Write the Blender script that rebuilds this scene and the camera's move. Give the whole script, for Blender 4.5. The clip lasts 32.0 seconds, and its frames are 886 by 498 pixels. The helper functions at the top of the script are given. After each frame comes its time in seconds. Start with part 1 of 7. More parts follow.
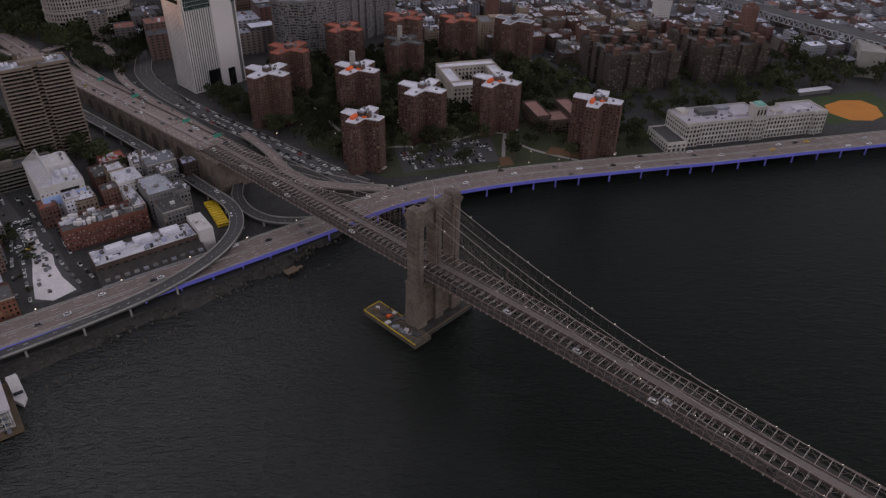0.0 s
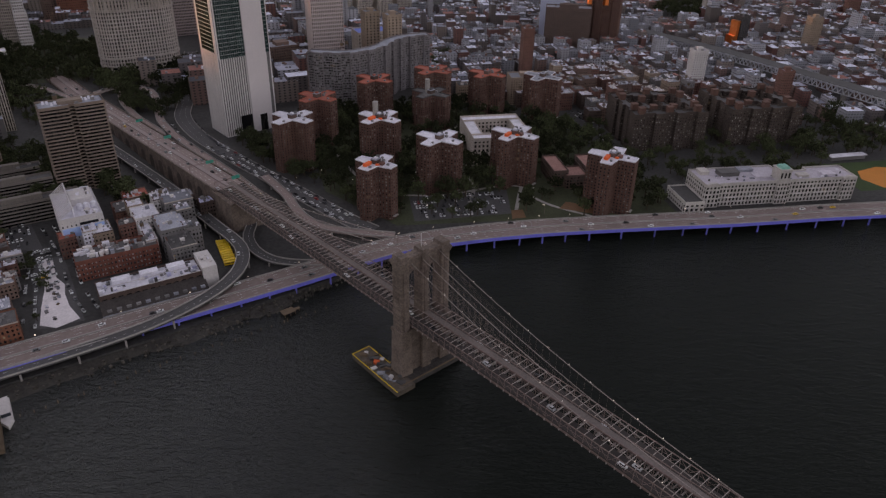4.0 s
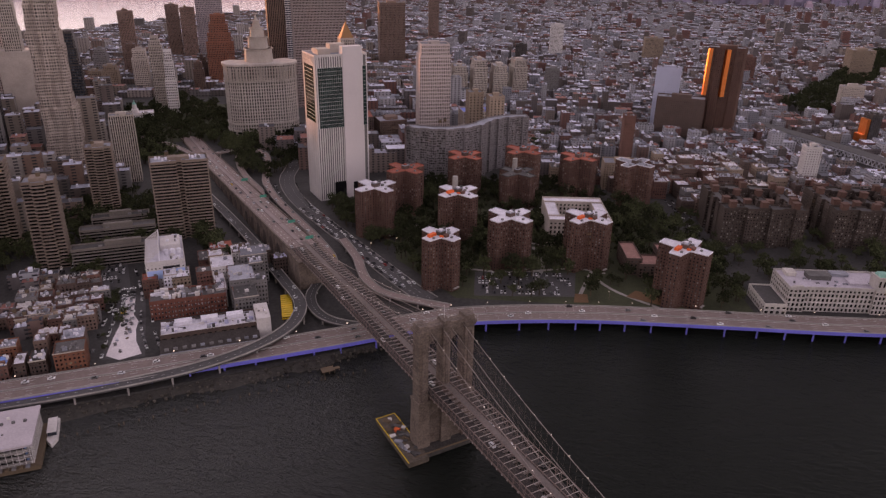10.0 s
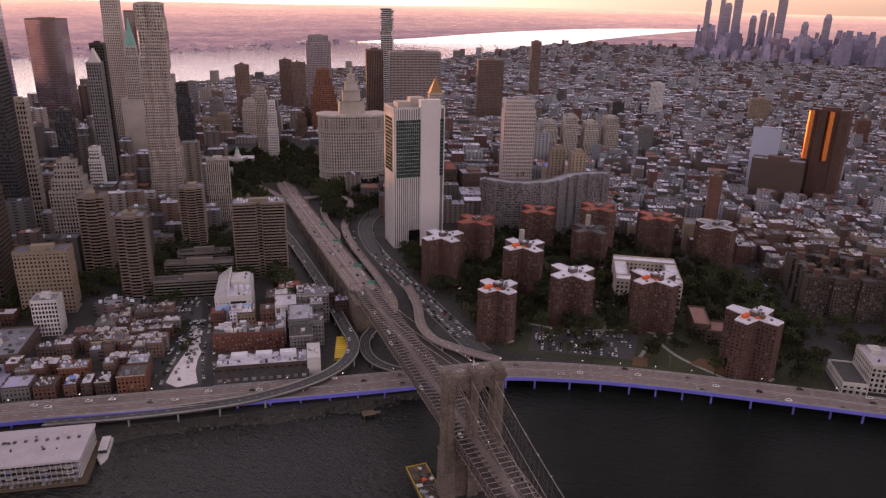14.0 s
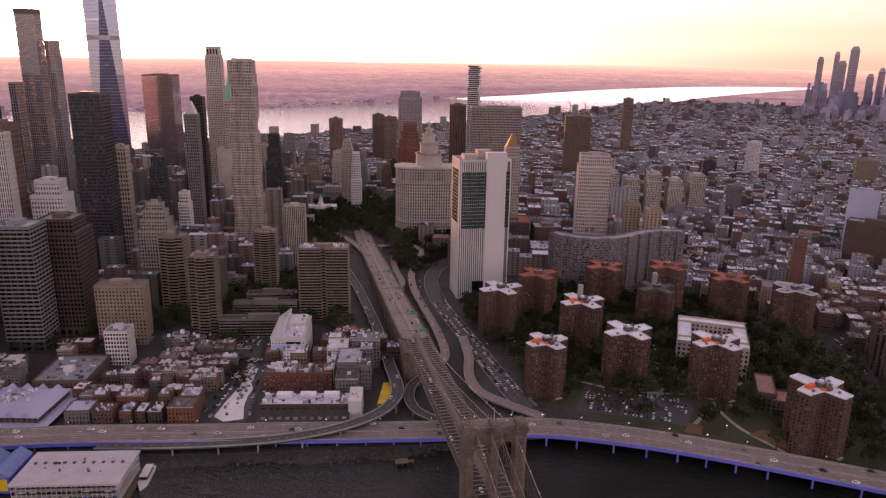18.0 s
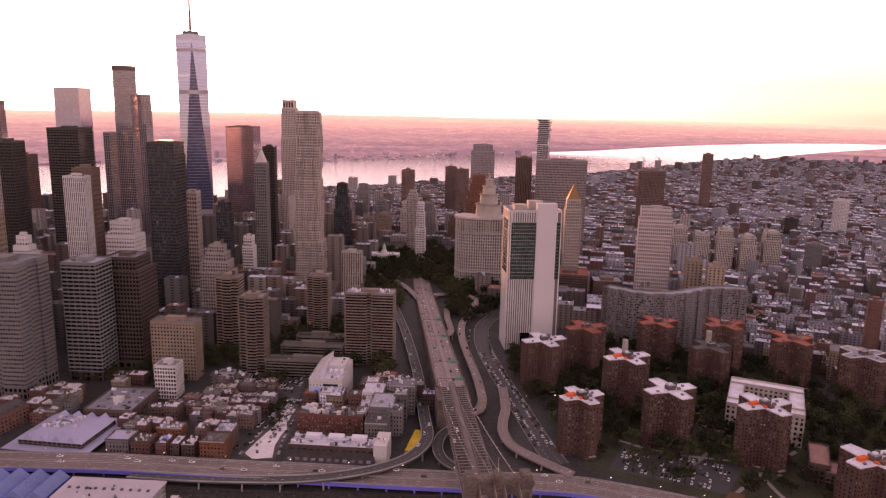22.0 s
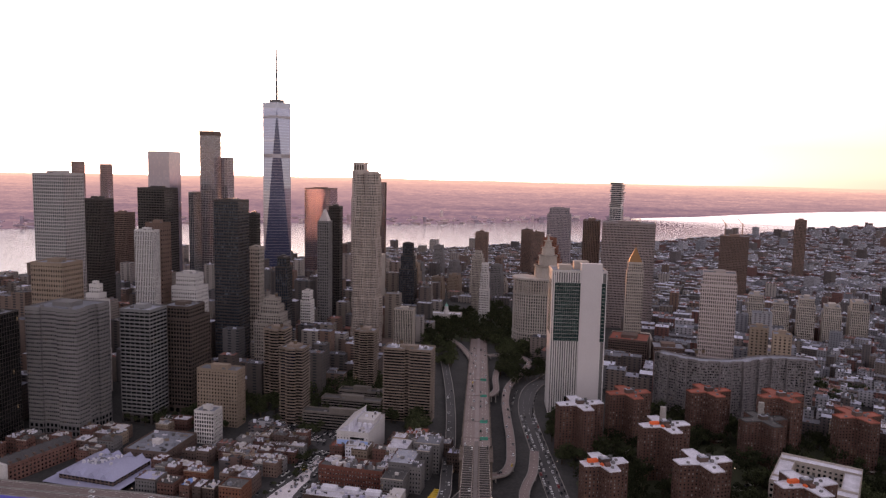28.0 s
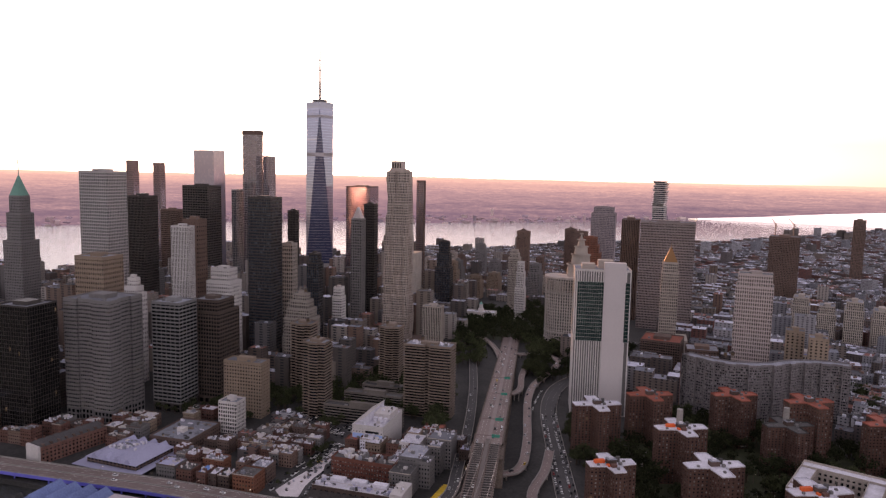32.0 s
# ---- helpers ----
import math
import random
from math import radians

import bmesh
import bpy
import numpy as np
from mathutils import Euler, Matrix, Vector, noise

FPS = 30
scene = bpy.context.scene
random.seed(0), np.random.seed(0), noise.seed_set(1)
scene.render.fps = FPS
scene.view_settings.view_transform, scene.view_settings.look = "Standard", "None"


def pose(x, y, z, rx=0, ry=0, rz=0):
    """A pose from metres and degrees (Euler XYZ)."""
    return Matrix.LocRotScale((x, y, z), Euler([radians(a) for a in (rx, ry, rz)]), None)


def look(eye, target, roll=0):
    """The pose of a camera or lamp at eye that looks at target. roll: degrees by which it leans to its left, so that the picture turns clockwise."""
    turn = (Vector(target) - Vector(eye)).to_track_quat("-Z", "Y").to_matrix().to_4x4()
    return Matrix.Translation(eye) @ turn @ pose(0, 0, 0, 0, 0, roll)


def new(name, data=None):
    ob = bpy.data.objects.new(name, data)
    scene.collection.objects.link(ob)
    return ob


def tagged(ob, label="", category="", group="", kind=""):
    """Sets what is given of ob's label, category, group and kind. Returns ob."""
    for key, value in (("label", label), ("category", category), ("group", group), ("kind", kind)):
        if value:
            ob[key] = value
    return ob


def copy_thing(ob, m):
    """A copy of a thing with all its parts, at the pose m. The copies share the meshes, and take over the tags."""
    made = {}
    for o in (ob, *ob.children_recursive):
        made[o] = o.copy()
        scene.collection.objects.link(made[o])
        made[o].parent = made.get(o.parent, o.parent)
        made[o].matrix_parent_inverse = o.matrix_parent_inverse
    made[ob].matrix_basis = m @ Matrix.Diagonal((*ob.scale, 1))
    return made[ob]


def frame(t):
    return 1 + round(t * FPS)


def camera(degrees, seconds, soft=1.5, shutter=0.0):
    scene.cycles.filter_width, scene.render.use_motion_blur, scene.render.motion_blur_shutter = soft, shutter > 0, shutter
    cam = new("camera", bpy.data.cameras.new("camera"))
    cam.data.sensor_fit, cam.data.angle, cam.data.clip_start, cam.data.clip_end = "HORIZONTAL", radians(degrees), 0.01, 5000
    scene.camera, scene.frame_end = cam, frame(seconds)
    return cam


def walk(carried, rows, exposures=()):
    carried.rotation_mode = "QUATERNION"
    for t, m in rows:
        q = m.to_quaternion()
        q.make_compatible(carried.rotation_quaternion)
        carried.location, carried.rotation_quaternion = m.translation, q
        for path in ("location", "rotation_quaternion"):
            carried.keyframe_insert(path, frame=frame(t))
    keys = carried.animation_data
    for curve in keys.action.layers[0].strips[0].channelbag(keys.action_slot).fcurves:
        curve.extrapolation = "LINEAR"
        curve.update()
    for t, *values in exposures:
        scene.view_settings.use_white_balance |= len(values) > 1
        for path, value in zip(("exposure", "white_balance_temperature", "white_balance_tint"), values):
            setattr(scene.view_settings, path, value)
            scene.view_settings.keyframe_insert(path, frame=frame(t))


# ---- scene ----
cam = camera(64.15, 32.0, soft=1.3)
# seconds, place, heading to the left of north, pitch, roll
PATH = [
    (0, -9.28, -345.33, 279.79, -4.033, -33.977, 0.996),
    (0.5, -4.82, -345.60, 279.40, -3.793, -33.412, 1.072),
    (1, -0.31, -345.86, 279.06, -3.758, -32.887, 1.077),
    (1.5, 4.24, -346.11, 278.76, -3.400, -32.355, 1.102),
    (2, 8.82, -346.33, 278.49, -2.346, -31.830, 1.153),
    (2.5, 13.43, -346.52, 278.27, -1.436, -31.313, 1.171),
    (3, 18.06, -346.68, 278.07, -0.672, -30.792, 1.178),
    (3.5, 22.71, -346.79, 277.91, 0.147, -30.303, 1.133),
    (5.5, 41.44, -346.72, 277.49, 3.807, -28.229, 1.210),
    (6, 46.14, -346.55, 277.42, 4.780, -27.735, 1.169),
    (6.5, 50.84, -346.31, 277.37, 5.736, -27.221, 1.223),
    (7, 55.54, -345.99, 277.33, 6.705, -26.718, 1.212),
    (7.5, 60.23, -345.60, 277.29, 7.681, -26.237, 1.211),
    (8, 64.93, -345.13, 277.26, 8.678, -25.731, 1.198),
    (8.5, 69.62, -344.58, 277.23, 9.668, -25.244, 1.210),
    (9, 74.30, -343.94, 277.19, 10.658, -24.726, 1.236),
    (9.5, 78.97, -343.22, 277.15, 11.672, -24.229, 1.271),
    (10, 83.64, -342.41, 277.10, 12.718, -23.746, 1.265),
    (10.5, 88.29, -341.51, 277.05, 13.762, -23.259, 1.281),
    (11, 92.93, -340.52, 276.98, 14.891, -22.748, 1.272),
    (11.5, 97.56, -339.44, 276.90, 16.027, -22.217, 1.294),
    (12, 102.18, -338.26, 276.80, 17.177, -21.709, 1.243),
    (12.5, 106.78, -337.00, 276.69, 18.349, -21.179, 1.238),
    (13, 111.37, -335.64, 276.56, 19.505, -20.658, 1.238),
    (13.5, 115.95, -334.19, 276.41, 20.669, -20.141, 1.182),
    (14, 120.51, -332.65, 276.23, 21.797, -19.604, 1.136),
    (14.5, 125.05, -331.02, 276.04, 22.919, -19.089, 1.153),
    (16.5, 143.08, -323.59, 275.02, 27.277, -16.978, 1.043),
    (17, 147.54, -321.52, 274.70, 28.218, -16.468, 1.014),
    (17.5, 151.99, -319.36, 274.36, 29.193, -15.913, 0.966),
    (18, 156.42, -317.12, 273.99, 30.153, -15.379, 0.961),
    (18.5, 160.83, -314.81, 273.60, 31.098, -14.856, 0.983),
    (19, 165.22, -312.41, 273.19, 31.994, -14.308, 1.027),
    (19.5, 169.59, -309.95, 272.75, 32.892, -13.798, 1.027),
    (20, 173.94, -307.41, 272.29, 33.780, -13.278, 1.065),
    (20.5, 178.27, -304.80, 271.82, 34.662, -12.744, 1.012),
    (21, 182.57, -302.12, 271.32, 35.545, -12.222, 1.074),
    (21.5, 186.86, -299.39, 270.82, 36.405, -11.719, 1.083),
    (22, 191.11, -296.59, 270.30, 37.265, -11.196, 1.098),
    (22.5, 195.35, -293.74, 269.76, 38.094, -10.672, 1.041),
    (23, 199.55, -290.83, 269.23, 38.921, -10.136, 1.068),
    (23.5, 203.72, -287.88, 268.69, 39.618, -9.624, 1.085),
    (24, 207.86, -284.88, 268.15, 40.298, -9.106, 1.129),
    (24.5, 211.97, -281.84, 267.61, 40.957, -8.594, 1.132),
    (25, 216.04, -278.76, 267.08, 41.640, -8.077, 1.208),
    (25.5, 220.07, -275.65, 266.57, 42.280, -7.567, 1.254),
    (27.5, 235.74, -262.96, 264.76, 44.777, -6.097, 1.208),
    (28, 239.53, -259.74, 264.39, 45.377, -6.095, 1.173),
    (28.5, 243.26, -256.52, 264.08, 45.967, -6.094, 1.155),
    (29, 246.92, -253.30, 263.82, 46.567, -6.094, 1.159),
    (29.5, 250.51, -250.08, 263.63, 47.139, -6.107, 1.171),
    (30, 254.03, -246.87, 263.51, 47.710, -6.118, 1.144),
    (30.5, 257.46, -243.67, 263.48, 48.286, -6.140, 1.140),
    (31, 260.81, -240.48, 263.53, 48.883, -6.171, 1.139),
    (31.5, 264.07, -237.32, 263.69, 49.446, -6.216, 1.131),
    (32, 267.23, -234.18, 263.95, 50.010, -6.274, 1.179),
]


def facing(x, y, z, yaw, pitch, roll):
    a, b = radians(yaw), radians(pitch)
    way = Vector((-math.sin(a) * math.cos(b), math.cos(a) * math.cos(b), math.sin(b)))
    return look((x, y, z), Vector((x, y, z)) + way, roll)


walk(cam, [(t, facing(*row)) for t, *row in PATH],
     exposures=[(0, 2.66, 7900, 22), (6, 2.7, 8000, 24), (9, 2.98, 8700, 38), (13, 2.94, 8700, 40), (17, 2.83, 8500, 41), (20, 3.02, 9800, 60), (25, 3.08, 9900, 62), (28, 2.75, 8150, 32), (32, 2.75, 8150, 32)])

# ---- light: low sun in the west-north-west, clear hazy sky ----
SUN = Vector((-0.852, 0.522, 0.035)).normalized()
world = bpy.data.worlds.new("world")
scene.world = world
world.use_nodes = True
wn, wl = world.node_tree.nodes, world.node_tree.links
sky = wn.new("ShaderNodeTexSky")
sky.sky_type = "NISHITA"
sky.sun_disc = False
sky.sun_elevation = math.asin(SUN.z)
sky.sun_rotation = math.atan2(SUN.x, SUN.y)
sky.altitude = 0
sky.air_density, sky.dust_density, sky.ozone_density = 1.0, 0.4, 4.0
wn["Background"].inputs["Strength"].default_value = 0.15
haze = wn.new("ShaderNodeHueSaturation")
haze.inputs["Saturation"].default_value = 0.38
haze.inputs["Hue"].default_value = 0.492
wl.new(sky.outputs[0], haze.inputs["Color"])
wl.new(haze.outputs[0], wn["Background"].inputs["Color"])
lamp = bpy.data.lights.new("sun", "SUN")
lamp.energy, lamp.angle, lamp.color = 0.7, radians(0.6), (1.0, 0.5, 0.25)
new("sun", lamp).matrix_world = look(SUN * 3000, (0, 0, 0))

# ---- materials ----
MATS = {}


def nodes_of(name):
    m = bpy.data.materials.new(name)
    m.use_nodes = True
    nt = m.node_tree
    return m, nt, nt.nodes["Principled BSDF"]


def surface(name, col, rough=0.85, metal=0.0, var=0.3, s1=0.04, s2=0.8, bump=0.15, own=0.15, spec=0.3, island=0.0):
    """A matt or metal surface: large stains, fine grain, small relief, and a shade of its own for each piece."""
    if name in MATS:
        return MATS[name]
    m, nt, p = nodes_of(name)
    N, L = nt.nodes, nt.links
    geo = N.new("ShaderNodeNewGeometry")
    a, b = N.new("ShaderNodeTexNoise"), N.new("ShaderNodeTexNoise")
    for t, s, d in ((a, s1, 4), (b, s2, 3)):
        t.inputs["Scale"].default_value = s
        t.inputs["Detail"].default_value = d
        L.new(geo.outputs["Position"], t.inputs["Vector"])
    mix = N.new("ShaderNodeMath")
    mix.operation = "ADD"
    L.new(a.outputs[0], mix.inputs[0])
    L.new(b.outputs[0], mix.inputs[1])
    rng = N.new("ShaderNodeMapRange")
    rng.inputs[1].default_value, rng.inputs[2].default_value = 0.6, 1.4
    rng.inputs[3].default_value, rng.inputs[4].default_value = 1 - var, 1 + var
    L.new(mix.outputs[0], rng.inputs[0])
    src = rng.outputs[0]
    for amount, out in ((own, None), (island, geo.outputs["Random Per Island"])):
        if amount:
            if out is None:
                out = N.new("ShaderNodeObjectInfo").outputs["Random"]
            r2 = N.new("ShaderNodeMapRange")
            r2.inputs[3].default_value, r2.inputs[4].default_value = 1 - amount, 1 + amount
            L.new(out, r2.inputs[0])
            mu = N.new("ShaderNodeMath")
            mu.operation = "MULTIPLY"
            L.new(src, mu.inputs[0])
            L.new(r2.outputs[0], mu.inputs[1])
            src = mu.outputs[0]
    sc = N.new("ShaderNodeVectorMath")
    sc.operation = "SCALE"
    sc.inputs[0].default_value = col
    L.new(src, sc.inputs["Scale"])
    L.new(sc.outputs[0], p.inputs["Base Color"])
    p.inputs["Roughness"].default_value = rough
    p.inputs["Metallic"].default_value = metal
    p.inputs["Specular IOR Level"].default_value = spec
    if bump:
        bp = N.new("ShaderNodeBump")
        bp.inputs["Strength"].default_value = bump
        bp.inputs["Distance"].default_value = 0.2
        L.new(b.outputs[0], bp.inputs["Height"])
        L.new(bp.outputs[0], p.inputs["Normal"])
    MATS[name] = m
    return m


def glazing(name, dark, pale, cell=(2.2, 3.2), rough=0.12, lit=0.006, metal=0.0, share=0.35):
    """Window glass: each pane has its own blind or dark room behind it, a few have a lamp on."""
    if name in MATS:
        return MATS[name]
    m, nt, p = nodes_of(name)
    N, L = nt.nodes, nt.links
    tc = N.new("ShaderNodeTexCoord")
    sp = N.new("ShaderNodeSeparateXYZ")
    L.new(tc.outputs["Object"], sp.inputs[0])
    add = N.new("ShaderNodeMath")
    add.operation = "ADD"
    L.new(sp.outputs[0], add.inputs[0])
    L.new(sp.outputs[1], add.inputs[1])
    fl = []
    for src, size in ((add.outputs[0], cell[0]), (sp.outputs[2], cell[1])):
        d = N.new("ShaderNodeMath")
        d.operation = "DIVIDE"
        d.inputs[1].default_value = size
        L.new(src, d.inputs[0])
        f = N.new("ShaderNodeMath")
        f.operation = "FLOOR"
        L.new(d.outputs[0], f.inputs[0])
        fl.append(f)
    oi = N.new("ShaderNodeObjectInfo")
    cb = N.new("ShaderNodeCombineXYZ")
    L.new(fl[0].outputs[0], cb.inputs[0])
    L.new(fl[1].outputs[0], cb.inputs[1])
    L.new(oi.outputs["Random"], cb.inputs[2])
    wn_ = N.new("ShaderNodeTexWhiteNoise")
    L.new(cb.outputs[0], wn_.inputs["Vector"])
    r = N.new("ShaderNodeMapRange")
    r.inputs[1].default_value, r.inputs[2].default_value = 1 - share, 1.0
    L.new(wn_.outputs["Value"], r.inputs[0])
    mx = N.new("ShaderNodeMix")
    mx.data_type = "RGBA"
    mx.inputs[6].default_value = (*dark, 1)
    mx.inputs[7].default_value = (*pale, 1)
    L.new(r.outputs[0], mx.inputs[0])
    L.new(mx.outputs[2], p.inputs["Base Color"])
    sepc = N.new("ShaderNodeSeparateColor")
    L.new(wn_.outputs["Color"], sepc.inputs[0])
    gt = N.new("ShaderNodeMath")
    gt.operation = "GREATER_THAN"
    gt.inputs[1].default_value = 1 - lit
    L.new(sepc.outputs[1], gt.inputs[0])
    p.inputs["Emission Color"].default_value = (1.0, 0.8, 0.55, 1)
    em = N.new("ShaderNodeMath")
    em.operation = "MULTIPLY"
    em.inputs[1].default_value = 0.02
    L.new(gt.outputs[0], em.inputs[0])
    L.new(em.outputs[0], p.inputs["Emission Strength"])
    p.inputs["Roughness"].default_value = rough
    p.inputs["Metallic"].default_value = metal
    MATS[name] = m
    return m


def glow(name, col, strength):
    m, nt, p = nodes_of(name)
    p.inputs["Base Color"].default_value = (*col, 1)
    p.inputs["Emission Color"].default_value = (*col, 1)
    p.inputs["Emission Strength"].default_value = strength
    return m


STONE = surface("stone_granite", (0.14, 0.106, 0.089), var=0.6, s1=0.16, s2=0.9, bump=0.6)
STEEL = surface("bridge_steel", (0.20, 0.14, 0.125), rough=0.6, var=0.25, own=0.05)
ROADM = surface("asphalt_pale", (0.235, 0.178, 0.165), var=0.25, s1=0.03, s2=0.5)
ROADD = surface("asphalt_dark", (0.07, 0.067, 0.068), var=0.3, s1=0.03, s2=0.5)
CONC = surface("concrete", (0.30, 0.275, 0.26), var=0.3, s1=0.06)
BLUE = surface("blue_steel_paint", (0.16, 0.16, 0.62), rough=0.5, var=0.2)
LINE = surface("road_marking", (0.7, 0.7, 0.68), var=0.2)
GROUND = surface("city_ground", (0.042, 0.040, 0.039), var=0.5, s1=0.02, s2=0.4)
PLAZA = surface("plaza_paving", (0.62, 0.57, 0.58), var=0.2, s1=0.1)
LAWN = surface("lawn", (0.045, 0.05, 0.026), var=0.5, s1=0.06, s2=0.9)
CLAY = surface("infield_clay", (0.55, 0.20, 0.04), var=0.15)
ROOFW = surface("roof_white", (0.63, 0.61, 0.67), var=0.25, s1=0.15, s2=0.8, own=0.1)
ROOFG = surface("roof_grey", (0.235, 0.24, 0.275), var=0.35, s1=0.12, s2=0.9, own=0.4)
ROOFD = surface("roof_dark", (0.085, 0.08, 0.08), var=0.35, s1=0.12, s2=0.9, own=0.4)
ROOFR = surface("roof_red", (0.34, 0.10, 0.07), var=0.3, s1=0.12, s2=0.9)
BRICK = surface("brick_brown", (0.108, 0.056, 0.044), var=0.25, s1=0.1, s2=1.2, own=0.12)
BRICKR = surface("brick_red", (0.145, 0.072, 0.058), var=0.35, s1=0.15, s2=1.2, own=0.3)
BRICKD = surface("brick_dark", (0.105, 0.07, 0.06), var=0.3, s1=0.15, s2=1.2, own=0.3)
TAN = surface("brick_tan", (0.29, 0.215, 0.165), var=0.2, own=0.15)
BALC = surface("balcony_brick", (0.22, 0.165, 0.135), var=0.25, own=0.12)
PALE = surface("limestone_pale", (0.42, 0.36, 0.32), var=0.22, s1=0.08, own=0.1)
WHITE = surface("painted_white", (0.58, 0.54, 0.53), var=0.18, own=0.1)
GREY = surface("facade_grey", (0.178, 0.166, 0.166), var=0.2, own=0.2)
DARK = surface("facade_dark_metal", (0.05, 0.042, 0.04), rough=0.5, var=0.25, own=0.3)
BROWN = surface("facade_brown", (0.17, 0.11, 0.09), var=0.25, own=0.25)
STEELW = surface("stainless_facade", (0.42, 0.39, 0.39), rough=0.45, metal=0.3, var=0.2)
GOLD = surface("gilded_roof", (0.30, 0.155, 0.07), rough=0.7, metal=0.1, var=0.15)
COPPER = surface("green_copper", (0.16, 0.36, 0.30), var=0.25)
SLATE = surface("lavender_metal_roof", (0.36, 0.36, 0.50), rough=0.5, var=0.12)
BLUEP = surface("blue_paint", (0.05, 0.10, 0.45), rough=0.5)
YELLOW = surface("yellow_paint", (0.75, 0.48, 0.03), rough=0.5, var=0.2)
ORANGE = surface("orange_tarpaulin", (0.75, 0.13, 0.04), var=0.2)
GREENS = surface("green_sign", (0.02, 0.30, 0.22), rough=0.5)
BARK = surface("bark", (0.07, 0.05, 0.035), var=0.4, s2=3)
LEAF = surface("leaves", (0.046, 0.053, 0.026), var=0.4, s1=0.15, s2=1.5, own=0.45, island=0.4, spec=0.1)
TIMBER = surface("dock_timber", (0.13, 0.09, 0.06), var=0.4, s2=1.5)
RUBBER = surface("tyre_rubber", (0.02, 0.02, 0.02))
WIN = glazing("window_dark", (0.012, 0.013, 0.016), (0.12, 0.11, 0.10))
WINB = glazing("window_blue", (0.02, 0.026, 0.036), (0.10, 0.12, 0.15), cell=(1.6, 3.8))
WING = glazing("window_green", (0.016, 0.032, 0.030), (0.04, 0.07, 0.065), cell=(3, 4), lit=0.0)
WINK = glazing("window_black", (0.006, 0.006, 0.007), (0.03, 0.028, 0.026), cell=(1.6, 3.8), lit=0.002)
MIRROR = glazing("mirror_curtain_wall", (0.30, 0.27, 0.33), (0.38, 0.34, 0.40), cell=(3, 4), rough=0.1, metal=0.8, lit=0.004)
PALEGLASS = glazing("pale_curtain_wall", (0.46, 0.45, 0.56), (0.54, 0.52, 0.62), cell=(3, 4), rough=0.12, metal=0.7, lit=0.01)
BLUEGLASS = glazing("blue_curtain_wall", (0.07, 0.08, 0.15), (0.12, 0.13, 0.21), cell=(3, 4), rough=0.1, metal=0.3, lit=0.006)


# ---- geometry helpers ----
class Geo:
    def __init__(self):
        self.v, self.f = [], []

    def add(self, verts, faces):
        n = len(self.v)
        self.v += verts
        self.f += [tuple(i + n for i in f) for f in faces]
        return self

    def box(self, x0, y0, z0, x1, y1, z1):
        return self.add([(x0, y0, z0), (x1, y0, z0), (x1, y1, z0), (x0, y1, z0), (x0, y0, z1), (x1, y0, z1), (x1, y1, z1), (x0, y1, z1)],
                        [(3, 2, 1, 0), (4, 5, 6, 7), (0, 1, 5, 4), (1, 2, 6, 5), (2, 3, 7, 6), (3, 0, 4, 7)])

    def turned(self, x, y, rz, sx, sy, z0, z1):
        c, s = math.cos(radians(rz)), math.sin(radians(rz))
        return self.prism([(x + c * a - s * b, y + s * a + c * b) for a, b in ((-sx / 2, -sy / 2), (sx / 2, -sy / 2), (sx / 2, sy / 2), (-sx / 2, sy / 2))], z0, z1)

    def prism(self, poly, z0, z1, top=True, bottom=False, shrink=None):
        n = len(poly)
        up = shrink or poly
        f = [(i, (i + 1) % n, n + (i + 1) % n, n + i) for i in range(n)]
        if top:
            f.append(tuple(range(n, 2 * n)))
        if bottom:
            f.append(tuple(range(n - 1, -1, -1)))
        return self.add([(x, y, z0) for x, y in poly] + [(x, y, z1) for x, y in up], f)

    def bar(self, a, b, w, h=None):
        """A straight square bar from a to b."""
        a, b = Vector(a), Vector(b)
        d = (b - a).normalized()
        s = d.cross(Vector((0, 0, 1)))
        s = s.normalized() if s.length > 1e-3 else Vector((1, 0, 0))
        t = s.cross(d)
        s, t = s * w / 2, t * (h or w) / 2
        vs = [tuple(p + k) for p in (a, b) for k in (-s - t, s - t, s + t, -s + t)]
        return self.add(vs, [(0, 1, 5, 4), (1, 2, 6, 5), (2, 3, 7, 6), (3, 0, 4, 7), (3, 2, 1, 0), (4, 5, 6, 7)])

    def loft(self, sections, closed=True, caps=True):
        """A skin over cross-sections of one size, in order."""
        n, k = len(self.v), len(sections[0])
        for sec in sections:
            self.v += [tuple(p) for p in sec]
        for i in range(len(sections) - 1):
            a, b = n + i * k, n + (i + 1) * k
            for j in range(k if closed else k - 1):
                q = (j + 1) % k
                self.f.append((a + j, a + q, b + q, b + j))
        if closed and caps:
            e = n + (len(sections) - 1) * k
            self.f += [tuple(range(n + k - 1, n - 1, -1)), tuple(range(e, e + k))]
        return self

    def pipe(self, pts, r, n=6):
        secs = []
        for i, p in enumerate(pts):
            d = (Vector(pts[min(i + 1, len(pts) - 1)]) - Vector(pts[max(i - 1, 0)])).normalized()
            s = d.cross(Vector((0, 0, 1))).normalized()
            t = s.cross(d)
            secs.append([Vector(p) + (s * math.cos(6.2832 * k / n) + t * math.sin(6.2832 * k / n)) * r for k in range(n)])
        return self.loft(secs)

    def cyl(self, x, y, z0, z1, r0, r1=None, n=10, top=True):
        r1 = r0 if r1 is None else r1
        a = [(math.cos(2 * math.pi * i / n), math.sin(2 * math.pi * i / n)) for i in range(n)]
        return self.prism([(x + r0 * c, y + r0 * s) for c, s in a], z0, z1, top, shrink=[(x + r1 * c, y + r1 * s) for c, s in a])


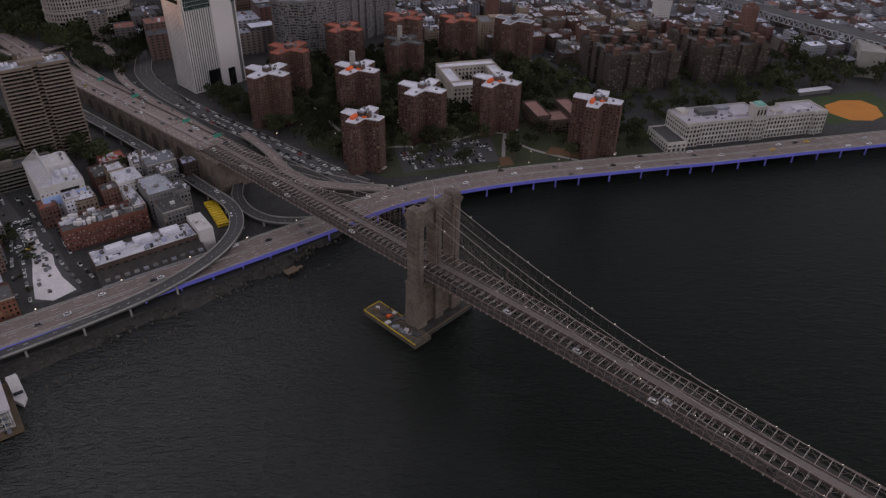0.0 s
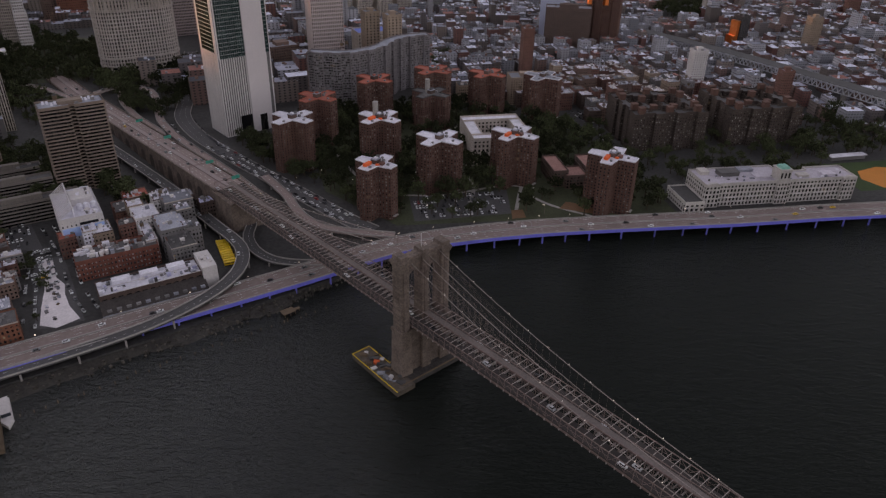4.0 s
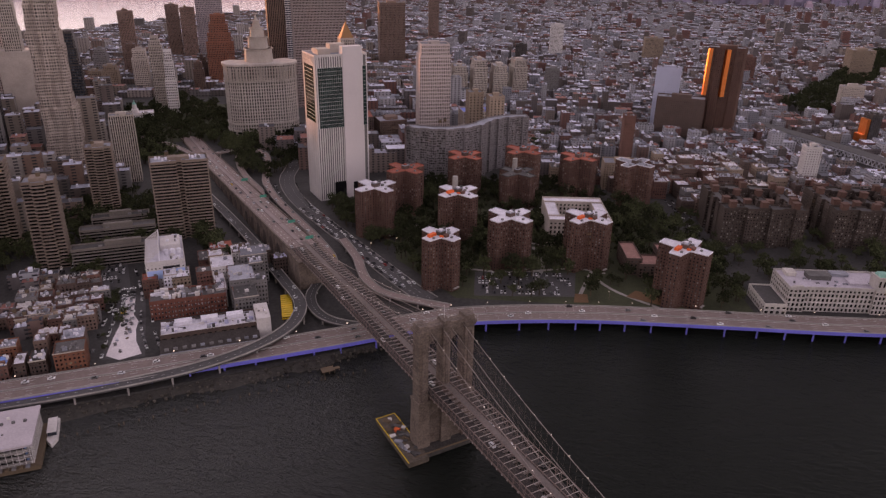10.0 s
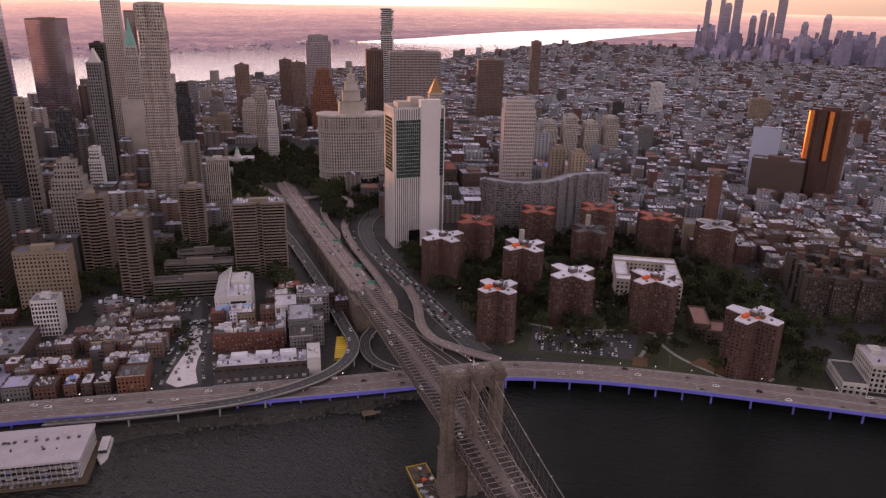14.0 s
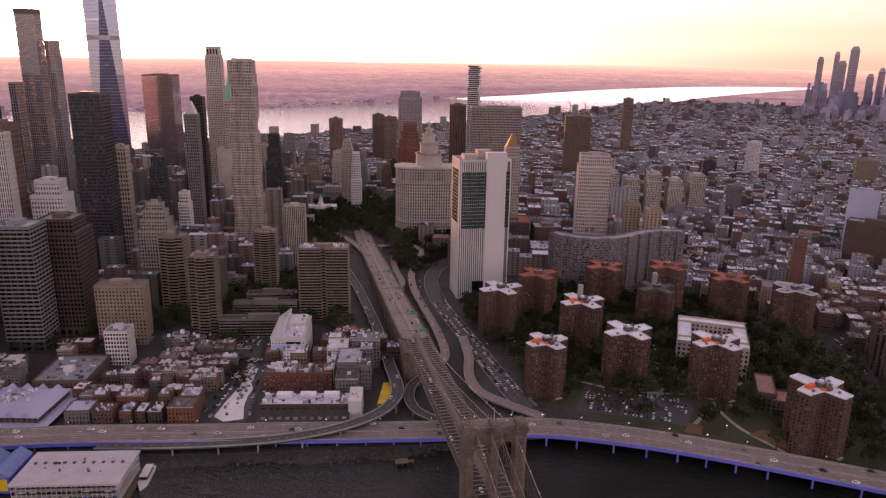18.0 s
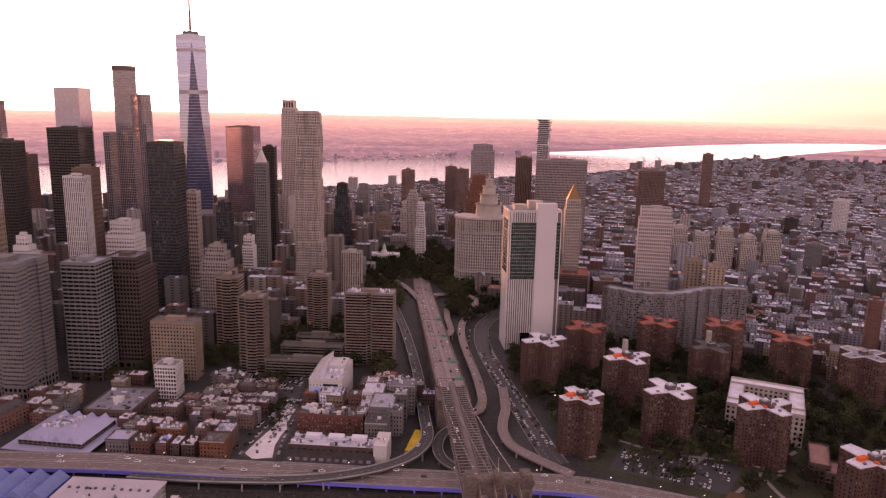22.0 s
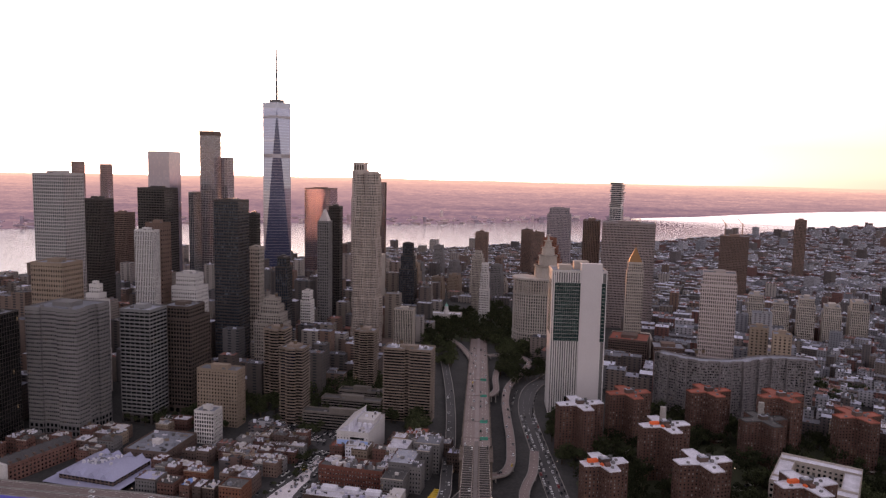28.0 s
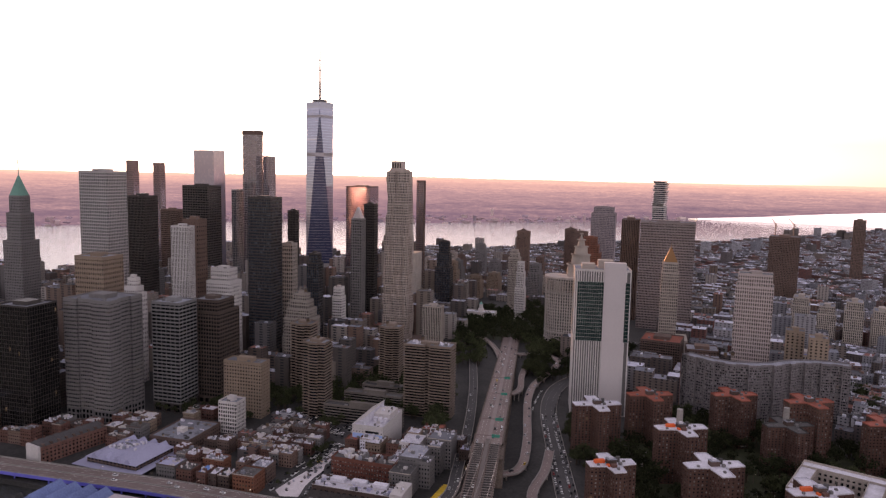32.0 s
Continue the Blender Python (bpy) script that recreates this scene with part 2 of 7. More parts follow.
def offset(poly, d):
    """The outline moved inwards by d (counter-clockwise outlines)."""
    n, out = len(poly), []
    for i in range(n):
        p0, p1, p2 = Vector(poly[i - 1]), Vector(poly[i]), Vector(poly[(i + 1) % n])
        e1, e2 = (p1 - p0).normalized(), (p2 - p1).normalized()
        n1, n2 = Vector((-e1.y, e1.x)), Vector((-e2.y, e2.x))
        k = n1 + n2
        q = p1 + k * (d / max(0.3, k.dot(n1)))
        out.append((q.x, q.y))
    return out


def rect(w, d, x=0, y=0):
    return [(x - w / 2, y - d / 2), (x + w / 2, y - d / 2), (x + w / 2, y + d / 2), (x - w / 2, y + d / 2)]


def part(name, geo, material, parent=None, label="", kind=""):
    me = bpy.data.meshes.new(name)
    me.from_pydata(geo.v, [], geo.f)
    me.materials.append(material)
    ob = new(name, me)
    if parent is not None:
        ob.parent = parent
    return tagged(ob, label, kind=kind)


def thing(name, m, label, category, group="", kind=""):
    ob = new(name)
    ob.empty_display_size = 1
    ob.matrix_world = m
    return tagged(ob, label, category, group, kind)


def facade(glass, wall, poly, z0, z1, floors, bay, pier=0.4, band=0.4, deep=0.45, cap=True):
    """Panes set back behind floor bands and piers."""
    glass.prism(offset(poly, deep), z0, z1, top=False)
    n, fh = len(poly), (z1 - z0) / floors
    inner = offset(poly, deep + 0.05)
    for k in range(floors + 1):
        a = z0 + k * fh - (fh * band / 2 if k else 0)
        b = z0 + k * fh + (fh * band / 2 if k < floors else 0)
        if k == floors:
            a -= fh * band / 2
        if band <= 0 and 0 < k < floors:
            continue
        b = max(b, a + 0.2)
        for i in range(n):
            j = (i + 1) % n
            wall.add([(*poly[i], a), (*poly[j], a), (*inner[j], a), (*inner[i], a), (*poly[i], b), (*poly[j], b), (*inner[j], b), (*inner[i], b)],
                     [(0, 1, 5, 4), (4, 5, 6, 7), (3, 2, 1, 0)])
    if pier <= 0:
        return
    for i in range(n):
        p, q = Vector(poly[i]), Vector(poly[(i + 1) % n])
        length = (q - p).length
        count = max(1, round(length / bay))
        e = (q - p) / length
        nrm = Vector((-e.y, e.x)) * (deep + 0.05)
        out = Vector((e.y, -e.x)) * 0.03
        step, half = length / count, length / count * pier / 2
        for k in range(count + 1):
            c = p + e * (k * step)
            a, b = c - e * (half if k else 0), c + e * (half if k < count else 0)
            a, b = a + out, b + out
            c0, c1 = b + nrm, a + nrm
            wall.add([(a.x, a.y, z0), (b.x, b.y, z0), (c0.x, c0.y, z0), (c1.x, c1.y, z0), (a.x, a.y, z1), (b.x, b.y, z1), (c0.x, c0.y, z1), (c1.x, c1.y, z1)],
                     [(0, 1, 5, 4), (1, 2, 6, 5), (3, 0, 4, 7), (4, 5, 6, 7)])


def roof_top(geo, poly, z, wall, high=1.1):
    """A flat roof with a parapet round it."""
    geo.prism(offset(poly, 0.3), z - 0.4, z)
    n, inn = len(poly), offset(poly, 0.35)
    for i in range(n):
        j = (i + 1) % n
        wall.add([(*poly[i], z - 0.3), (*poly[j], z - 0.3), (*inn[j], z), (*inn[i], z), (*poly[i], z + high), (*poly[j], z + high), (*inn[j], z + high), (*inn[i], z + high)],
                 [(0, 1, 5, 4), (4, 5, 6, 7), (2, 3, 7, 6)])


def water_tank(parent, x, y, z, s=1.0):
    tank = part("water_tank", Geo().cyl(x, y, z + 3 * s, z + 6.5 * s, 1.9 * s, 1.8 * s), TIMBER, parent, "round wooden roof water tank")
    part("tank_roof", Geo().cyl(x, y, z + 6.5 * s, z + 7.8 * s, 2.05 * s, 0.1), ROOFD, tank)
    for a, b in ((-1, -1), (1, -1), (1, 1), (-1, 1)):
        part("tank_leg", Geo().bar((x + a * s, y + b * s, z), (x + a * s, y + b * s, z + 3 * s), 0.25), STEEL, tank)


rnd = random.Random(7)


def building(name, label, x, y, rot, poly, top, floors, bay, wall, glass, pier=0.4, band=0.4, roof=None, z0=4.0, deep=0.45,
             steps=(), plant=True, tanks=0, base=0.0, category="building", group="", base_mat=None):
    """A tower or block: panes, floor bands and piers, roof with parapet, plant rooms; steps: (z, shrink) set-backs."""
    if isinstance(poly, tuple):
        poly = rect(*poly)
    ob = thing(name, pose(x, y, 0, rz=rot), label, category, group)
    g, w, r = Geo(), Geo(), Geo()
    levels = [(z0, 0.0), *steps, (top, None)]
    fh = (top - z0) / floors
    lo = z0
    if base:
        bg, bw = Geo(), Geo()
        facade(bg, bw, poly, z0, z0 + base, max(1, round(base / 6)), bay * 2, 0.35, 0.3, deep)
        part("base_glazing", bg, WINK, ob)
        part("base_wall", bw, base_mat or wall, ob)
        levels[0] = (z0 + base, 0.0)
    cur = poly
    for (a, _), (b, sh) in zip(levels, levels[1:]):
        facade(g, w, cur, a, b, max(1, round((b - a) / fh)), bay, pier, band, deep)
        roof_top(r, cur, b, w, 1.4)
        last = cur
        if sh:
            cur = offset(cur, sh)
    part("glazing", g, glass, ob, kind="stuff")
    part("wall", w, wall, ob, kind="stuff")
    part("roof", r, roof or ROOFG, ob)
    xs, ys = [p[0] for p in last], [p[1] for p in last]
    cx, cy, sx, sy = (min(xs) + max(xs)) / 2, (min(ys) + max(ys)) / 2, max(xs) - min(xs), max(ys) - min(ys)
    if plant:
        k = rnd.uniform(0.35, 0.5)
        part("plant_room", Geo().box(cx - sx * k / 2, cy - sy * k / 2, top - 0.2, cx + sx * k / 2, cy + sy * k / 2, top + rnd.uniform(3, 5)), wall, ob)
        for _ in range(3):
            a, b = cx + rnd.uniform(-.35, .35) * sx, cy + rnd.uniform(-.35, .35) * sy
            part("roof_unit", Geo().box(a - 1.5, b - 1.2, top - 0.1, a + 1.5, b + 1.2, top + rnd.uniform(1.2, 2.4)), GREY, ob)
    for _ in range(tanks):
        water_tank(ob, cx + rnd.uniform(-.3, .3) * sx, cy + rnd.uniform(-.3, .3) * sy, top, 1.0)
    return ob


# ---- water, land ----
def water_material(name="river_water", high=3.6, rough=.10, body=(0.010, 0.012, 0.0102), ruffled=True):
    """River water; a breeze ruffles its western part, where reflection is raised as well."""
    m, nt, p = nodes_of(name)
    N, L = nt.nodes, nt.links
    p.inputs["Base Color"].default_value = (*body, 1)
    p.inputs["Roughness"].default_value = rough
    p.inputs["IOR"].default_value = 1.42
    geo = N.new("ShaderNodeNewGeometry")
    wind_shine = None
    if ruffled:
        sx = N.new("ShaderNodeSeparateXYZ")
        L.new(geo.outputs["Position"], sx.inputs[0])
        gust = N.new("ShaderNodeTexNoise")
        gust.inputs["Scale"].default_value = .012
        L.new(geo.outputs["Position"], gust.inputs["Vector"])
        ga = N.new("ShaderNodeMath")
        ga.operation = "MULTIPLY_ADD"
        ga.inputs[1].default_value = 150
        L.new(gust.outputs[0], ga.inputs[0])
        L.new(sx.outputs[0], ga.inputs[2])
        gm = N.new("ShaderNodeMapRange")
        gm.inputs[1].default_value, gm.inputs[2].default_value, gm.inputs[3].default_value, gm.inputs[4].default_value = -150, 130, 1, 0
        L.new(ga.outputs[0], gm.inputs[0])
        wind_shine = gm.outputs[0]
        # specular strength falls eastward to imitate the weaker sky reflection there
        for sock, lo, hi in (("Specular IOR Level", .05, 1.0), ("Roughness", rough, .16)):
            r_ = N.new("ShaderNodeMapRange")
            r_.inputs[3].default_value, r_.inputs[4].default_value = lo, hi
            L.new(wind_shine, r_.inputs[0])
            L.new(r_.outputs[0], p.inputs[sock])
    mp = N.new("ShaderNodeMapping")
    mp.inputs["Rotation"].default_value = (0, 0, radians(25))
    mp.inputs["Scale"].default_value = (1.0, 2.4, 1.0)
    L.new(geo.outputs["Position"], mp.inputs[0])
    h = None
    for s, amp in ((0.03, 0.3), (0.1, 0.5), (0.24, 0.34), (0.6, 0.16)):
        t = N.new("ShaderNodeTexNoise")
        t.inputs["Scale"].default_value = s
        t.inputs["Detail"].default_value = 3
        t.inputs["Distortion"].default_value = 0.6
        L.new(mp.outputs[0], t.inputs["Vector"])
        mu = N.new("ShaderNodeMath")
        mu.operation = "MULTIPLY_ADD"
        mu.inputs[1].default_value = amp
        L.new(t.outputs[0], mu.inputs[0])
        if h:
            L.new(h, mu.inputs[2])
        else:
            mu.inputs[2].default_value = 0
        h = mu.outputs[0]
    b = N.new("ShaderNodeBump")
    b.inputs["Strength"].default_value = 1.0
    b.inputs["Distance"].default_value = high
    if wind_shine:
        r_ = N.new("ShaderNodeMapRange")
        r_.inputs[3].default_value, r_.inputs[4].default_value = high * .5, high * 1.7
        L.new(wind_shine, r_.inputs[0])
        L.new(r_.outputs[0], b.inputs["Distance"])
        # rings spreading from the tower foot
        rg = N.new("ShaderNodeTexWave")
        rg.wave_type, rg.rings_direction = "RINGS", "SPHERICAL"
        rg.inputs["Scale"].default_value, rg.inputs["Distortion"].default_value, rg.inputs["Detail"].default_value = .05, 9.0, 3
        off = N.new("ShaderNodeMapping")
        off.inputs["Location"].default_value = (22, 2, 0)
        L.new(geo.outputs["Position"], off.inputs[0])
        L.new(off.outputs[0], rg.inputs["Vector"])
        ln = N.new("ShaderNodeVectorMath")
        ln.operation = "LENGTH"
        L.new(off.outputs[0], ln.inputs[0])
        fade = N.new("ShaderNodeMapRange")
        fade.inputs[1].default_value, fade.inputs[2].default_value, fade.inputs[3].default_value, fade.inputs[4].default_value = 22, 170, .09, 0
        L.new(ln.outputs["Value"], fade.inputs[0])
        ra = N.new("ShaderNodeMath")
        ra.operation = "MULTIPLY_ADD"
        L.new(rg.outputs[1], ra.inputs[0])
        L.new(fade.outputs[0], ra.inputs[1])
        L.new(h, ra.inputs[2])
        h = ra.outputs[0]
    L.new(h, b.inputs["Height"])
    L.new(b.outputs[0], p.inputs["Normal"])
    return m


tagged(part("water", Geo().add([(-9000, -9000, 0), (9000, -9000, 0), (9000, 9000, 0), (-9000, 9000, 0)], [(0, 1, 2, 3)]), water_material(), None,
     "dark rippled tidal river water"), kind="structure")
# pale body colour replaces the bright sky this water should mirror
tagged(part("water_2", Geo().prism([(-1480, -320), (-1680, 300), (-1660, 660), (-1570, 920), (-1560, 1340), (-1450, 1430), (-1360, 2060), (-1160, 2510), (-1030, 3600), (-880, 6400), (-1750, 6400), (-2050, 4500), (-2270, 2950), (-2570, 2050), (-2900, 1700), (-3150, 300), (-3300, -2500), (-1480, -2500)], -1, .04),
            water_material("calm_water", .5, .16, (.34, .30, .30), False), None, "wide calm river beyond the city, sky brightness put into its pale colour"), kind="structure")
MANHATTAN = [(-1100, -640), (-700, -390), (-420, -170), (-262, -62), (-190, -14), (-118, 38), (-60, 84), (-10, 130), (45, 156), (120, 174), (198, 187), (262, 197),
             (338, 212), (428, 226), (540, 258), (800, 330), (1600, 700), (3000, 1500), (5200, 3000), (5200, 6500), (-900, 6500), (-1050, 3600), (-1180, 2500),
             (-1380, 2050), (-1470, 1420), (-1580, 1330), (-1590, 920), (-1680, 660), (-1700, 300), (-1500, -300)]
tagged(part("ground", Geo().prism(MANHATTAN, -3, 4), GROUND, None, "dark asphalt and paved city ground"), kind="structure")
JERSEY = [(-3300, -3000), (-3100, 300), (-2850, 1700), (-2520, 2050), (-2220, 2950), (-2000, 4500), (-1700, 6500), (-8500, 6500), (-8500, -3000)]

# ---- the suspension bridge: local x across, y towards the city ----
BR = pose(9.3, -5.9, 0, rz=42.3)
bridge = thing("suspension_bridge", BR, "stone and steel suspension bridge crossing the river", "bridge")
DZ = 38.0
W2 = 10.6


def deck_z(s):
    if s < 0:
        return DZ + 4.5 * (1 - ((s + 240) / 240) ** 2) if s > -480 else DZ
    if s < 240:
        return DZ - s * 0.030
    return max(6.0, DZ - 7.2 - (s - 240) * 0.058)


S0, S1 = -470, 248
n = 70
stations = [S0 + (S1 - S0) * i / n for i in range(n + 1)]
for x0, x1 in ((-W2, -2.4), (2.4, W2)):
    deck = Geo().loft([[(x0, a, deck_z(a)), (x0, a, deck_z(a) - .5), (x1, a, deck_z(a) - .5), (x1, a, deck_z(a))] for a in stations])
    part("roadway", deck, surface("bridge_road", (0.05, 0.042, 0.04), var=0.3), bridge, "dark bridge roadway")
walkway = Geo().loft([[(-1.7, a, deck_z(a) + 4.6), (-1.7, a, deck_z(a) + 4.2), (1.7, a, deck_z(a) + 4.2), (1.7, a, deck_z(a) + 4.6)] for a in stations])
part("promenade", walkway, surface("promenade_planks", (0.17, 0.14, 0.13), var=0.3), bridge, "raised plank footway along the middle")
PANEL = 4.6
count = int((S1 - S0) / PANEL)
for x in (-W2, -6.2, -2.5, 2.5, 6.2, W2):
    tr = Geo()
    high = 5.0 if abs(x) in (2.5, W2) else 0
    for i in range(count):
        a, b = S0 + i * PANEL, S0 + (i + 1) * PANEL
        za, zb = deck_z(a), deck_z(b)
        tr.bar((x, a, za - 1.2), (x, b, zb - 1.2), 0.5, 0.9)
        if high:
            tr.bar((x, a, za + high), (x, b, zb + high), 0.36)
            tr.bar((x, a, za), (x, a, za + high), 0.2)
            if i % 2:
                tr.bar((x, a, za), (x, b, zb + high), 0.14)
            else:
                tr.bar((x, a, za + high), (x, b, zb), 0.14)
            tr.bar((x, a, za + 2.3), (x, b, zb + 2.3), 0.12)
    part("truss", tr, STEEL, bridge, "riveted brown steel stiffening truss")
beams = Geo()
for i in range(count + 1):
    s = S0 + i * PANEL
    z = deck_z(s)
    beams.bar((-W2 - 0.6, s, z - 1.4), (W2 + 0.6, s, z - 1.4), 0.5, 1.0)
    for x0, x1 in ((-W2, -2.5), (2.5, W2)):
        beams.bar((x0, s, z + 5.0), (x1, s, z + 5.0), 0.26)
part("cross_beam", beams, surface("pale_strut_paint", (0.34, 0.29, 0.27), rough=0.6, var=0.2), bridge, "pale overhead cross struts", kind="stuff")
# cables, hangers and stays
SPAN = 240.0
TOPZ = 80.0


def cable_z(s):
    if s <= 0:
        return 47.0 + (TOPZ - 47.0) * ((s + SPAN) / SPAN) ** 2
    k = s / 236
    return TOPZ + (29.5 - TOPZ) * k - 10 * k * (1 - k)


for x in (-W2 + 0.2, -2.6, 2.6, W2 - 0.2):
    c = Geo().pipe([(x, -470 + 10 * i, cable_z(-470 + 10 * i)) for i in range(72)], .2)
    part("main_cable", c, surface("cable_paint", (0.27, 0.22, 0.20), rough=0.6), bridge, "thick pale main cable")
    hang, stay, lights = Geo(), Geo(), Geo()
    s = -466
    while s < 200:
        if abs(s) > 7 and cable_z(s) > deck_z(s) + 5.4:
            hang.bar((x, s, deck_z(s) + 5), (x, s, cable_z(s)), 0.04)
        s += PANEL
    for k in range(1, 13):
        for sg in (-1, 1):
            stay.bar((x, sg * 3, TOPZ - 3), (x, sg * 9.2 * k, deck_z(sg * 9.2 * k) + 5), 0.035)
    s = -460
    while s < 230:
        if abs(s) > 8:
            z = cable_z(s) + 0.5
            lights.box(x - 0.14, s - 0.14, z, x + 0.14, s + 0.14, z + 0.3)
        s += 13.8
    part("hanger", hang, STEEL, bridge, kind="stuff")
    part("stay", stay, STEEL, bridge, kind="stuff")
    if abs(x) > 5:
        part("cable_lamp", lights, MATS.get("lamp") or glow("lamp", (1.0, 0.93, 0.85), 0.16), bridge, "small white necklace lamps", kind="stuff")


def arch_panel(g, x0, x1, z0, spring, apex, z1, y0, y1):
    """Masonry between two piers over a pointed opening."""
    half, mid, k = (x1 - x0) / 2, (x0 + x1) / 2, 9
    left = []
    for i in range(k + 1):
        a = i / k
        left.append((x0 + half * (1 - math.cos(a * math.pi / 2)) * 1.0, spring + (apex - spring) * math.sin(a * math.pi / 2)))
    line = left + [(2 * mid - px, pz) for px, pz in reversed(left[:-1])]
    g.loft([[(px, y0, pz), (px, y0, z1), (px, y1, z1), (px, y1, pz)] for px, pz in line])


tower = thing("bridge_tower", BR, "weathered granite bridge tower with twin pointed arches", "tower")
TW, TD = 17.4, 3.7
PIERS = ((-TW + 2.7, 2.7), (0, 2.1), (TW - 2.7, 2.7))
for x, hw in PIERS:
    g = Geo()
    g.prism(rect(2 * hw + 2.6, 2 * TD + 3.6, x), 0, 33, shrink=rect(2 * hw + 1.4, 2 * TD + 2.2, x))
    g.prism(rect(2 * hw + 2.4, 2 * TD + 3.2, x), 33, 34.6)
    g.prism(rect(2 * hw + .5, 2 * TD + .5, x), 34.6, 54, shrink=rect(2 * hw + .1, 2 * TD + .1, x))
    g.prism(rect(2 * hw + .9, 2 * TD + .9, x), 54, 55)
    g.prism(rect(2 * hw, 2 * TD, x), 55, 77, shrink=rect(2 * hw - 0.4, 2 * TD - 0.4, x))
    for sy in (-1, 1):
        g.prism(rect(hw * 1.0, 1.9, x, sy * (TD + 0.4)), 0, 74, shrink=rect(hw * 0.85, 1.0, x, sy * (TD + 0.1)))
    g.prism(rect(2 * hw + .5, 2 * TD + .6, x), 76.2, 77.4)
    g.prism(rect(2 * hw + 1.5, 2 * TD + 1.8, x), 77.4, 78.8)
    g.prism(rect(2 * hw + 2.2, 2 * TD + 2.6, x), 78.8, 80.4)
    g.prism(rect(2 * hw + 0.5, 2 * TD + 0.7, x), 80.4, 83.6, shrink=rect(2 * hw, 2 * TD + 0.2, x))
    part("pier", g, STONE, tower, "granite pier with buttress and cornice")
for x0, x1 in ((-TW + 5.3, -2.0), (2.0, TW - 5.3)):
    g = Geo()
    arch_panel(g, x0, x1, 0, 61, 72.5, 77, -TD + 1.5, TD - 1.5)
    g.box(x0, -TD + .5, 77, x1, TD - .5, 78.6)
    g.box(x0, -TD + .1, 78.6, x1, TD - .1, 80.2)
    part("arch", g, STONE, tower, "pointed arch of dressed granite")
    part("lower_wall", Geo().box(x0, -TD + 0.6, 0, x1, TD - 0.6, 33.5), STONE, tower)
part("coping", Geo().box(-TW + 1.6, -TD + 1.0, 80.1, TW - 1.6, TD - 1.0, 81.6), STONE, tower)
course = Geo()
for k in range(38):
    z = 36 + k * 1.08
    for x, hw in PIERS:
        course.prism(rect(2 * hw + 0.44, 2 * TD + 0.44, x), z, z + 0.75, shrink=rect(2 * hw + .4, 2 * TD + .4, x))
part("stone_course", course, surface("granite_course", (0.165, 0.125, 0.104), var=0.65, s1=0.12, s2=0.9, bump=0.5, island=.2), tower, kind="stuff")
flag = Geo().bar((0, 0, 84), (0, 0, 92), 0.18)
part("flagpole", flag, WHITE, tower)
# timber fender and work platform at the foot
fender = thing("pier_platform", BR, "timber and steel fender platform round the tower foot", "platform")
part("deck", Geo().prism(rect(2 * TW + 12, 2 * TD + 15), 0.2, 3.0), surface("stained_decking", (0.065, 0.058, 0.055), var=0.5, s1=0.2), fender)
rim = Geo()
for x0, y0, x1, y1 in ((-TW - 6, -TD - 7.5, TW + 6, -TD - 6.9), (-TW - 6, TD + 6.9, TW + 6, TD + 7.5), (-TW - 6, -TD - 7.5, -TW - 5.4, TD + 7.5), (TW + 5.4, -TD - 7.5, TW + 6, TD + 7.5)):
    rim.box(x0, y0, 2.9, x1, y1, 3.7)
part("kerb", rim, TIMBER, fender)
barge = thing("work_barge", BR, "rusty flat work barge moored at the tower foot", "barge")
part("hull", Geo().prism(rect(13, 46, -TW - 5, 9), 0.1, 3.4), surface("rusty_plate", (0.095, 0.075, 0.06), var=0.6, s1=0.25), barge)
for x0, y0, x1, y1 in ((-11.6, -14, -11.2, 32), (-11.6, 31.6, 1.5, 32), (1.1, 10, 1.5, 32)):
    part("hull_rim", Geo().box(-TW + x0, y0, 3.3, -TW + x1, y1, 3.8), YELLOW, barge, "yellow painted edge rail")
for k in range(26):
    bx, by = -TW - 5 + rnd.uniform(-5, 5), rnd.uniform(-11, 29)
    cargo = thing("cargo_crate", BR @ pose(bx, by, 3.4, rz=rnd.uniform(0, 90)), "small site container standing on the barge", "crate", "site containers")
    part("body", Geo().box(-.6 * (1 + k % 2), -1.2 * (1 + k % 3 * .5), 0, .6 * (1 + k % 2), 1.2 * (1 + k % 3 * .5), rnd.uniform(.5, 1.8)), rnd.choice([WHITE, GREY, ROOFD, TIMBER, ROOFG, ORANGE, ROOFD]), cargo)
    part("skid", Geo().box(-.5, -1.1, -.02, .5, 1.1, .12), TIMBER, cargo)

# ---- anchorage and masonry approach ----
approach = thing("bridge_approach", BR, "granite-sided raised bridge approach with pale asphalt lanes", "viaduct")
ss = [S1 + 22 * i for i in range(24)]


part("lane_surface", Geo().loft([[(-12, a, deck_z(a)), (12, a, deck_z(a))] for a in ss], closed=False), ROADM, approach)
for sx in (-12.6, 12.6):
    part("side_wall", Geo().loft([[(sx - .6, a, deck_z(a) + 1.1), (sx - .6, a, 2), (sx + .6, a, 2), (sx + .6, a, deck_z(a) + 1.1)] for a in ss]), STONE, approach, "granite retaining wall of the approach")
part("footway", Geo().loft([[(-1.9, a, deck_z(a) + 1), (-1.9, a, deck_z(a) + .05), (1.9, a, deck_z(a) + .05), (1.9, a, deck_z(a) + 1)] for a in ss]), surface("promenade_concrete", (0.30, 0.24, 0.23), var=0.2), approach)
for a in ss[1:-4]:
    for sx in (-13.3, 13.3):
        part("buttress", Geo().box(sx - .35, a - 1.2, 2, sx + .35, a + 1.2, deck_z(a) + .4), STONE, approach)
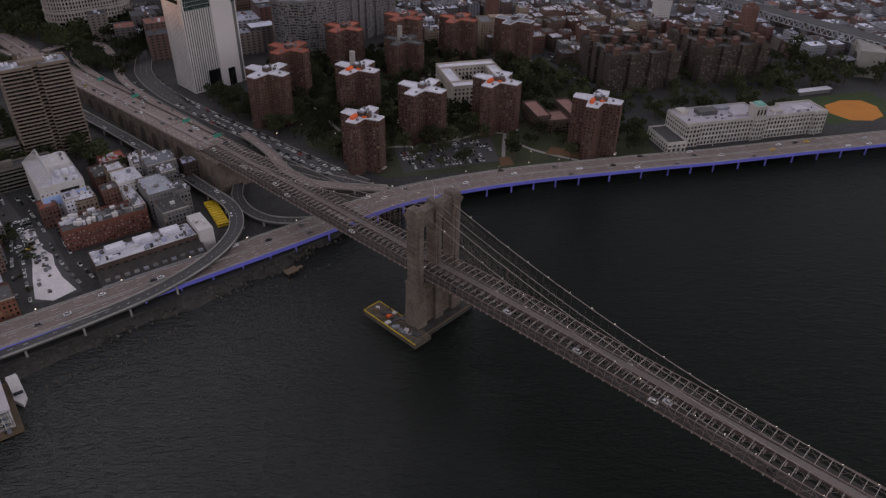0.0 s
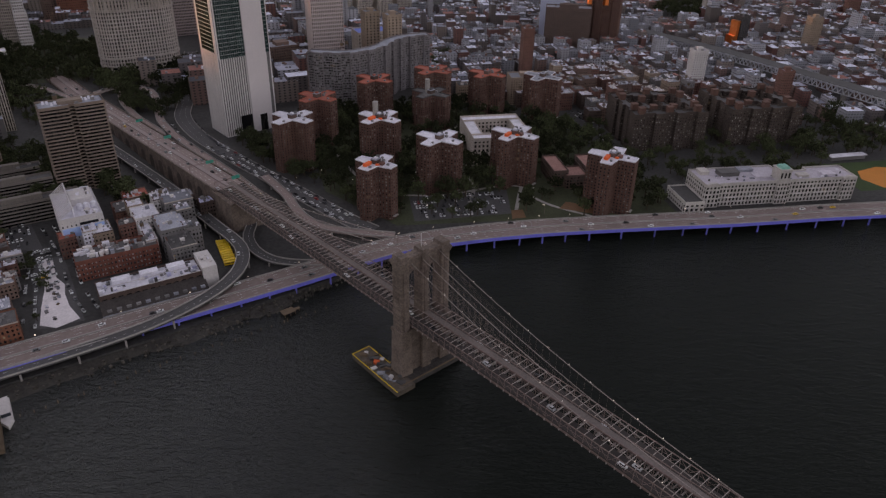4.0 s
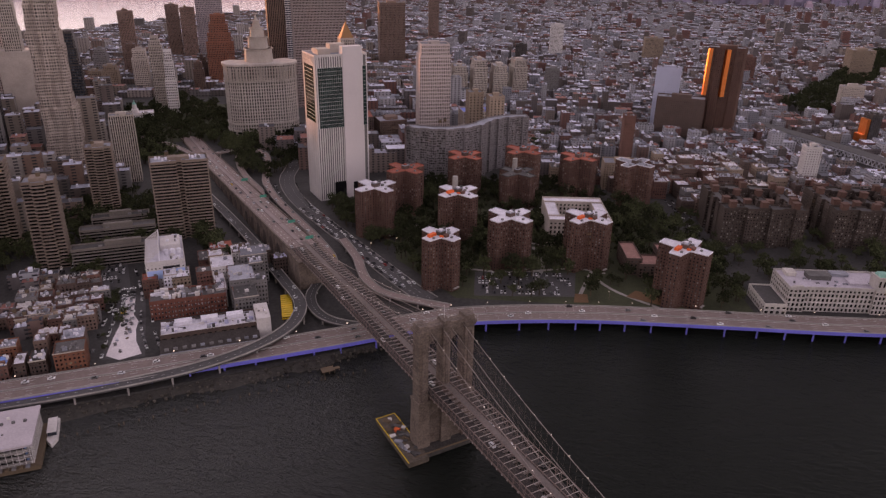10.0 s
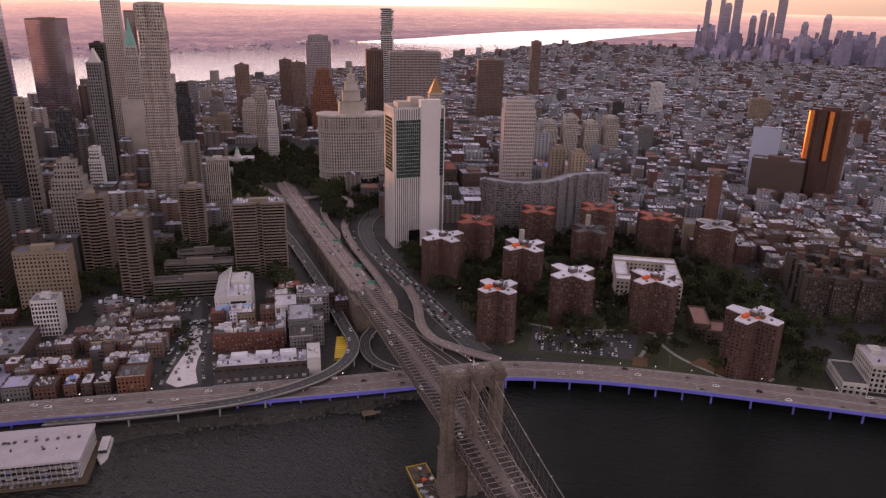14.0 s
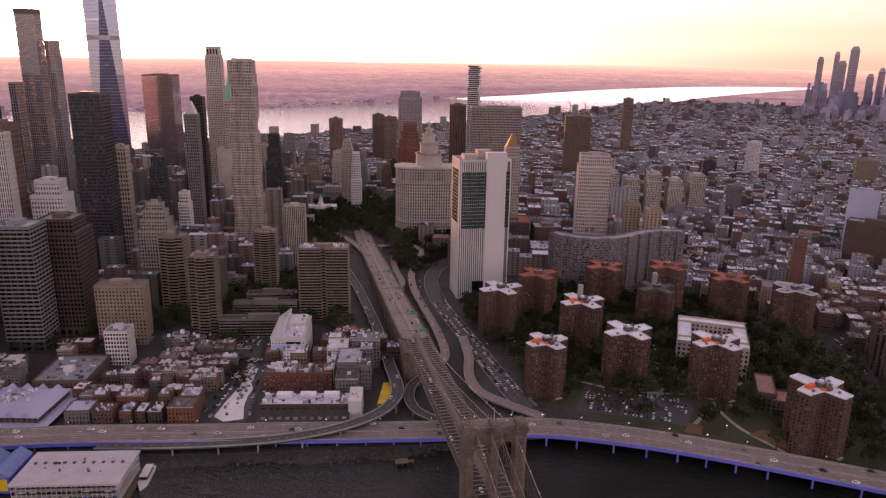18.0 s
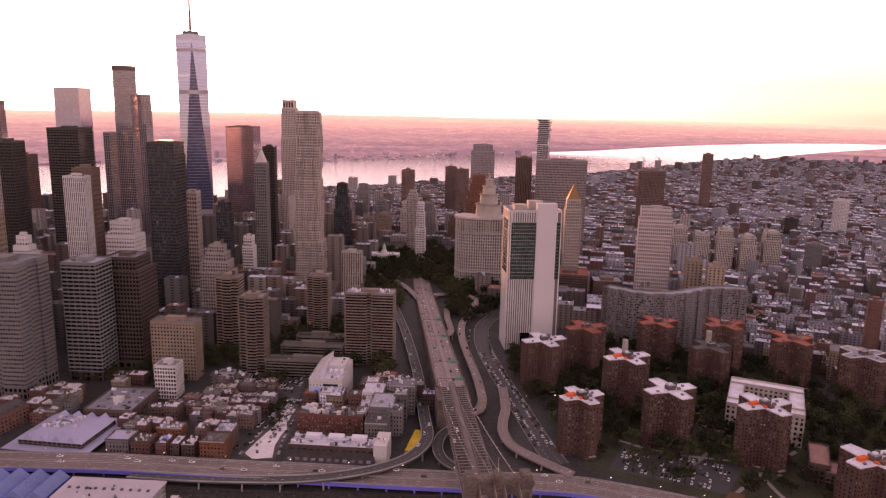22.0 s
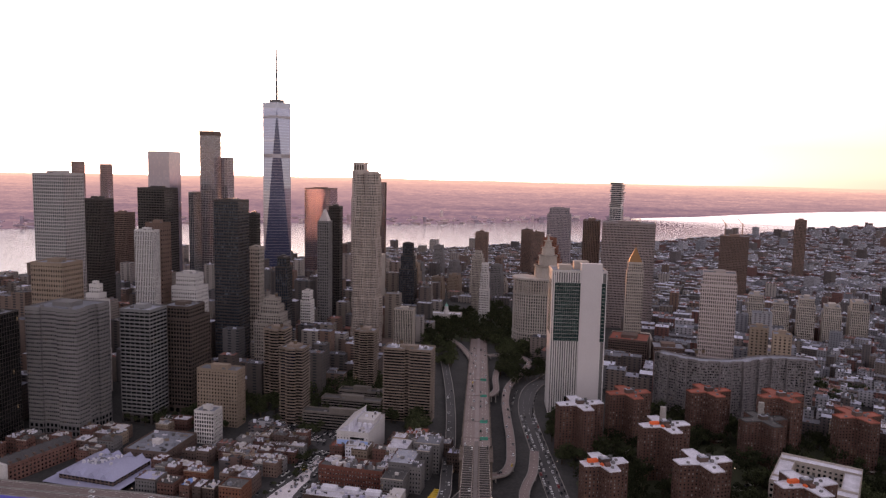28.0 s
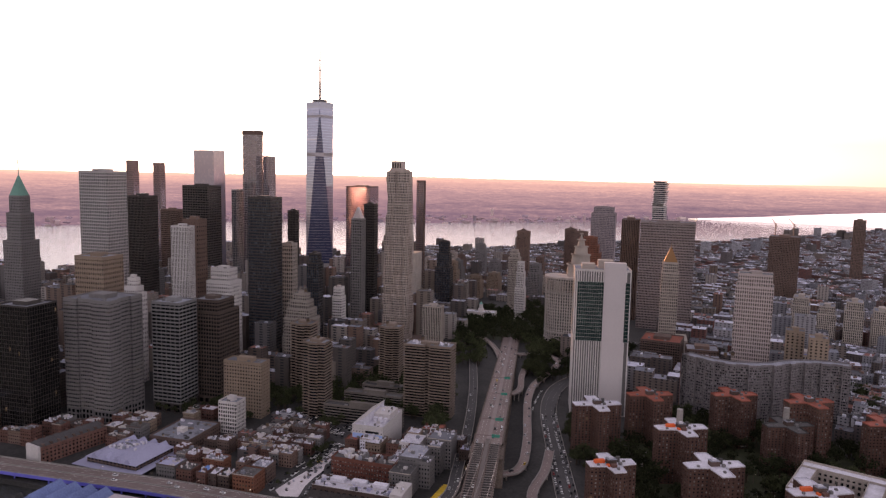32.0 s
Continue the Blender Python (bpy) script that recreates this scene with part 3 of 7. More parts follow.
# dark panels stand for arch recesses, the shade inside put into their colour
for a in ss[1:14]:
    hz = deck_z(a) - 7
    if hz < 9:
        continue
    for sx in (-1, 1):
        yz = [(a + 6, 4), (a + 6, hz - 4)] + [(a + 11 + 5 * math.cos(q_), hz - 4 + 5 * math.sin(q_)) for q_ in (2.7, 2.2, 1.57, .94, .44)] + [(a + 16, hz - 4), (a + 16, 4)]
        part("blind_arch", Geo().loft([[(sx * x_, y_, z_) for y_, z_ in yz] for x_ in (12.9, 13.3)]), surface("arch_recess_dark", (.06, .045, .04), var=.4), approach, "dark panel that stands for an arch recess")
dashes = Geo()
for a in range(int(S1), 700, 9):
    for off in (-8.7, -5.3, 5.3, 8.7):
        z = deck_z(a) + 0.05
        dashes.add([(off - .12, a, z), (off + .12, a, z), (off + .12, a + 3, deck_z(a + 3) + .05), (off - .12, a + 3, deck_z(a + 3) + .05)], [(0, 1, 2, 3)])
part("lane_line", dashes, LINE, approach, kind="stuff")
anch = thing("anchorage", BR, "massive granite block that holds the bridge cables", "anchorage")
part("block", Geo().prism(rect(29, 34, 0, 236), 2, 29.0, shrink=rect(27, 32, 0, 236)), STONE, anch)
part("cornice", Geo().prism(rect(28.6, 33.6, 0, 236), 27.9, 29.3), STONE, anch)



# ---- elevated riverside highway and ramps ----
def smooth(pts, k=6):
    out, P = [], [pts[0], *pts, pts[-1]]
    for i in range(1, len(P) - 2):
        p0, p1, p2, p3 = (np.array(P[j], float) for j in (i - 1, i, i + 1, i + 2))
        for t in np.linspace(0, 1, k, endpoint=False):
            out.append(0.5 * (2 * p1 + (p2 - p0) * t + (2 * p0 - 5 * p1 + 4 * p2 - p3) * t * t + (3 * p1 - p0 - 3 * p2 + p3) * t ** 3))
    out.append(np.array(P[-2], float))
    return out


def side_of(line):
    out = []
    for i, p in enumerate(line):
        d = line[min(i + 1, len(line) - 1)] - line[max(i - 1, 0)]
        d = d[:2] / np.hypot(*d[:2])
        out.append(np.array([d[1], -d[0]]))
    return out


def ribbon(g, line, w0, w1, up=0.0, thick=0.0):
    """A strip along a line from w0 to w1 metres to its right."""
    sd = side_of(line)
    secs = []
    for p, q in zip(line, sd):
        a, b = (p[0] + q[0] * w0, p[1] + q[1] * w0, p[2] + up), (p[0] + q[0] * w1, p[1] + q[1] * w1, p[2] + up)
        secs.append([a, (a[0], a[1], a[2] - thick), (b[0], b[1], b[2] - thick), b] if thick else [a, b])
    g.loft(secs, closed=bool(thick))


def road(name, label, pts, width, mat, raised=True, columns=24, blue=False, lanes=2, kind="", category="road", edge=None):
    line = smooth(pts)
    ob = thing(name, pose(0, 0, 0), label, category, kind=kind)
    g = Geo()
    ribbon(g, line, -width / 2, width / 2, 0, 1.0 if raised else 0.25)
    part("lane_surface", g, mat, ob)
    mk = Geo()
    for k in range(1, lanes):
        off = -width / 2 + width * k / lanes
        if lanes == 6 and k == 3:
            continue
        for p0, p1 in zip(line, line[1:]):
            m_ = max(1, round(np.hypot(*(p1 - p0)[:2]) / 10))
            for j in range(m_):
                ribbon(mk, [p0 + (p1 - p0) * (j / m_), p0 + (p1 - p0) * ((j + .33) / m_)], off - 0.08, off + 0.08, 0.05)
    if lanes > 1:
        part("lane_line", mk, LINE, ob, kind="stuff")
    if lanes == 6:
        md = Geo()
        ribbon(md, line, -.4, .4, .85, .85)
        part("median_barrier", md, CONC, ob)
        ln = Geo()
        for off in (-width / 2 + 1.3, -1.0, 1.0, width / 2 - 1.3):
            ribbon(ln, line, off - .1, off + .1, .05)
        part("edge_line", ln, LINE, ob)
    for s in (-1, 1):
        b = Geo()
        a0, a1 = sorted((s * width / 2, s * (width / 2 - 0.5)))
        ribbon(b, line, a0, a1, 0.95, 0.95)
        part("parapet", b, edge or CONC, ob)
        if raised and blue and s == 1:
            f = Geo()
            ribbon(f, line, width / 2 + 0.02, width / 2 + 0.5, 0.3, 2.6)
            part("fascia_girder", f, BLUE, ob, "violet-blue painted steel edge girder")
    if raised:
        dist, last = 0, line[0]
        sd = side_of(line)
        for i, p in enumerate(line):
            dist += np.hypot(*(p - last)[:2])
            last = p
            if dist > columns:
                dist = 0
                if p[2] > 6:
                    c = Geo()
                    x, y = p[0] + sd[i][0] * (width / 2 - 1.2), p[1] + sd[i][1] * (width / 2 - 1.2)
                    x2, y2 = p[0] - sd[i][0] * (width / 2 - 1.2), p[1] - sd[i][1] * (width / 2 - 1.2)
                    c.cyl(x, y, -1, p[2] - 1.6, 0.7)
                    c.cyl(x2, y2, -1, p[2] - 1.6, 0.7)
                    c.bar((x, y, p[2] - 2.0), (x2, y2, p[2] - 2.0), 1.0, 1.2)
                    part("column", c, BLUE if blue else CONC, ob)
    return ob, line


FDR = [(-700, -345, 9), (-520, -225, 9), (-345, -98, 9.2), (-294, -60, 9.2), (-236, -22, 9.2), (-174, 19, 9.2), (-121, 54, 9.2), (-74, 86, 9.2), (-38, 113, 9.2), (-6, 132, 9.2),
       (42, 149, 9.2), (84, 160, 9.2), (124, 168, 9.2), (203, 181, 9.2), (267, 191, 9.2), (345, 206, 9.2), (420, 219, 9.2), (520, 243, 9.2), (800, 345, 9)]
highway, fdr_line = road("elevated_highway", "elevated riverside highway with pale lanes and violet girder", FDR, 24, ROADM, blue=True, lanes=6, columns=18, category="highway")
road("ramp_west", "curved elevated exit ramp of dark asphalt", [(-268, -60, 8.6), (-230, -36, 8.9), (-192, -10, 9.8), (-162, 13, 11.2), (-140, 38, 12.6), (-128, 64, 12.6), (-126, 90, 12), (-136, 117, 11.4), (-163, 147, 11), (-188, 174, 11), (-215, 204, 11), (-272, 262, 10), (-344, 331, 9), (-442, 419, 7)], 10, ROADD, category="ramp")
road("ramp_inner", "elevated curved ramp under the land span", [(-58, 100, 9.2), (-80, 96, 9), (-104, 99, 9), (-122, 113, 8.5), (-134, 135, 8), (-140, 165, 7), (-165, 200, 6)], 8.5, ROADD, category="ramp")
RP = [(-158, 166, 9), (-144, 175, 9), (-137, 189, 9), (-144, 207, 9), (-160, 228, 9), (-188, 260, 9), (-226, 300, 9), (-266, 344, 9), (-298, 388, 9), (-318, 432, 9), (-337, 472, 9), (-354, 496, 9), (-378, 507, 9), (-400, 497, 9), (-412, 478, 9)]
RL = [(-268, 317, 19), (-278, 336, 15), (-291, 356, 11.5), (-309, 377, 9.5), (-332, 402, 9), (-360, 440, 9), (-378, 472, 9), (-384, 492, 9)]
RN = [(-384, 418, 8), (-406, 438, 8), (-440, 465, 8), (-483, 493, 8), (-525, 512, 8), (-565, 528, 7)]
road("ramp_east", "curved ramp beside the bridge approach", [(-20, 142, 9.2), (-50, 146, 9), (-78, 153, 9), (-96, 168, 9), (-108, 186, 9), (-122, 212, 9), (-150, 250, 9)], 8.5, ROADM, category="ramp")
road("ramp_plaza", "curved ramp climbing to the bridge approach", RP, 8.5, ROADM, category="ramp")
road("ramp_loop", "second curved ramp round a planted loop", RL, 7.5, ROADM, category="ramp")
road("ramp_north", "ramp curving away past the park", RN, 8, ROADM, category="ramp")
road("street_east", "wide dark street lined with parked cars", [(-40, 158, 4.1), (-62, 176, 4.1), (-98, 210, 4.1), (-140, 250, 4.1), (-182, 290, 4.1), (-228, 336, 4.1), (-262, 378, 4.1), (-286, 420, 4.1), (-300, 470, 4.1), (-330, 560, 4.1), (-372, 700, 4.1)], 18, ROADD, raised=False, kind="structure", lanes=3)
# ---- brick cross-plan housing towers ----
def cross(arm, half, notch=0.0):
    a, h = arm, half
    k = h + notch
    return [(-h, -a), (h, -a), (k, -k), (a, -h), (a, h), (k, k), (h, a), (-h, a), (-k, k), (-a, h), (-a, -h), (-k, -k)]


def housing(x, y, top, rot, roof, note, arm=22.0, works=False, stack=False):
    ob = thing("apartment_tower", pose(x, y, 0, rz=rot), f"brown brick cross-shaped apartment tower with {note} roof", "apartment block", "brick housing towers")
    poly = cross(arm, 5.0 if arm > 20 else 4.6, 1.5)
    g, w, r = Geo(), Geo(), Geo()
    facade(g, w, poly, 4, top, 17, 2.9, 0.58, 0.5, 0.25)
    part("glazing", g, glazing("housing_window", (.014, .014, .017), (.30, .28, .27), cell=(1.45, 2.8), share=.4, lit=.012), ob, kind="stuff")
    part("wall", w, BRICK, ob, kind="stuff")
    rw = Geo()
    roof_top(r, poly, top, rw, 0.9)
    part("roof", r, roof, ob)
    part("parapet", rw, roof if roof in (ROOFR, ROOFD) else ROOFW, ob, kind="stuff")
    house = part("lift_house", Geo().box(-3.4, -2.6, top - .1, 3.4, 2.8, top + 3.6), BRICKD, ob, "brick lift house on the roof")
    part("lift_house_roof", Geo().box(-3.6, -2.8, top + 3.6, 3.6, 3.0, top + 3.9), ROOFG, house)
    part("lift_motor", Geo().box(-1.6, -1.2, top + 3.8, 1.2, 1.4, top + 5.2), ROOFW if note == "white" else roof, house)
    if works:
        part("tarpaulin", Geo().box(-12, 1.2, top, -4.2, 4.4, top + 2.4).box(-5, -6, top, -3, -2.9, top + 1.4), ORANGE, ob, "orange tarpaulin over roof works")
        part("works_shed", Geo().box(-2.4, -8, top, 1.6, -4.4, top + 2.2), BRICKR, ob)
    if stack:
        part("flue_stack", Geo().cyl(1.5, 6, top - .1, top + 14, 2.8, 2.6, 14), CONC, ob, "round grey flue stack")
    for k in range(3):
        a_, b_ = ((arm * .6, 1.5), (-arm * .6, -2), (1.2, -arm * .62))[k]
        part("roof_vent", Geo().box(a_ - .9, b_ - .9, top - .1, a_ + .9, b_ + .9, top + 1.3), GREY, ob)
    part("roof_unit", Geo().box(4.8, -4.4, top, 7, -2.2, top + 2), GREY, ob)
    part("roof_tank", Geo().cyl(6.4, 2.6, top, top + 4, 1.6), ROOFD, ob)
    part("canopy", Geo().box(-3, -arm - 2, 6.8, 3, -arm + .6, 7.3), CONC, ob)
    return ob


housing(11.8, 247, 51, 57, ROOFW, "white")
housing(-38.5, 190, 50, 60, ROOFW, "white", 18.0, works=True)
housing(-128, 288, 52, 57, ROOFW, "white")
housing(159, 211, 53, 62, ROOFW, "white", 20.5, works=True)
housing(-47, 298, 51, 57, ROOFW, "white", works=True, stack=True)
housing(80, 264, 51, 57, ROOFW, "white", works=True)
housing(-117, 356, 51, 57, ROOFR, "red")
housing(-66, 424, 51, 57, ROOFR, "red")
housing(-2, 440, 58, 57, ROOFR, "red")
housing(60, 456, 51, 57, ROOFR, "red")
housing(123, 451, 51, 57, ROOFG, "grey")
housing(-2, 400, 44, 57, ROOFD, "dark", stack=True)

# ---- white ribbed telephone tower ----
pearl = thing("office_tower", pose(-205.8, 389.1, 0, rz=42), "tall white ribbed office tower with dark glass recess", "office tower")
PW, PD = 59, 38
XL, XR, XG = 1.2, 23.6, -26.4      # shaft edges, left edge of the glass
part("body", Geo().prism(rect(PW - 1.6, PD - 1.6), 4, 160), WHITE, pearl)
poly = rect(PW, PD)
ribs = []


def rib(x0, y0, x1, y1, z0, z1):
    ribs.append((x0, y0, x1, y1))
    part("rib", Geo().box(x0, y0, z0, x1, y1, z1), WHITE, pearl)


def ribs_on(x0, x1, y, z0, z1, step=2.4, w=1.1):
    k = max(1, int((x1 - x0) / step))
    for i in range(k + 1):
        x = x0 + (x1 - x0) * i / k
        rib(x - w / 2, y, x + w / 2, y + .9, z0, z1)


ribs_on(-PW / 2 + .6, XL - .6, -PD / 2, 4, 86)
ribs_on(-PW / 2 + .6, XG - .6, -PD / 2, 86, 162)
ribs_on(XG + 1.2, XL - .6, -PD / 2, 150, 162)
ribs_on(XR + .7, PW / 2 - .6, -PD / 2, 4, 86)
ribs_on(XR + .7, PW / 2 - .6, -PD / 2, 150, 162)
for sx in (-1, 1):
    for i in range(15):
        yy = -PD / 2 + .6 + i * (PD - 1.2) / 14
        x0, x1 = sx * PW / 2 - (.9 if sx > 0 else 0), sx * PW / 2 + (.9 if sx < 0 else 0)
        rib(x0, yy - .55, x1, yy + .55, 4, 92 if 1 < i < 13 else 162)
        if 1 < i < 13:
            rib(x0, yy - .55, x1, yy + .55, 152, 162)
# grey skin behind the ribs, the slots' shade put into its colour
part("slot_window", Geo().prism(rect(PW - 1.2, PD - 1.2), 5, 161, top=False), surface("slot_shadow_grey", (0.13, 0.12, 0.12), var=0.2), pearl)
panes = [(XG, -PD / 2 + .05, XL, -PD / 2 + 1, 86, 150), (XR + .2, -PD / 2 + .05, PW / 2 - 1, -PD / 2 + 1, 86, 150)]
for sx in (-1, 1):
    x = sx * (PW / 2 - .05)
    panes.append((min(x, x - sx), -PD / 2 + 3.6, max(x, x - sx), PD / 2 - 4, 92, 152))
for x0, y0, x1, y1, z0, z1 in panes:
    part("curtain_wall", Geo().box(x0, y0, z0, x1, y1, z1), WING, pearl, "dark green glass curtain wall")
ALU = surface("aluminium_frames", (0.26, 0.28, 0.28), rough=0.5, metal=0.3)
for k in range(17):
    z = 86 + k * 4
    part("mullion", Geo().box(XG, -PD / 2 - .1, z - .22, XL, -PD / 2 + .2, z + .22), ALU, pearl)
    part("mullion", Geo().box(XR + .2, -PD / 2 - .1, z - .22, PW / 2 - 1, -PD / 2 + .2, z + .22), ALU, pearl)
    for sx in (-1, 1):
        x = sx * PW / 2
        part("mullion", Geo().box(x - .12, -PD / 2 + 3.6, z + 5.78, x + .12, PD / 2 - 4, z + 6.2), ALU, pearl)
for k in range(1, 12):
    x = XG + (XL - XG) * k / 12
    part("mullion", Geo().box(x - .1, -PD / 2 - .06, 86, x + .1, -PD / 2 + .2, 150), ALU, pearl)
part("blank_shaft", Geo().box(XL, -PD / 2 - 1.4, 4, XR, -PD / 2 + 8, 171), surface("pink_grey_panel", (0.60, 0.54, 0.54), var=0.08, s1=0.03), pearl, "blank pale windowless shaft")
part("entrance_void", Geo().box(-12, -PD / 2 - .2, 4.2, XL - .1, -PD / 2 + .6, 24), WINK, pearl, "black tall ground floor opening")
part("entrance_void", Geo().box(9.5, -PD / 2 - 1.7, 4.2, 17.5, -PD / 2 - .5, 22), WINK, pearl, "black tall ground floor opening")
rr, rp = Geo(), Geo()
roof_top(rr, poly, 162, rp, 1.6)
part("roof", rr, ROOFG, pearl)
part("parapet", rp, WHITE, pearl)
for a, b, c, d, h in ((-22, -10, -8, 5, 6), (-4, 2, 12, 14, 9), (-20, 8, -10, 15, 4)):
    part("plant_room", Geo().box(a, b, 161.8, c, d, 162 + h), PALE, pearl)

# ---- financial district, seen towards the low sun ----
F = 34
building("office_tower", "broad pale aluminium slab tower with flat top", -738, 22, F, (44, 36), 254, 60, 2.9, STEELW, WINB, 0.35, 0.35)
building("office_tower", "dark bronze steel office tower with deep bands", -945, 234, F, (50, 40), 230, 54, 5, DARK, WINK, 0.15, 0.5)
building("office_tower", "tall plain mirror glass tower", -1020, 278, F, (42, 36), 292, 70, 3, PALEGLASS, PALEGLASS, 0.04, 0.06, deep=0.1, plant=False)
building("office_tower", "glass tower with outer braces and lower wing", -954, 333, F, (28, 24), 322, 76, 3, STEELW, MIRROR, 0.12, 0.16)
building("office_tower", "lower glass wing of a braced tower", -944, 360, F, (13, 24), 284, 66, 3, STEELW, MIRROR, 0.15, 0.12, plant=False)
building("office_tower", "lower glass wing of a braced tower", -966, 308, F, (10, 24), 222, 50, 3, STEELW, WINB, 0.15, 0.12, plant=False)
building("office_tower", "reflective red-lit glass tower", -1020, 615, F, (56, 46), 227, 52, 3, BROWN, MIRROR, 0.06, 0.1, deep=0.15)
building("office_tower", "black glass and steel office tower", -845, 104, F, (30, 30), 217, 52, 2.6, DARK, WINK, 0.3, 0.3)
building("office_tower", "white ribbed slab tower", -600, 76, F, (24, 14), 190, 34, 2.2, WHITE, WINK, 0.5, 0.12)
building("office_tower", "plain grey slab behind a ribbed tower", -640, 106, F, (24, 18), 195, 34, 4, BROWN, WINK, 0.6, 0.6)
building("office_tower", "dark blue-grey tower with fine horizontal bands", -606, 188, F, (34, 30), 224, 54, 3.5, DARK, WINB, 0.08, 0.4)
building("office_tower", "slim dark slab tower", -687, 412, F, (18, 15), 208, 48, 3, DARK, WINK, 0.3, 0.4)
building("office_tower", "slim black glass office tower", -842, 355, F, (15, 14), 190, 44, 3, DARK, WINK, 0.2, 0.3)
building("office_building", "pale gridded masonry building", -623, 233, F, (16, 15), 159, 28, 3, PALE, WIN, 0.4, 0.4)
building("hotel_tower", "dark blue glass tower with stepped top", -565, 240, F, (17, 16), 150, 38, 3, DARK, WINB, 0.2, 0.2, steps=((138, 2.0),))
building("apartment_building", "white slab building with stepped front", -577, 285, F, (14, 16), 99, 24, 3, WHITE, WIN, 0.3, 0.5, steps=((86, 1.5),))
building("office_tower", "massive grey granite tower with recessed bays", -508, -40, F, [(-28, -24), (-12, -24), (-12, -21), (6, -21), (6, -24), (28, -24), (28, -8), (25, -8), (25, 8), (28, 8), (28, 24), (-28, 24)], 128, 31, 2.4, GREY, WIN, 0.25, 0.55, base=12)
building("office_tower", "grey tower with continuous ribbon windows", -484, 24, F, (34, 30), 121, 29, 6, surface("ribbon_granite", (0.21, 0.205, 0.21), var=0.15), WINK, 0.04, 0.42, base=10, base_mat=DARK)
building("office_tower", "dark brown brick and glass office block", -492, 70, F, (40, 40), 118, 27, 3.4, surface("sooty_brown_brick", (.085, .062, .053), var=.25), WINK, 0.3, 0.4, steps=((106, 4),), base=8)
building("office_tower", "black glass office tower with silver corner strip", -515, -108, F, (38, 36), 127, 30, 3, DARK, WINK, 0.06, 0.1)
building("apartment_building", "tan brick slab apartment building", -420, 76, F, (44, 18), 62, 16, 3.2, TAN, WIN, 0.5, 0.5, roof=ROOFG)
for x, y, top in ((-449, 160, 87), (-377, 136, 83), (-414, 259, 77)):
    building("apartment_tower", "grey-brown apartment tower with stacked balconies", x, y, F, [(-13, -10), (-5, -10), (-5, -13), (6, -13), (6, -10), (13, -10), (13, 10), (5, 10), (5, 13), (-6, 13), (-6, 10), (-13, 10)], top, 25, 3.2, BALC, WINK, 0.0, 0.36, deep=1.3, tanks=1, group="balconied towers")
building("apartment_tower", "wide grey-brown apartment tower with stacked balconies", -304, 230, F, [(-26, -11), (-2, -11), (-2, -8), (2, -8), (2, -11), (26, -11), (26, 11), (2, 11), (2, 8), (-2, 8), (-2, 11), (-26, 11)], 81, 25, 3.2, BALC, WINK, 0.0, 0.36, deep=1.3, tanks=1, group="balconied towers")
building("office_building", "grey-beige stone office building with stepped upper floors", -515, 193, F, (36, 28), 108, 26, 3, surface("grey_beige_stone", (.30, .26, .235), var=.25), WIN, 0.45, 0.4, steps=((78, 3), (90, 3), (100, 3)), tanks=1)
for x, y, w in ((-352, 192, 66), (-368, 218, 52), (-322, 158, 84)):
    building("apartment_building", "long low grey balconied apartment block", x, y, F, (w, 13), 22, 6, 3.4, surface("garden_block_grey", (.17, .145, .13), var=.25), WINK, 0.0, 0.36, deep=1.0, roof=ROOFD)
building("college_building", "pale ribbed concrete slab building", -459, 360, F, (26, 15), 83, 18, 2.4, PALE, WINK, 0.5, 0.08)
building("office_building", "pale masonry setback building", -605, 130, F, (34, 28), 134, 26, 3, WHITE, WIN, 0.5, 0.5, steps=((118, 4),))
building("office_building", "ornate white stepped building", -606, 19, F, (22, 18), 130, 22, 3, WHITE, WIN, 0.5, 0.5, steps=((112, 2.5), (120, 2.5)))
building("office_building", "broad beige office block with roof lantern", -665, -4, F, (42, 34), 152, 26, 3.2, TAN, WIN, 0.45, 0.5)
spire = building("skyscraper", "stepped grey skyscraper with green pyramid roof", -925, -45, F, (34, 32), 215, 50, 3, GREY, WIN, 0.5, 0.4, steps=((150, 4), (190, 3)), plant=False)
part("pyramid_roof", Geo().prism(rect(19, 17), 216, 246, shrink=rect(1, 1)), COPPER, spire, "green copper pyramid")
part("spire", Geo().bar((0, 0, 245), (0, 0, 268), 0.8), COPPER, spire)
building("office_tower", "slim brown glass far tower", -1421, 259, F, (20, 18), 273, 60, 3, BROWN, MIRROR, 0.1, 0.2, plant=False)
building("office_tower", "slim far tower with rounded top", -1452, 328, F, (20, 18), 269, 60, 3, BROWN, MIRROR, 0.1, 0.2, plant=False)
building("office_tower", "broad red-brown far tower", -1254, 289, F, (36, 30), 171, 40, 3, BROWN, WINK, 0.2, 0.4)

# stainless apartment skyscraper with rippled faces
rip = [(-21, -15), (-16, -17.2), (-11, -14.8), (-5, -17.4), (-1, -15), (6, -17.2), (12, -14.8), (16, -17), (21, -15), (22.4, -8), (20.4, -1), (22.4, 7), (21, 15), (10, 16.6), (0, 15), (-10, 16.6), (-21, 15), (-22.4, 5), (-20.4, -4)]
RIPS = surface("rippled_steel", (.46, .38, .34), rough=.5, metal=.25, var=.35, s1=.12)
RIPW = glazing("ripple_window", (.02, .02, .024), (.22, .19, .18), cell=(2.2, 3.4), share=.4)
sp = thing("skyscraper", pose(-541, 361, 0, rz=F), "tall stainless steel apartment tower with rippled faces", "skyscraper")
g, w, cur = Geo(), Geo(), None
tiers = ((4, 88, .96, 0, 0), (88, 172, .87, -1, 1.5), (172, 262, .78, 0, 2))
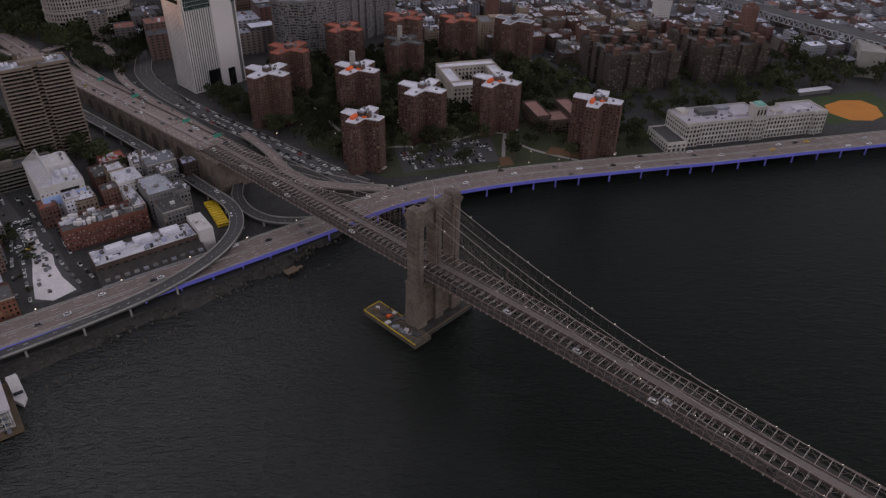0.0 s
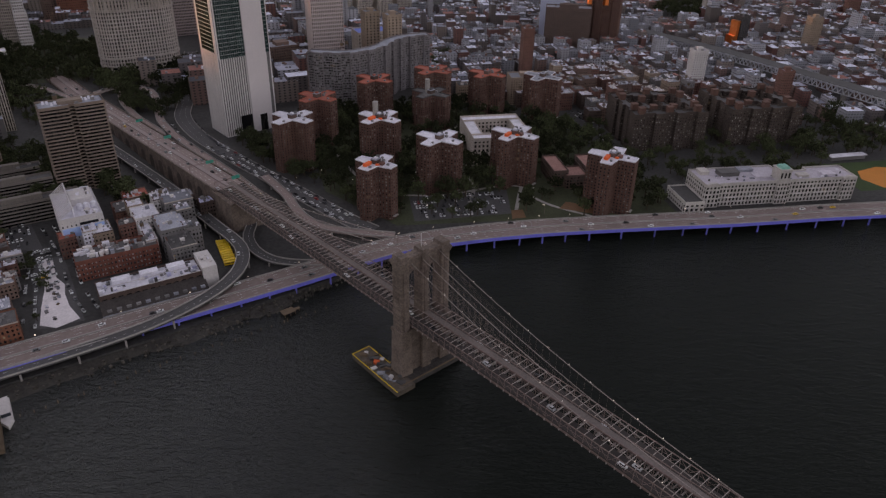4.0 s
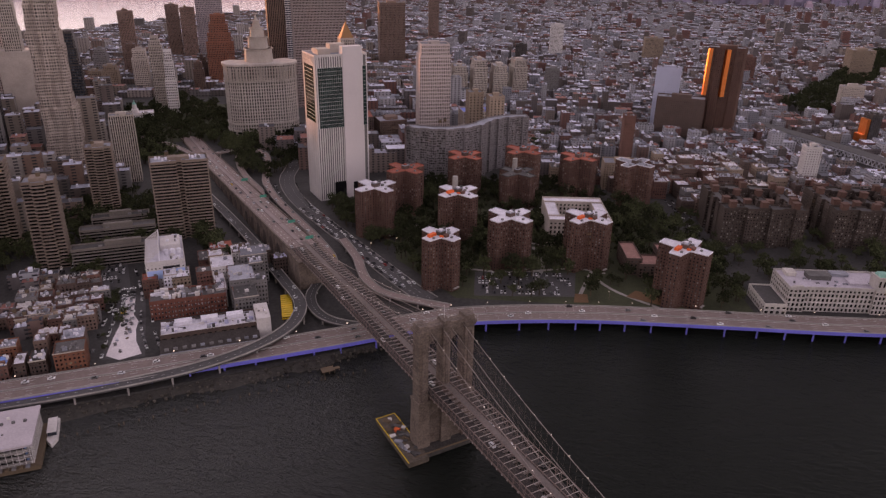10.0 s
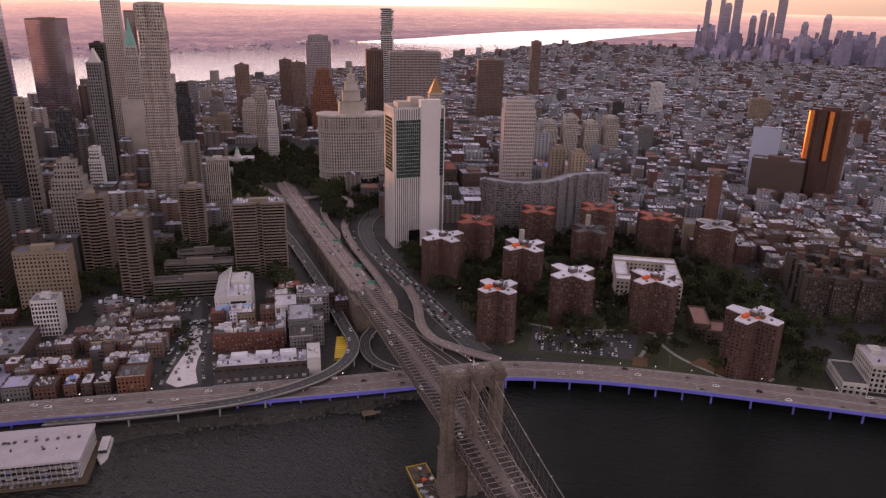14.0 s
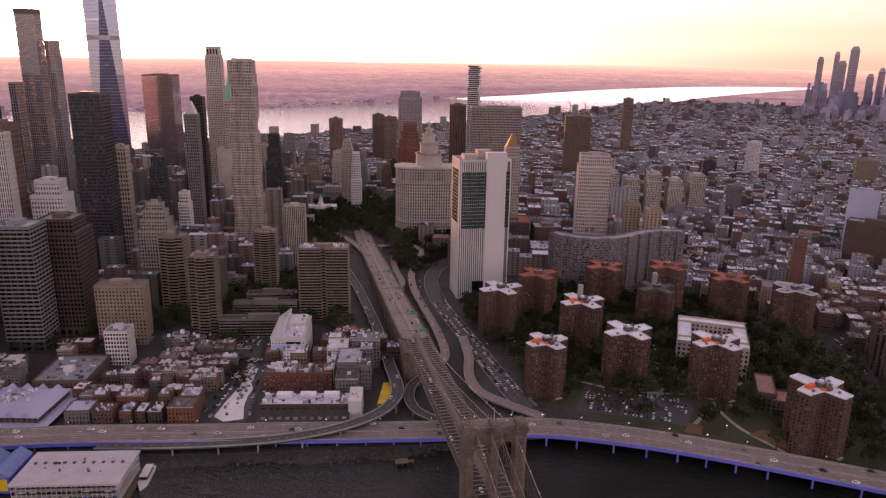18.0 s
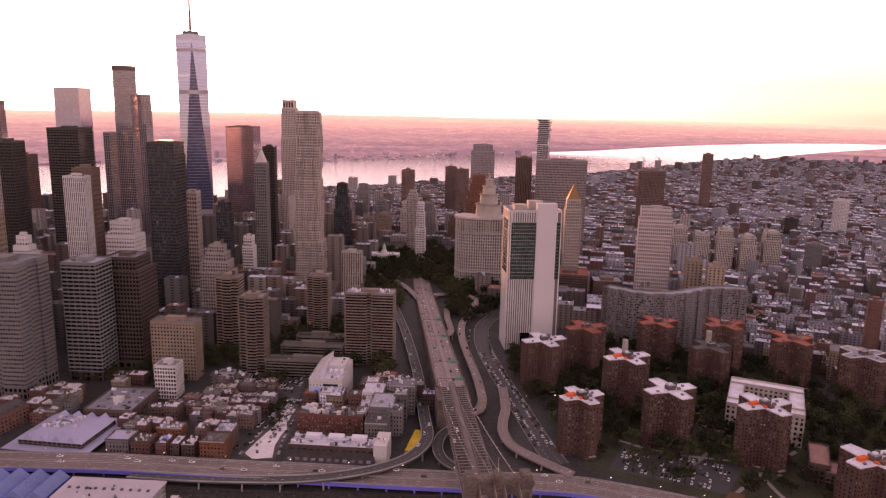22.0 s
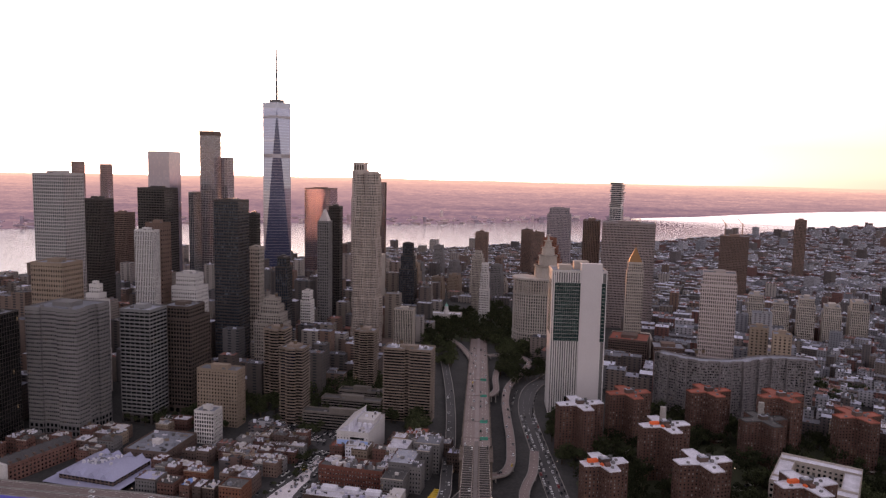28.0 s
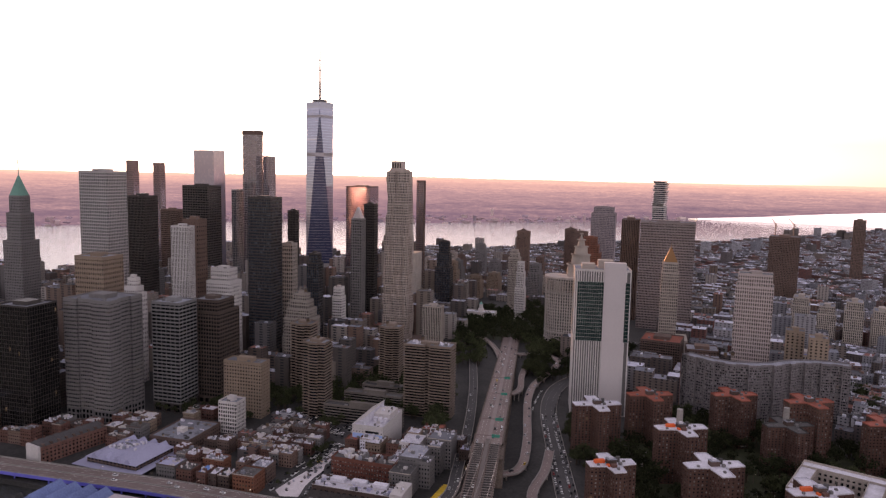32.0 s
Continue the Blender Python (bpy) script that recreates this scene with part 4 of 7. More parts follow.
for k, (za, zb, q_, dx, dy) in enumerate(tiers):
    for j in range(6):
        a_, b_ = za + (zb - za) * j / 6, za + (zb - za) * (j + 1) / 6
        twist = [(x_ * q_ * .92 + dx + 1.5 * math.sin(j * 1.3 + k + y_ * .25), y_ * q_ + dy + 1.3 * math.sin(j * .9 + k * 2 + x_ * .31)) for x_, y_ in rip]
        facade(g, w, twist, a_, b_, 4, 2.6, .4, .38, .4)
    roof_top(w, [(x_ * q_ * .92 + dx, y_ * q_ + dy) for x_, y_ in rip], zb, w, 1.4)
part("glazing", g, RIPW, sp, kind="stuff")
part("wall", w, RIPS, sp, "rippled stainless steel cladding", kind="stuff")
part("roof_screen", Geo().prism(rect(24, 18, 0, 2), 261, 265.5), RIPS, sp)
part("podium", Geo().prism(rect(66, 48, 4, 0), 4, 24), BRICKD, sp, "brown brick base block")
park_t = building("skyscraper", "slender pale limestone tower with a square crown", -789, 541, F, (27, 25), 266, 70, 2.8, surface("warm_limestone", (.50, .41, .37), var=.2), WIN, 0.5, 0.35, steps=((216, 1.2),), plant=False)
part("crown", Geo().prism(rect(21, 19), 265, 279).prism(rect(22, 20), 279, 281), MATS["warm_limestone"], park_t)
for x_ in (-7, -2.4, 2.4, 7):
    part("crown_window", Geo().box(x_ - 1.3, -9.8, 268, x_ + 1.3, -9.4, 277), WINK, park_t)
building("office_tower", "slim red-lit tower behind the stainless tower", -878, 665, F, (16, 12), 243, 56, 3, BROWN, MIRROR, 0.2, 0.2, plant=False)
wool = building("skyscraper", "slender ornate pale tower with pointed green top", -745, 528, F, (22, 20), 196, 46, 2.6, PALE, WIN, 0.5, 0.3, steps=((150, 1.5), (182, 2)), plant=False)
part("spire_roof", Geo().prism(rect(15, 13), 197, 226, shrink=rect(4, 4)).prism(rect(4, 4), 226, 240, shrink=rect(.5, .5)), COPPER, wool, "green copper spire roof")
part("wing", Geo().prism(rect(44, 40, 0, 6), 4, 118), PALE, wool, "broad lower body of the tower")

# glass supertall with chamfered faces
wtc = thing("supertall_tower", pose(-1094, 553, 0, rz=59), "glass supertall with tapering triangular faces and mast", "skyscraper")
B, T0, T1 = 28.5, 60, 393
q0 = [(-B, -B), (B, -B), (B, B), (-B, B)]
r = B
top = [(0, -r), (r, 0), (0, r), (-r, 0)]
g = Geo()
vs = [(x, y, T0) for x, y in q0] + [(x, y, T1) for x, y in top]
fs = []
for i in range(4):
    fs += [(i, (i + 1) % 4, 4 + i), ((i + 1) % 4, 4 + (i + 1) % 4, 4 + i)]
# one glass in two tints: each face's sky reflection is put into colour
part("tapered_glass", Geo().add(vs, fs[::2]), BLUEGLASS, wtc, "faces that narrow upwards, darker reflection put into their blue glass")
part("tapered_glass", Geo().add(vs, fs[1::2] + [(4, 5, 6, 7)]), PALEGLASS, wtc, "faces that widen upwards, brighter reflection put into their pale glass")
part("podium", Geo().prism(q0, 4, T0), STEELW, wtc)
part("parapet", Geo().prism(top, T1 - .2, 405, shrink=top), PALEGLASS, wtc)
fl = Geo()
for k in range(1, 56):
    z = T0 + (T1 - T0) * k / 56
    a = (z - T0) / (T1 - T0)
    oct_ = []
    for i in range(4):
        p0, p1 = Vector(q0[i]), Vector(q0[(i + 1) % 4])
        t0, tm = Vector(top[i - 1]), Vector(top[i])
        oct_ += [tuple(p0.lerp(t0, a)), tuple(p0.lerp(tm, a))]
    oct_ = offset(oct_, -0.12)
    fl.prism(oct_, z - .25, z + .25, top=False)
part("floor_line", fl, surface("floor_line_metal", (0.35, 0.36, 0.42), rough=0.3, metal=0.6), wtc, kind="stuff")
mech = Geo()
for z_, h_ in ((372, 6), (290, 8)):
    a_ = (z_ - T0) / (T1 - T0)
    ring_ = []
    for i in range(4):
        p0 = Vector(q0[i])
        ring_ += [tuple(p0.lerp(Vector(top[i - 1]), a_)), tuple(p0.lerp(Vector(top[i]), a_))]
    mech.prism(offset(ring_, -.3), z_, z_ + h_, top=False)
part("mechanical_floor", mech, surface("mechanical_louvre", (.40, .38, .43), rough=.3, metal=.6), wtc, "louvred mechanical floors", kind="stuff")
part("mast_ring", Geo().cyl(0, 0, 405, 411, 15, 15, 16), GREY, wtc, "round mast platform")
ms = Geo()
for z0_, z1_, a in ((408, 446, 3.2), (446, 484, 1.9), (484, 516, .9)):
    ms.cyl(0, 0, z0_, z1_, a / 2 + .8, a / 2 + .5, 8)
for z in (426, 448, 472, 494):
    ms.cyl(0, 0, z, z + 1.5, 2.4, 2.4, 8)
part("mast", ms, GREY, wtc, "stepped grey antenna mast")

# ---- civic centre ----
mun_poly = [(x_ * .955, y_ * .955) for x_, y_ in ((-52, -2), (-49, -9), (-43, -15), (-34, -19), (-22, -21), (22, -21), (34, -19), (43, -15), (49, -9), (52, -2), (52, 12), (40, 26), (20, 16), (-20, 16), (-40, 26), (-52, 12))]
mun = building("government_building", "vast pale limestone building with curved front and colonnade", -396, 587, 33, mun_poly, 111, 24, 3.4, surface("grey_limestone", (.37, .325, .30), var=.25, s1=.1), WIN, 0.5, 0.3, deep=0.8, plant=False, base=16)
for z0_, z1_, o_ in ((110, 113, -1.8), (89.5, 91, -1.0), (30, 31.4, -.9), (19.6, 20.8, -1.0)):
    part("cornice", Geo().prism(offset(mun_poly, o_), z0_, z1_, bottom=True), MATS["grey_limestone"], mun)
for sx in (-30, 0, 30):
    part("entrance_arch", Geo().box(sx - 4, -22.3 + abs(sx) * .05, 4.1, sx + 4, -20 + abs(sx) * .05, 17).box(sx - 2.6, -22.2 + abs(sx) * .05, 17, sx + 2.6, -20 + abs(sx) * .05, 19.4), WINK, mun, "dark tall entrance arch")
for z0_, z1_, a, b in ((112, 131, 20, 18.5), (131, 146, 14, 13), (146, 158, 10, 9), (158, 168, 6, 4), (168, 177, 2.4, .3)):
    w = Geo()
    w.cyl(0, 6, z0_, z1_, a, b, 16)
    w.cyl(0, 6, z1_ - 1, z1_, a + .8, a + .8, 16)
    part("tower_tier", w, PALE, mun, "tiered stone tower stage")
cols = Geo()
for i in range(24):
    x = -46 + i * 4
    cols.cyl(x, -21.6 + (max(0, abs(x) - 22) / 24) ** 2 * 9, 91, 108, .9, .8, 8)
part("colonnade", cols, PALE, mun, kind="stuff")
court = building("courthouse", "pale granite tower courthouse with gilded pyramid roof", -297, 668, F, (24, 22), 140, 30, 2.8, PALE, WIN, 0.55, 0.35, steps=((126, 1.5),), plant=False)
part("pyramid_roof", Geo().prism(rect(19, 17), 141, 163, shrink=rect(.6, .6)), GOLD, court, "gilded pyramid roof")
part("finial", Geo().bar((0, 0, 162), (0, 0, 168), .5), GOLD, court)
part("courthouse_base", Geo().prism(rect(56, 44, 0, -2), 4, 32), PALE, court)
building("government_tower", "broad brown-grey slab with checkered windows", -403, 824, 31, (88, 34), 186, 41, 2.4, surface("mauve_precast", (0.24, 0.195, 0.19), var=0.15), WINK, 0.45, 0.45)
building("government_tower", "dark slab annex tower", -492, 845, 31, (30, 34), 184, 41, 3, BROWN, WINK, 0.6, 0.1)
leo = building("apartment_tower", "slender tower of stacked shifting glass floors", -565, 1045, 20, (24, 24), 200, 46, 6, WHITE, WINB, 0.05, 0.3, plant=False)
for k in range(13):
    z = 201 + k * 4
    dx, dy = rnd.uniform(-2.5, 2.5), rnd.uniform(-2.5, 2.5)
    part("shifted_floor", Geo().box(-11 + dx, -11 + dy, z, 11 + dx, 11 + dy, z + 2.7), WINB, leo)
    part("floor_slab", Geo().box(-13 + dx, -13 + dy, z + 2.7, 13 + dx, 13 + dy, z + 4), WHITE, leo)
building("office_tower", "broad blue-grey office tower with sloping shoulders", -852, 1239, 31, [(-30, -17), (-12, -17), (-12, -14), (12, -14), (12, -17), (30, -17), (30, 17), (-30, 17)], 181, 40, 3.4, surface("mauve_granite", (.30, .25, .26), var=.2), WINB, 0.5, 0.45, steps=((166, 5),))
building("office_building", "red-brown brick office block with many set-backs", -668, 955, 31, (52, 40), 132, 30, 3, surface("sunset_brick", (.26, .105, .07), var=.3), WIN, 0.55, 0.4, steps=((84, 4), (100, 4), (116, 4)))
for x, y, w_, t_ in ((-905, 1001, 30, 125), (-868, 1172, 32, 120), (-925, 1200, 30, 121)):
    building("apartment_tower", "plain red-brown brick slab tower near the far river", x, y, 31, (w_, 18), t_, 38, 3, BROWN, WIN, 0.55, 0.4, tanks=1, group="riverside slab towers")
building("office_tower", "slender beige stone tower with stepped crown", -630, 690, 30, (20, 17), 124, 28, 2.6, PALE, WIN, 0.55, 0.3, steps=((110, 2), (118, 2)), plant=False)
building("office_tower", "narrow white stepped office tower", -600, 676, 30, (17, 16), 106, 24, 2.8, WHITE, WIN, 0.5, 0.45, steps=((60, 1.5), (88, 1.5)), plant=False)
building("office_tower", "dark blue glass tower with stepped terraces", -705, 585, F, (28, 22), 138, 32, 3, DARK, WINB, 0.15, 0.25, steps=((92, 2.5), (116, 2.5)))
gable = building("office_tower", "slim grey tower under a steep gabled crown", -630, 351, F, (17, 17), 190, 44, 2.8, GREY, WIN, 0.45, 0.35, plant=False)
part("gable_crown", Geo().prism(rect(14, 14), 190, 208, shrink=rect(.6, 8)), surface("crown_metal", (.55, .47, .46), rough=.5, var=.2), gable, "steep pale gabled crown")
building("courthouse_tower", "tall pinkish granite courthouse tower", -158, 641, 25, (44, 32), 143, 28, 2.6, surface("pink_granite", (0.46, 0.38, 0.36), var=0.12), WIN, 0.55, 0.35, steps=((128, 2),))
building("courthouse_wing", "lower granite courthouse wing with blue roof", -98, 662, 25, (46, 34), 50, 9, 3, PALE, WIN, 0.5, 0.35, roof=BLUEP)
for x, y, t in ((-92, 612, 86), (-62, 604, 84)):
    building("apartment_tower", "squat tan concrete apartment tower", x, y, 25, (20, 20), t, 22, 5, TAN, WIN, 0.6, 0.5, group="tan apartment towers")
for k in range(5):
    building("courts_block", "pale stone stepped courts building", -215 + k * 34, 915 + k * 14, 21, (26, 40), 78 - (k % 2) * 10, 18, 2.6, PALE, WIN, 0.5, 0.25, steps=((66 - (k % 2) * 10, 2),), group="courts towers")
building("police_headquarters", "red-brown brick cube office block with red rim", -268, 612, 25, (52, 48), 42, 11, 3, BRICKD, WINK, 0.3, 0.4, roof=ROOFR)
building("office_building", "brown brick office block with round corner", -218, 628, F, (40, 34), 36, 9, 3.4, BROWN, WIN, 0.4, 0.4)
building("apartment_tower", "broad red-brown far apartment tower", -424, 1308, 24, (60, 40), 139, 36, 3, BROWN, WIN, 0.5, 0.4)
building("apartment_tower", "slim dark far tower", -425, 1721, 20, (28, 24), 161, 40, 3, BROWN, WIN, 0.5, 0.4)
# long curved slab
cpts = smooth([(-146, 470, 0), (-118, 467, 0), (-92, 474, 0), (-68, 500, 0), (-58, 530, 0), (-40, 554, 0), (-14, 568, 0)], 3)
csd = side_of(cpts)
front, back = [], []
for i, (p, q_) in enumerate(zip(cpts, csd)):
    for o_, deep_ in (((0, 6.2), (0, 9.0)) if i % 2 else ((0, 9.0), (0, 6.2))):
        front.append((p[0] + q_[0] * deep_, p[1] + q_[1] * deep_))
    back.append((p[0] - q_[0] * 7, p[1] - q_[1] * 7))
slab = building("apartment_building", "long serpentine apartment slab with gallery balconies", 0, 0, 0, front + back[::-1], 68, 21, 2.6, surface("slab_grey", (.185, .165, .17), var=.4, s1=.3), glazing("slab_window", (.012, .013, .016), (.34, .33, .34), cell=(1.7, 3.05), share=.55), 0.16, 0.42, deep=1.0, plant=False, tanks=2)
part("end_wall", Geo().prism([(front[0][0] - .6, front[0][1] - .4), (front[0][0] - .1, front[0][1] - .4), (back[0][0] - .1, back[0][1] + .4), (back[0][0] - .6, back[0][1] + .4)], 4, 68.5), BRICKR, slab, "red-brown brick end wall")
# tall brown curved tower and its podium, with the sun's orange painted in its bays
conf_poly = [(-27, -12), (-16, -12), (-15, -15), (-4, -16), (-3, -12), (10, -12), (12, -14), (24, -10), (28, 0), (24, 14), (-26, 14)]
conf = building("apartment_tower", "tall brown brick tower with rounded bays", 252, 812, -7, conf_poly, 136, 44, 3, BRICK, WIN, 0.6, 0.5)
bays = Geo()
for bx, by, w in ((-27, -12, 6), (-3, -13, 11)):
    n_ = Vector((-.9, -.44))
    t_ = Vector((.44, -.9))
    p0 = Vector((bx, by))
    q_ = [p0, p0 + t_ * w * .6, p0 + t_ * w * .6 - n_ * 6, p0 - n_ * 6]
    bays.prism([tuple(v) for v in q_], 66, 135)
# orange base colour carries the sunset that this glass reflects
part("glazed_bay", bays, glazing("sunset_tinted_glass", (.9, .26, .08), (.95, .32, .11), rough=.36, metal=.95, lit=0), conf, "bay with the low sun's orange put into its glass")
building("apartment_building", "brown podium block beside the tall brown tower", 195, 795, -7, (70, 26), 62, 18, 3, BRICKD, WIN, 0.6, 0.5)
building("office_building", "narrow red brick tower block", 115, 588, 10, (14, 16), 74, 18, 3, BRICKR, BRICKR, 0.5, 0.5)
lit = building("apartment_tower", "dark apartment tower with stepped west side coloured as if sunlit", 470, 810, 20, (16, 20), 52, 16, 3, DARK, WINB, .3, .4)
# sunlight on the west side is put into the orange glass colour
part("sunlit_bay", Geo().box(-13, -8, 4, -8.1, 8, 46).box(-18, -8, 4, -13, 8, 24), MATS["sunset_tinted_glass"], lit, "bay with the low sun's orange put into its glass")
building("apartment_building", "blank pale blue-grey slab", 176, 852, -7, (38, 14), 96, 24, 5, surface("pale_blue_panel", (0.42, 0.44, 0.56), var=0.08), WIN, 0.9, 0.9)

# braced tower crown, city hall, cranes
crown_ob = thing("tower_bracing", pose(-954, 333, 0, rz=F), "diagonal steel bracing on a glass tower", "bracing")
for k in range(6):
    z = 250 + 12 * k
    for p_, q_ in (((-14.2, -12.2, z), (0, -12.2, z + 12)), ((0, -12.2, z + 12), (14.2, -12.2, z)), ((14.2, -12.2, z), (14.2, 12.2, z + 12))):
        part("brace", Geo().bar(p_, q_, .7), STEELW, crown_ob)
part("crown_screen", Geo().prism(rect(28.6, 24.6), 322.5, 330, top=False).prism(rect(20, 16), 322.5, 327), BROWN, crown_ob, "red-brown crown screen")
hall_c = building("city_hall", "low white civic hall with a domed cupola", -612, 592, F, (52, 20), 24, 3, 3.2, WHITE, WIN, .5, .4, roof=ROOFW, plant=False)
for z0_, z1_, a, b in ((24, 30, 5, 5), (30, 37, 3.4, 3.2), (37, 41, 3.2, 1.0), (41, 44, .6, .2)):
    part("cupola_stage", Geo().cyl(0, 0, z0_, z1_, a, b, 12), WHITE if z0_ < 37 else COPPER, hall_c)
for x, y in ((-440, 1296), (-412, 1320)):
    cr = thing("tower_crane", pose(x, y, 0, rz=rnd.uniform(0, 180)), "tall lattice tower crane on a building site", "crane", "tower cranes")
    part("mast", Geo().bar((0, 0, 4), (0, 0, 168), 1.6), STEEL, cr)
    part("jib", Geo().bar((-10, 0, 160), (22, 0, 176), 1.2), STEEL, cr)

wide_ob = [o for o in scene.objects if o.name.startswith("apartment_tower") and o.parent is None and abs(o.matrix_world.translation.x + 304) < 1][0]
for k in range(14):
    a, b = -20 + 3 * k, rnd.uniform(-6, 3)
    if abs(a) > 2.5:
        part("roof_panel", Geo().add([(a - 1, b, 80.2), (a + 1, b, 80.2), (a + 1, b + 5, 83), (a - 1, b + 5, 83), (a - 1, b + 5, 80), (a + 1, b + 5, 80)], [(0, 1, 2, 3), (3, 2, 5, 4), (0, 3, 4), (1, 5, 2)]), ROOFW, wide_ob, "white tilted roof panel")

r8 = random.Random(17)
TAKEN = [o.matrix_world.translation.to_2d() for o in scene.objects if o.parent is None and o.type == "EMPTY"]
spots = []
for _ in range(400):
    x, y = r8.uniform(-1080, -640), r8.uniform(640, 1000)
    if len(spots) > 19 or y < 640 + (-640 - x) * .12 or any(abs(x - a) + abs(y - b) < 62 for a, b in spots) or (x > -760 and 640 < y < 790) or any(abs(x - q.x) + abs(y - q.y) < 66 for q in TAKEN):
        continue
    spots.append((x, y))
for i, (x, y) in enumerate(spots):
    m_, lb = ((BROWN, "red-brown brick"), (PALE, "pale stone"), (TAN, "tan brick"), (BRICKD, "dark brick"), (GREY, "grey stone"))[i % 5]
    t_ = r8.uniform(42, 88)
    building("loft_tower", lb + " mid-rise tower with stepped top", x, y, 28, (r8.uniform(18, 30), r8.uniform(18, 28)), t_, round(t_ / 3.8), 3, m_, WIN, .5, .45, steps=((t_ * .8, 2.5),), tanks=i % 2, group="mid-rise loft towers")
# ---- low brick and stone buildings, each its own thing ----
BRI = BR.inverted()
OCC = []          # discs that are already built on: x, y, radius
for o in list(scene.objects):
    if o.parent is None and o.type == "EMPTY" and o.name.split(".")[0] not in ("suspension_bridge", "bridge_tower", "pier_platform", "work_barge", "elevated_highway") and "ramp" not in o.name and "street" not in o.name:
        xs = [o.matrix_world @ v.co for c in o.children if c.type == "MESH" for v in list(c.data.vertices)[:400]]
        if xs:
            lo, hi = Vector((min(v.x for v in xs), min(v.y for v in xs))), Vector((max(v.x for v in xs), max(v.y for v in xs)))
            OCC.append(((lo.x + hi.x) / 2, (lo.y + hi.y) / 2, (hi - lo).length * 0.40))
    elif o.parent is None and ("approach" in o.name):
        pass
OCC = [c for c in OCC if c[2] < 120]


def clear_of(x, y, r=6.0):
    for a, b, c in OCC:
        if (x - a) ** 2 + (y - b) ** 2 < (c + r) ** 2:
            return False
    # the bridge line and its ramps
    d, s, _ = BRI @ Vector((x, y, 0))
    if 60 < s < 780 and -40 - s * .03 < d < 62:
        return False
    return True


def inside(poly, x, y):
    c, n = False, len(poly)
    for i in range(n):
        (x0, y0), (x1, y1) = poly[i], poly[i - 1]
        if (y0 > y) != (y1 > y) and x < (x1 - x0) * (y - y0) / (y1 - y0) + x0:
            c = not c
    return c


def shophouse(x, y, rot, w, d, top, wall, roof, r, label, group=""):
    """A small flat-roofed brick building: walls with set-back windows, cornice, roof with hatch, units and chimneys."""
    ob = thing("brick_building", pose(x, y, 0, rz=rot), label, "building", group)
    poly = rect(w, d)
    g, wl_, ro = Geo(), Geo(), Geo()
    fl = max(2, round((top - 4) / 3.4))
    facade(g, wl_, poly, 4, top, fl, 2.6, 0.55, 0.5, 0.25)
    roof_top(ro, poly, top, wl_, 0.8)
    part("glazing", g, WIN, ob, kind="stuff")
    part("wall", wl_, wall, ob, kind="stuff")
    part("roof", ro, roof, ob)
    part("cornice", Geo().box(-w / 2 - .3, -d / 2 - .35, top + .2, w / 2 + .3, -d / 2 - .02, top + .9), r.choice([PALE, wall, BRICKD]), ob)
    hx, hy = r.uniform(-.25, .25) * w, r.uniform(-.25, .25) * d
    part("stair_house", Geo().box(hx - 1.5, hy - 1.1, top - .1, hx + 1.5, hy + 1.1, top + r.uniform(1.8, 2.6)), r.choice([WHITE, GREY, wall, ROOFG]), ob)
    un = Geo()
    for _ in range(r.randint(9, 17)):
        a, b, e_ = r.uniform(-.42, .42) * w, r.uniform(-.42, .42) * d, r.uniform(.25, 1.1)
        un.box(a - e_, b - .5, top - .05, a + e_, b + .5, top + r.uniform(.5, 1.9))
    part("roof_unit", un, r.choice([WHITE, GREY, ROOFW]), ob, kind="stuff")
    ch = Geo()
    for k in range(r.randint(1, 3)):
        b = r.uniform(-.4, .4) * d
        ch.box(-w / 2 + .1, b - .5, top, -w / 2 + .9, b + .5, top + 1.9)
    part("chimney", ch, BRICKR, ob, kind="stuff")
    if r.random() < 0.12:
        water_tank(ob, -hx, -hy, top, .8)
    return ob


WALLS = [(BRICKR, "red brick"), (BRICKD, "dark brown brick"), (BRICKR, "red brick"), (BRICKD, "dark brown brick"), (BROWN, "brown brick"), (TAN, "tan brick"), (GREY, "grey stone")]
ROOFS = [(ROOFG, "grey"), (ROOFD, "dark"), (ROOFG, "grey"), (ROOFW, "white"), (ROOFD, "dark"), (ROOFW, "white"), (ROOFG, "grey")]


def row_block(x, y, rot, nx, ny, w, d, heights, r, gap=0.3, skip=0.06, street="a waterfront lane"):
    c, s = math.cos(radians(rot)), math.sin(radians(rot))
    for j in range(ny):
        u = -nx * w / 2
        for i in range(nx):
            ww = w * r.uniform(.8, 1.25)
            if r.random() > skip:
                a, b = u + ww / 2, (j - (ny - 1) / 2) * (d + 1.5)
                px, py = x + c * a - s * b, y + s * a + c * b
                wm, wt = r.choice(WALLS)
                rm, rt = r.choice(ROOFS)
                top = 4 + r.uniform(*heights)
                shophouse(px, py, rot + (180 if j else 0), ww - gap, d * r.uniform(.85, 1.0), top, wm, rm, r, f"low {wt} building with {rt} flat roof", "low brick rows")
                OCC.append((px, py, max(ww, d) * .6))
            u += ww


r4 = random.Random(11)
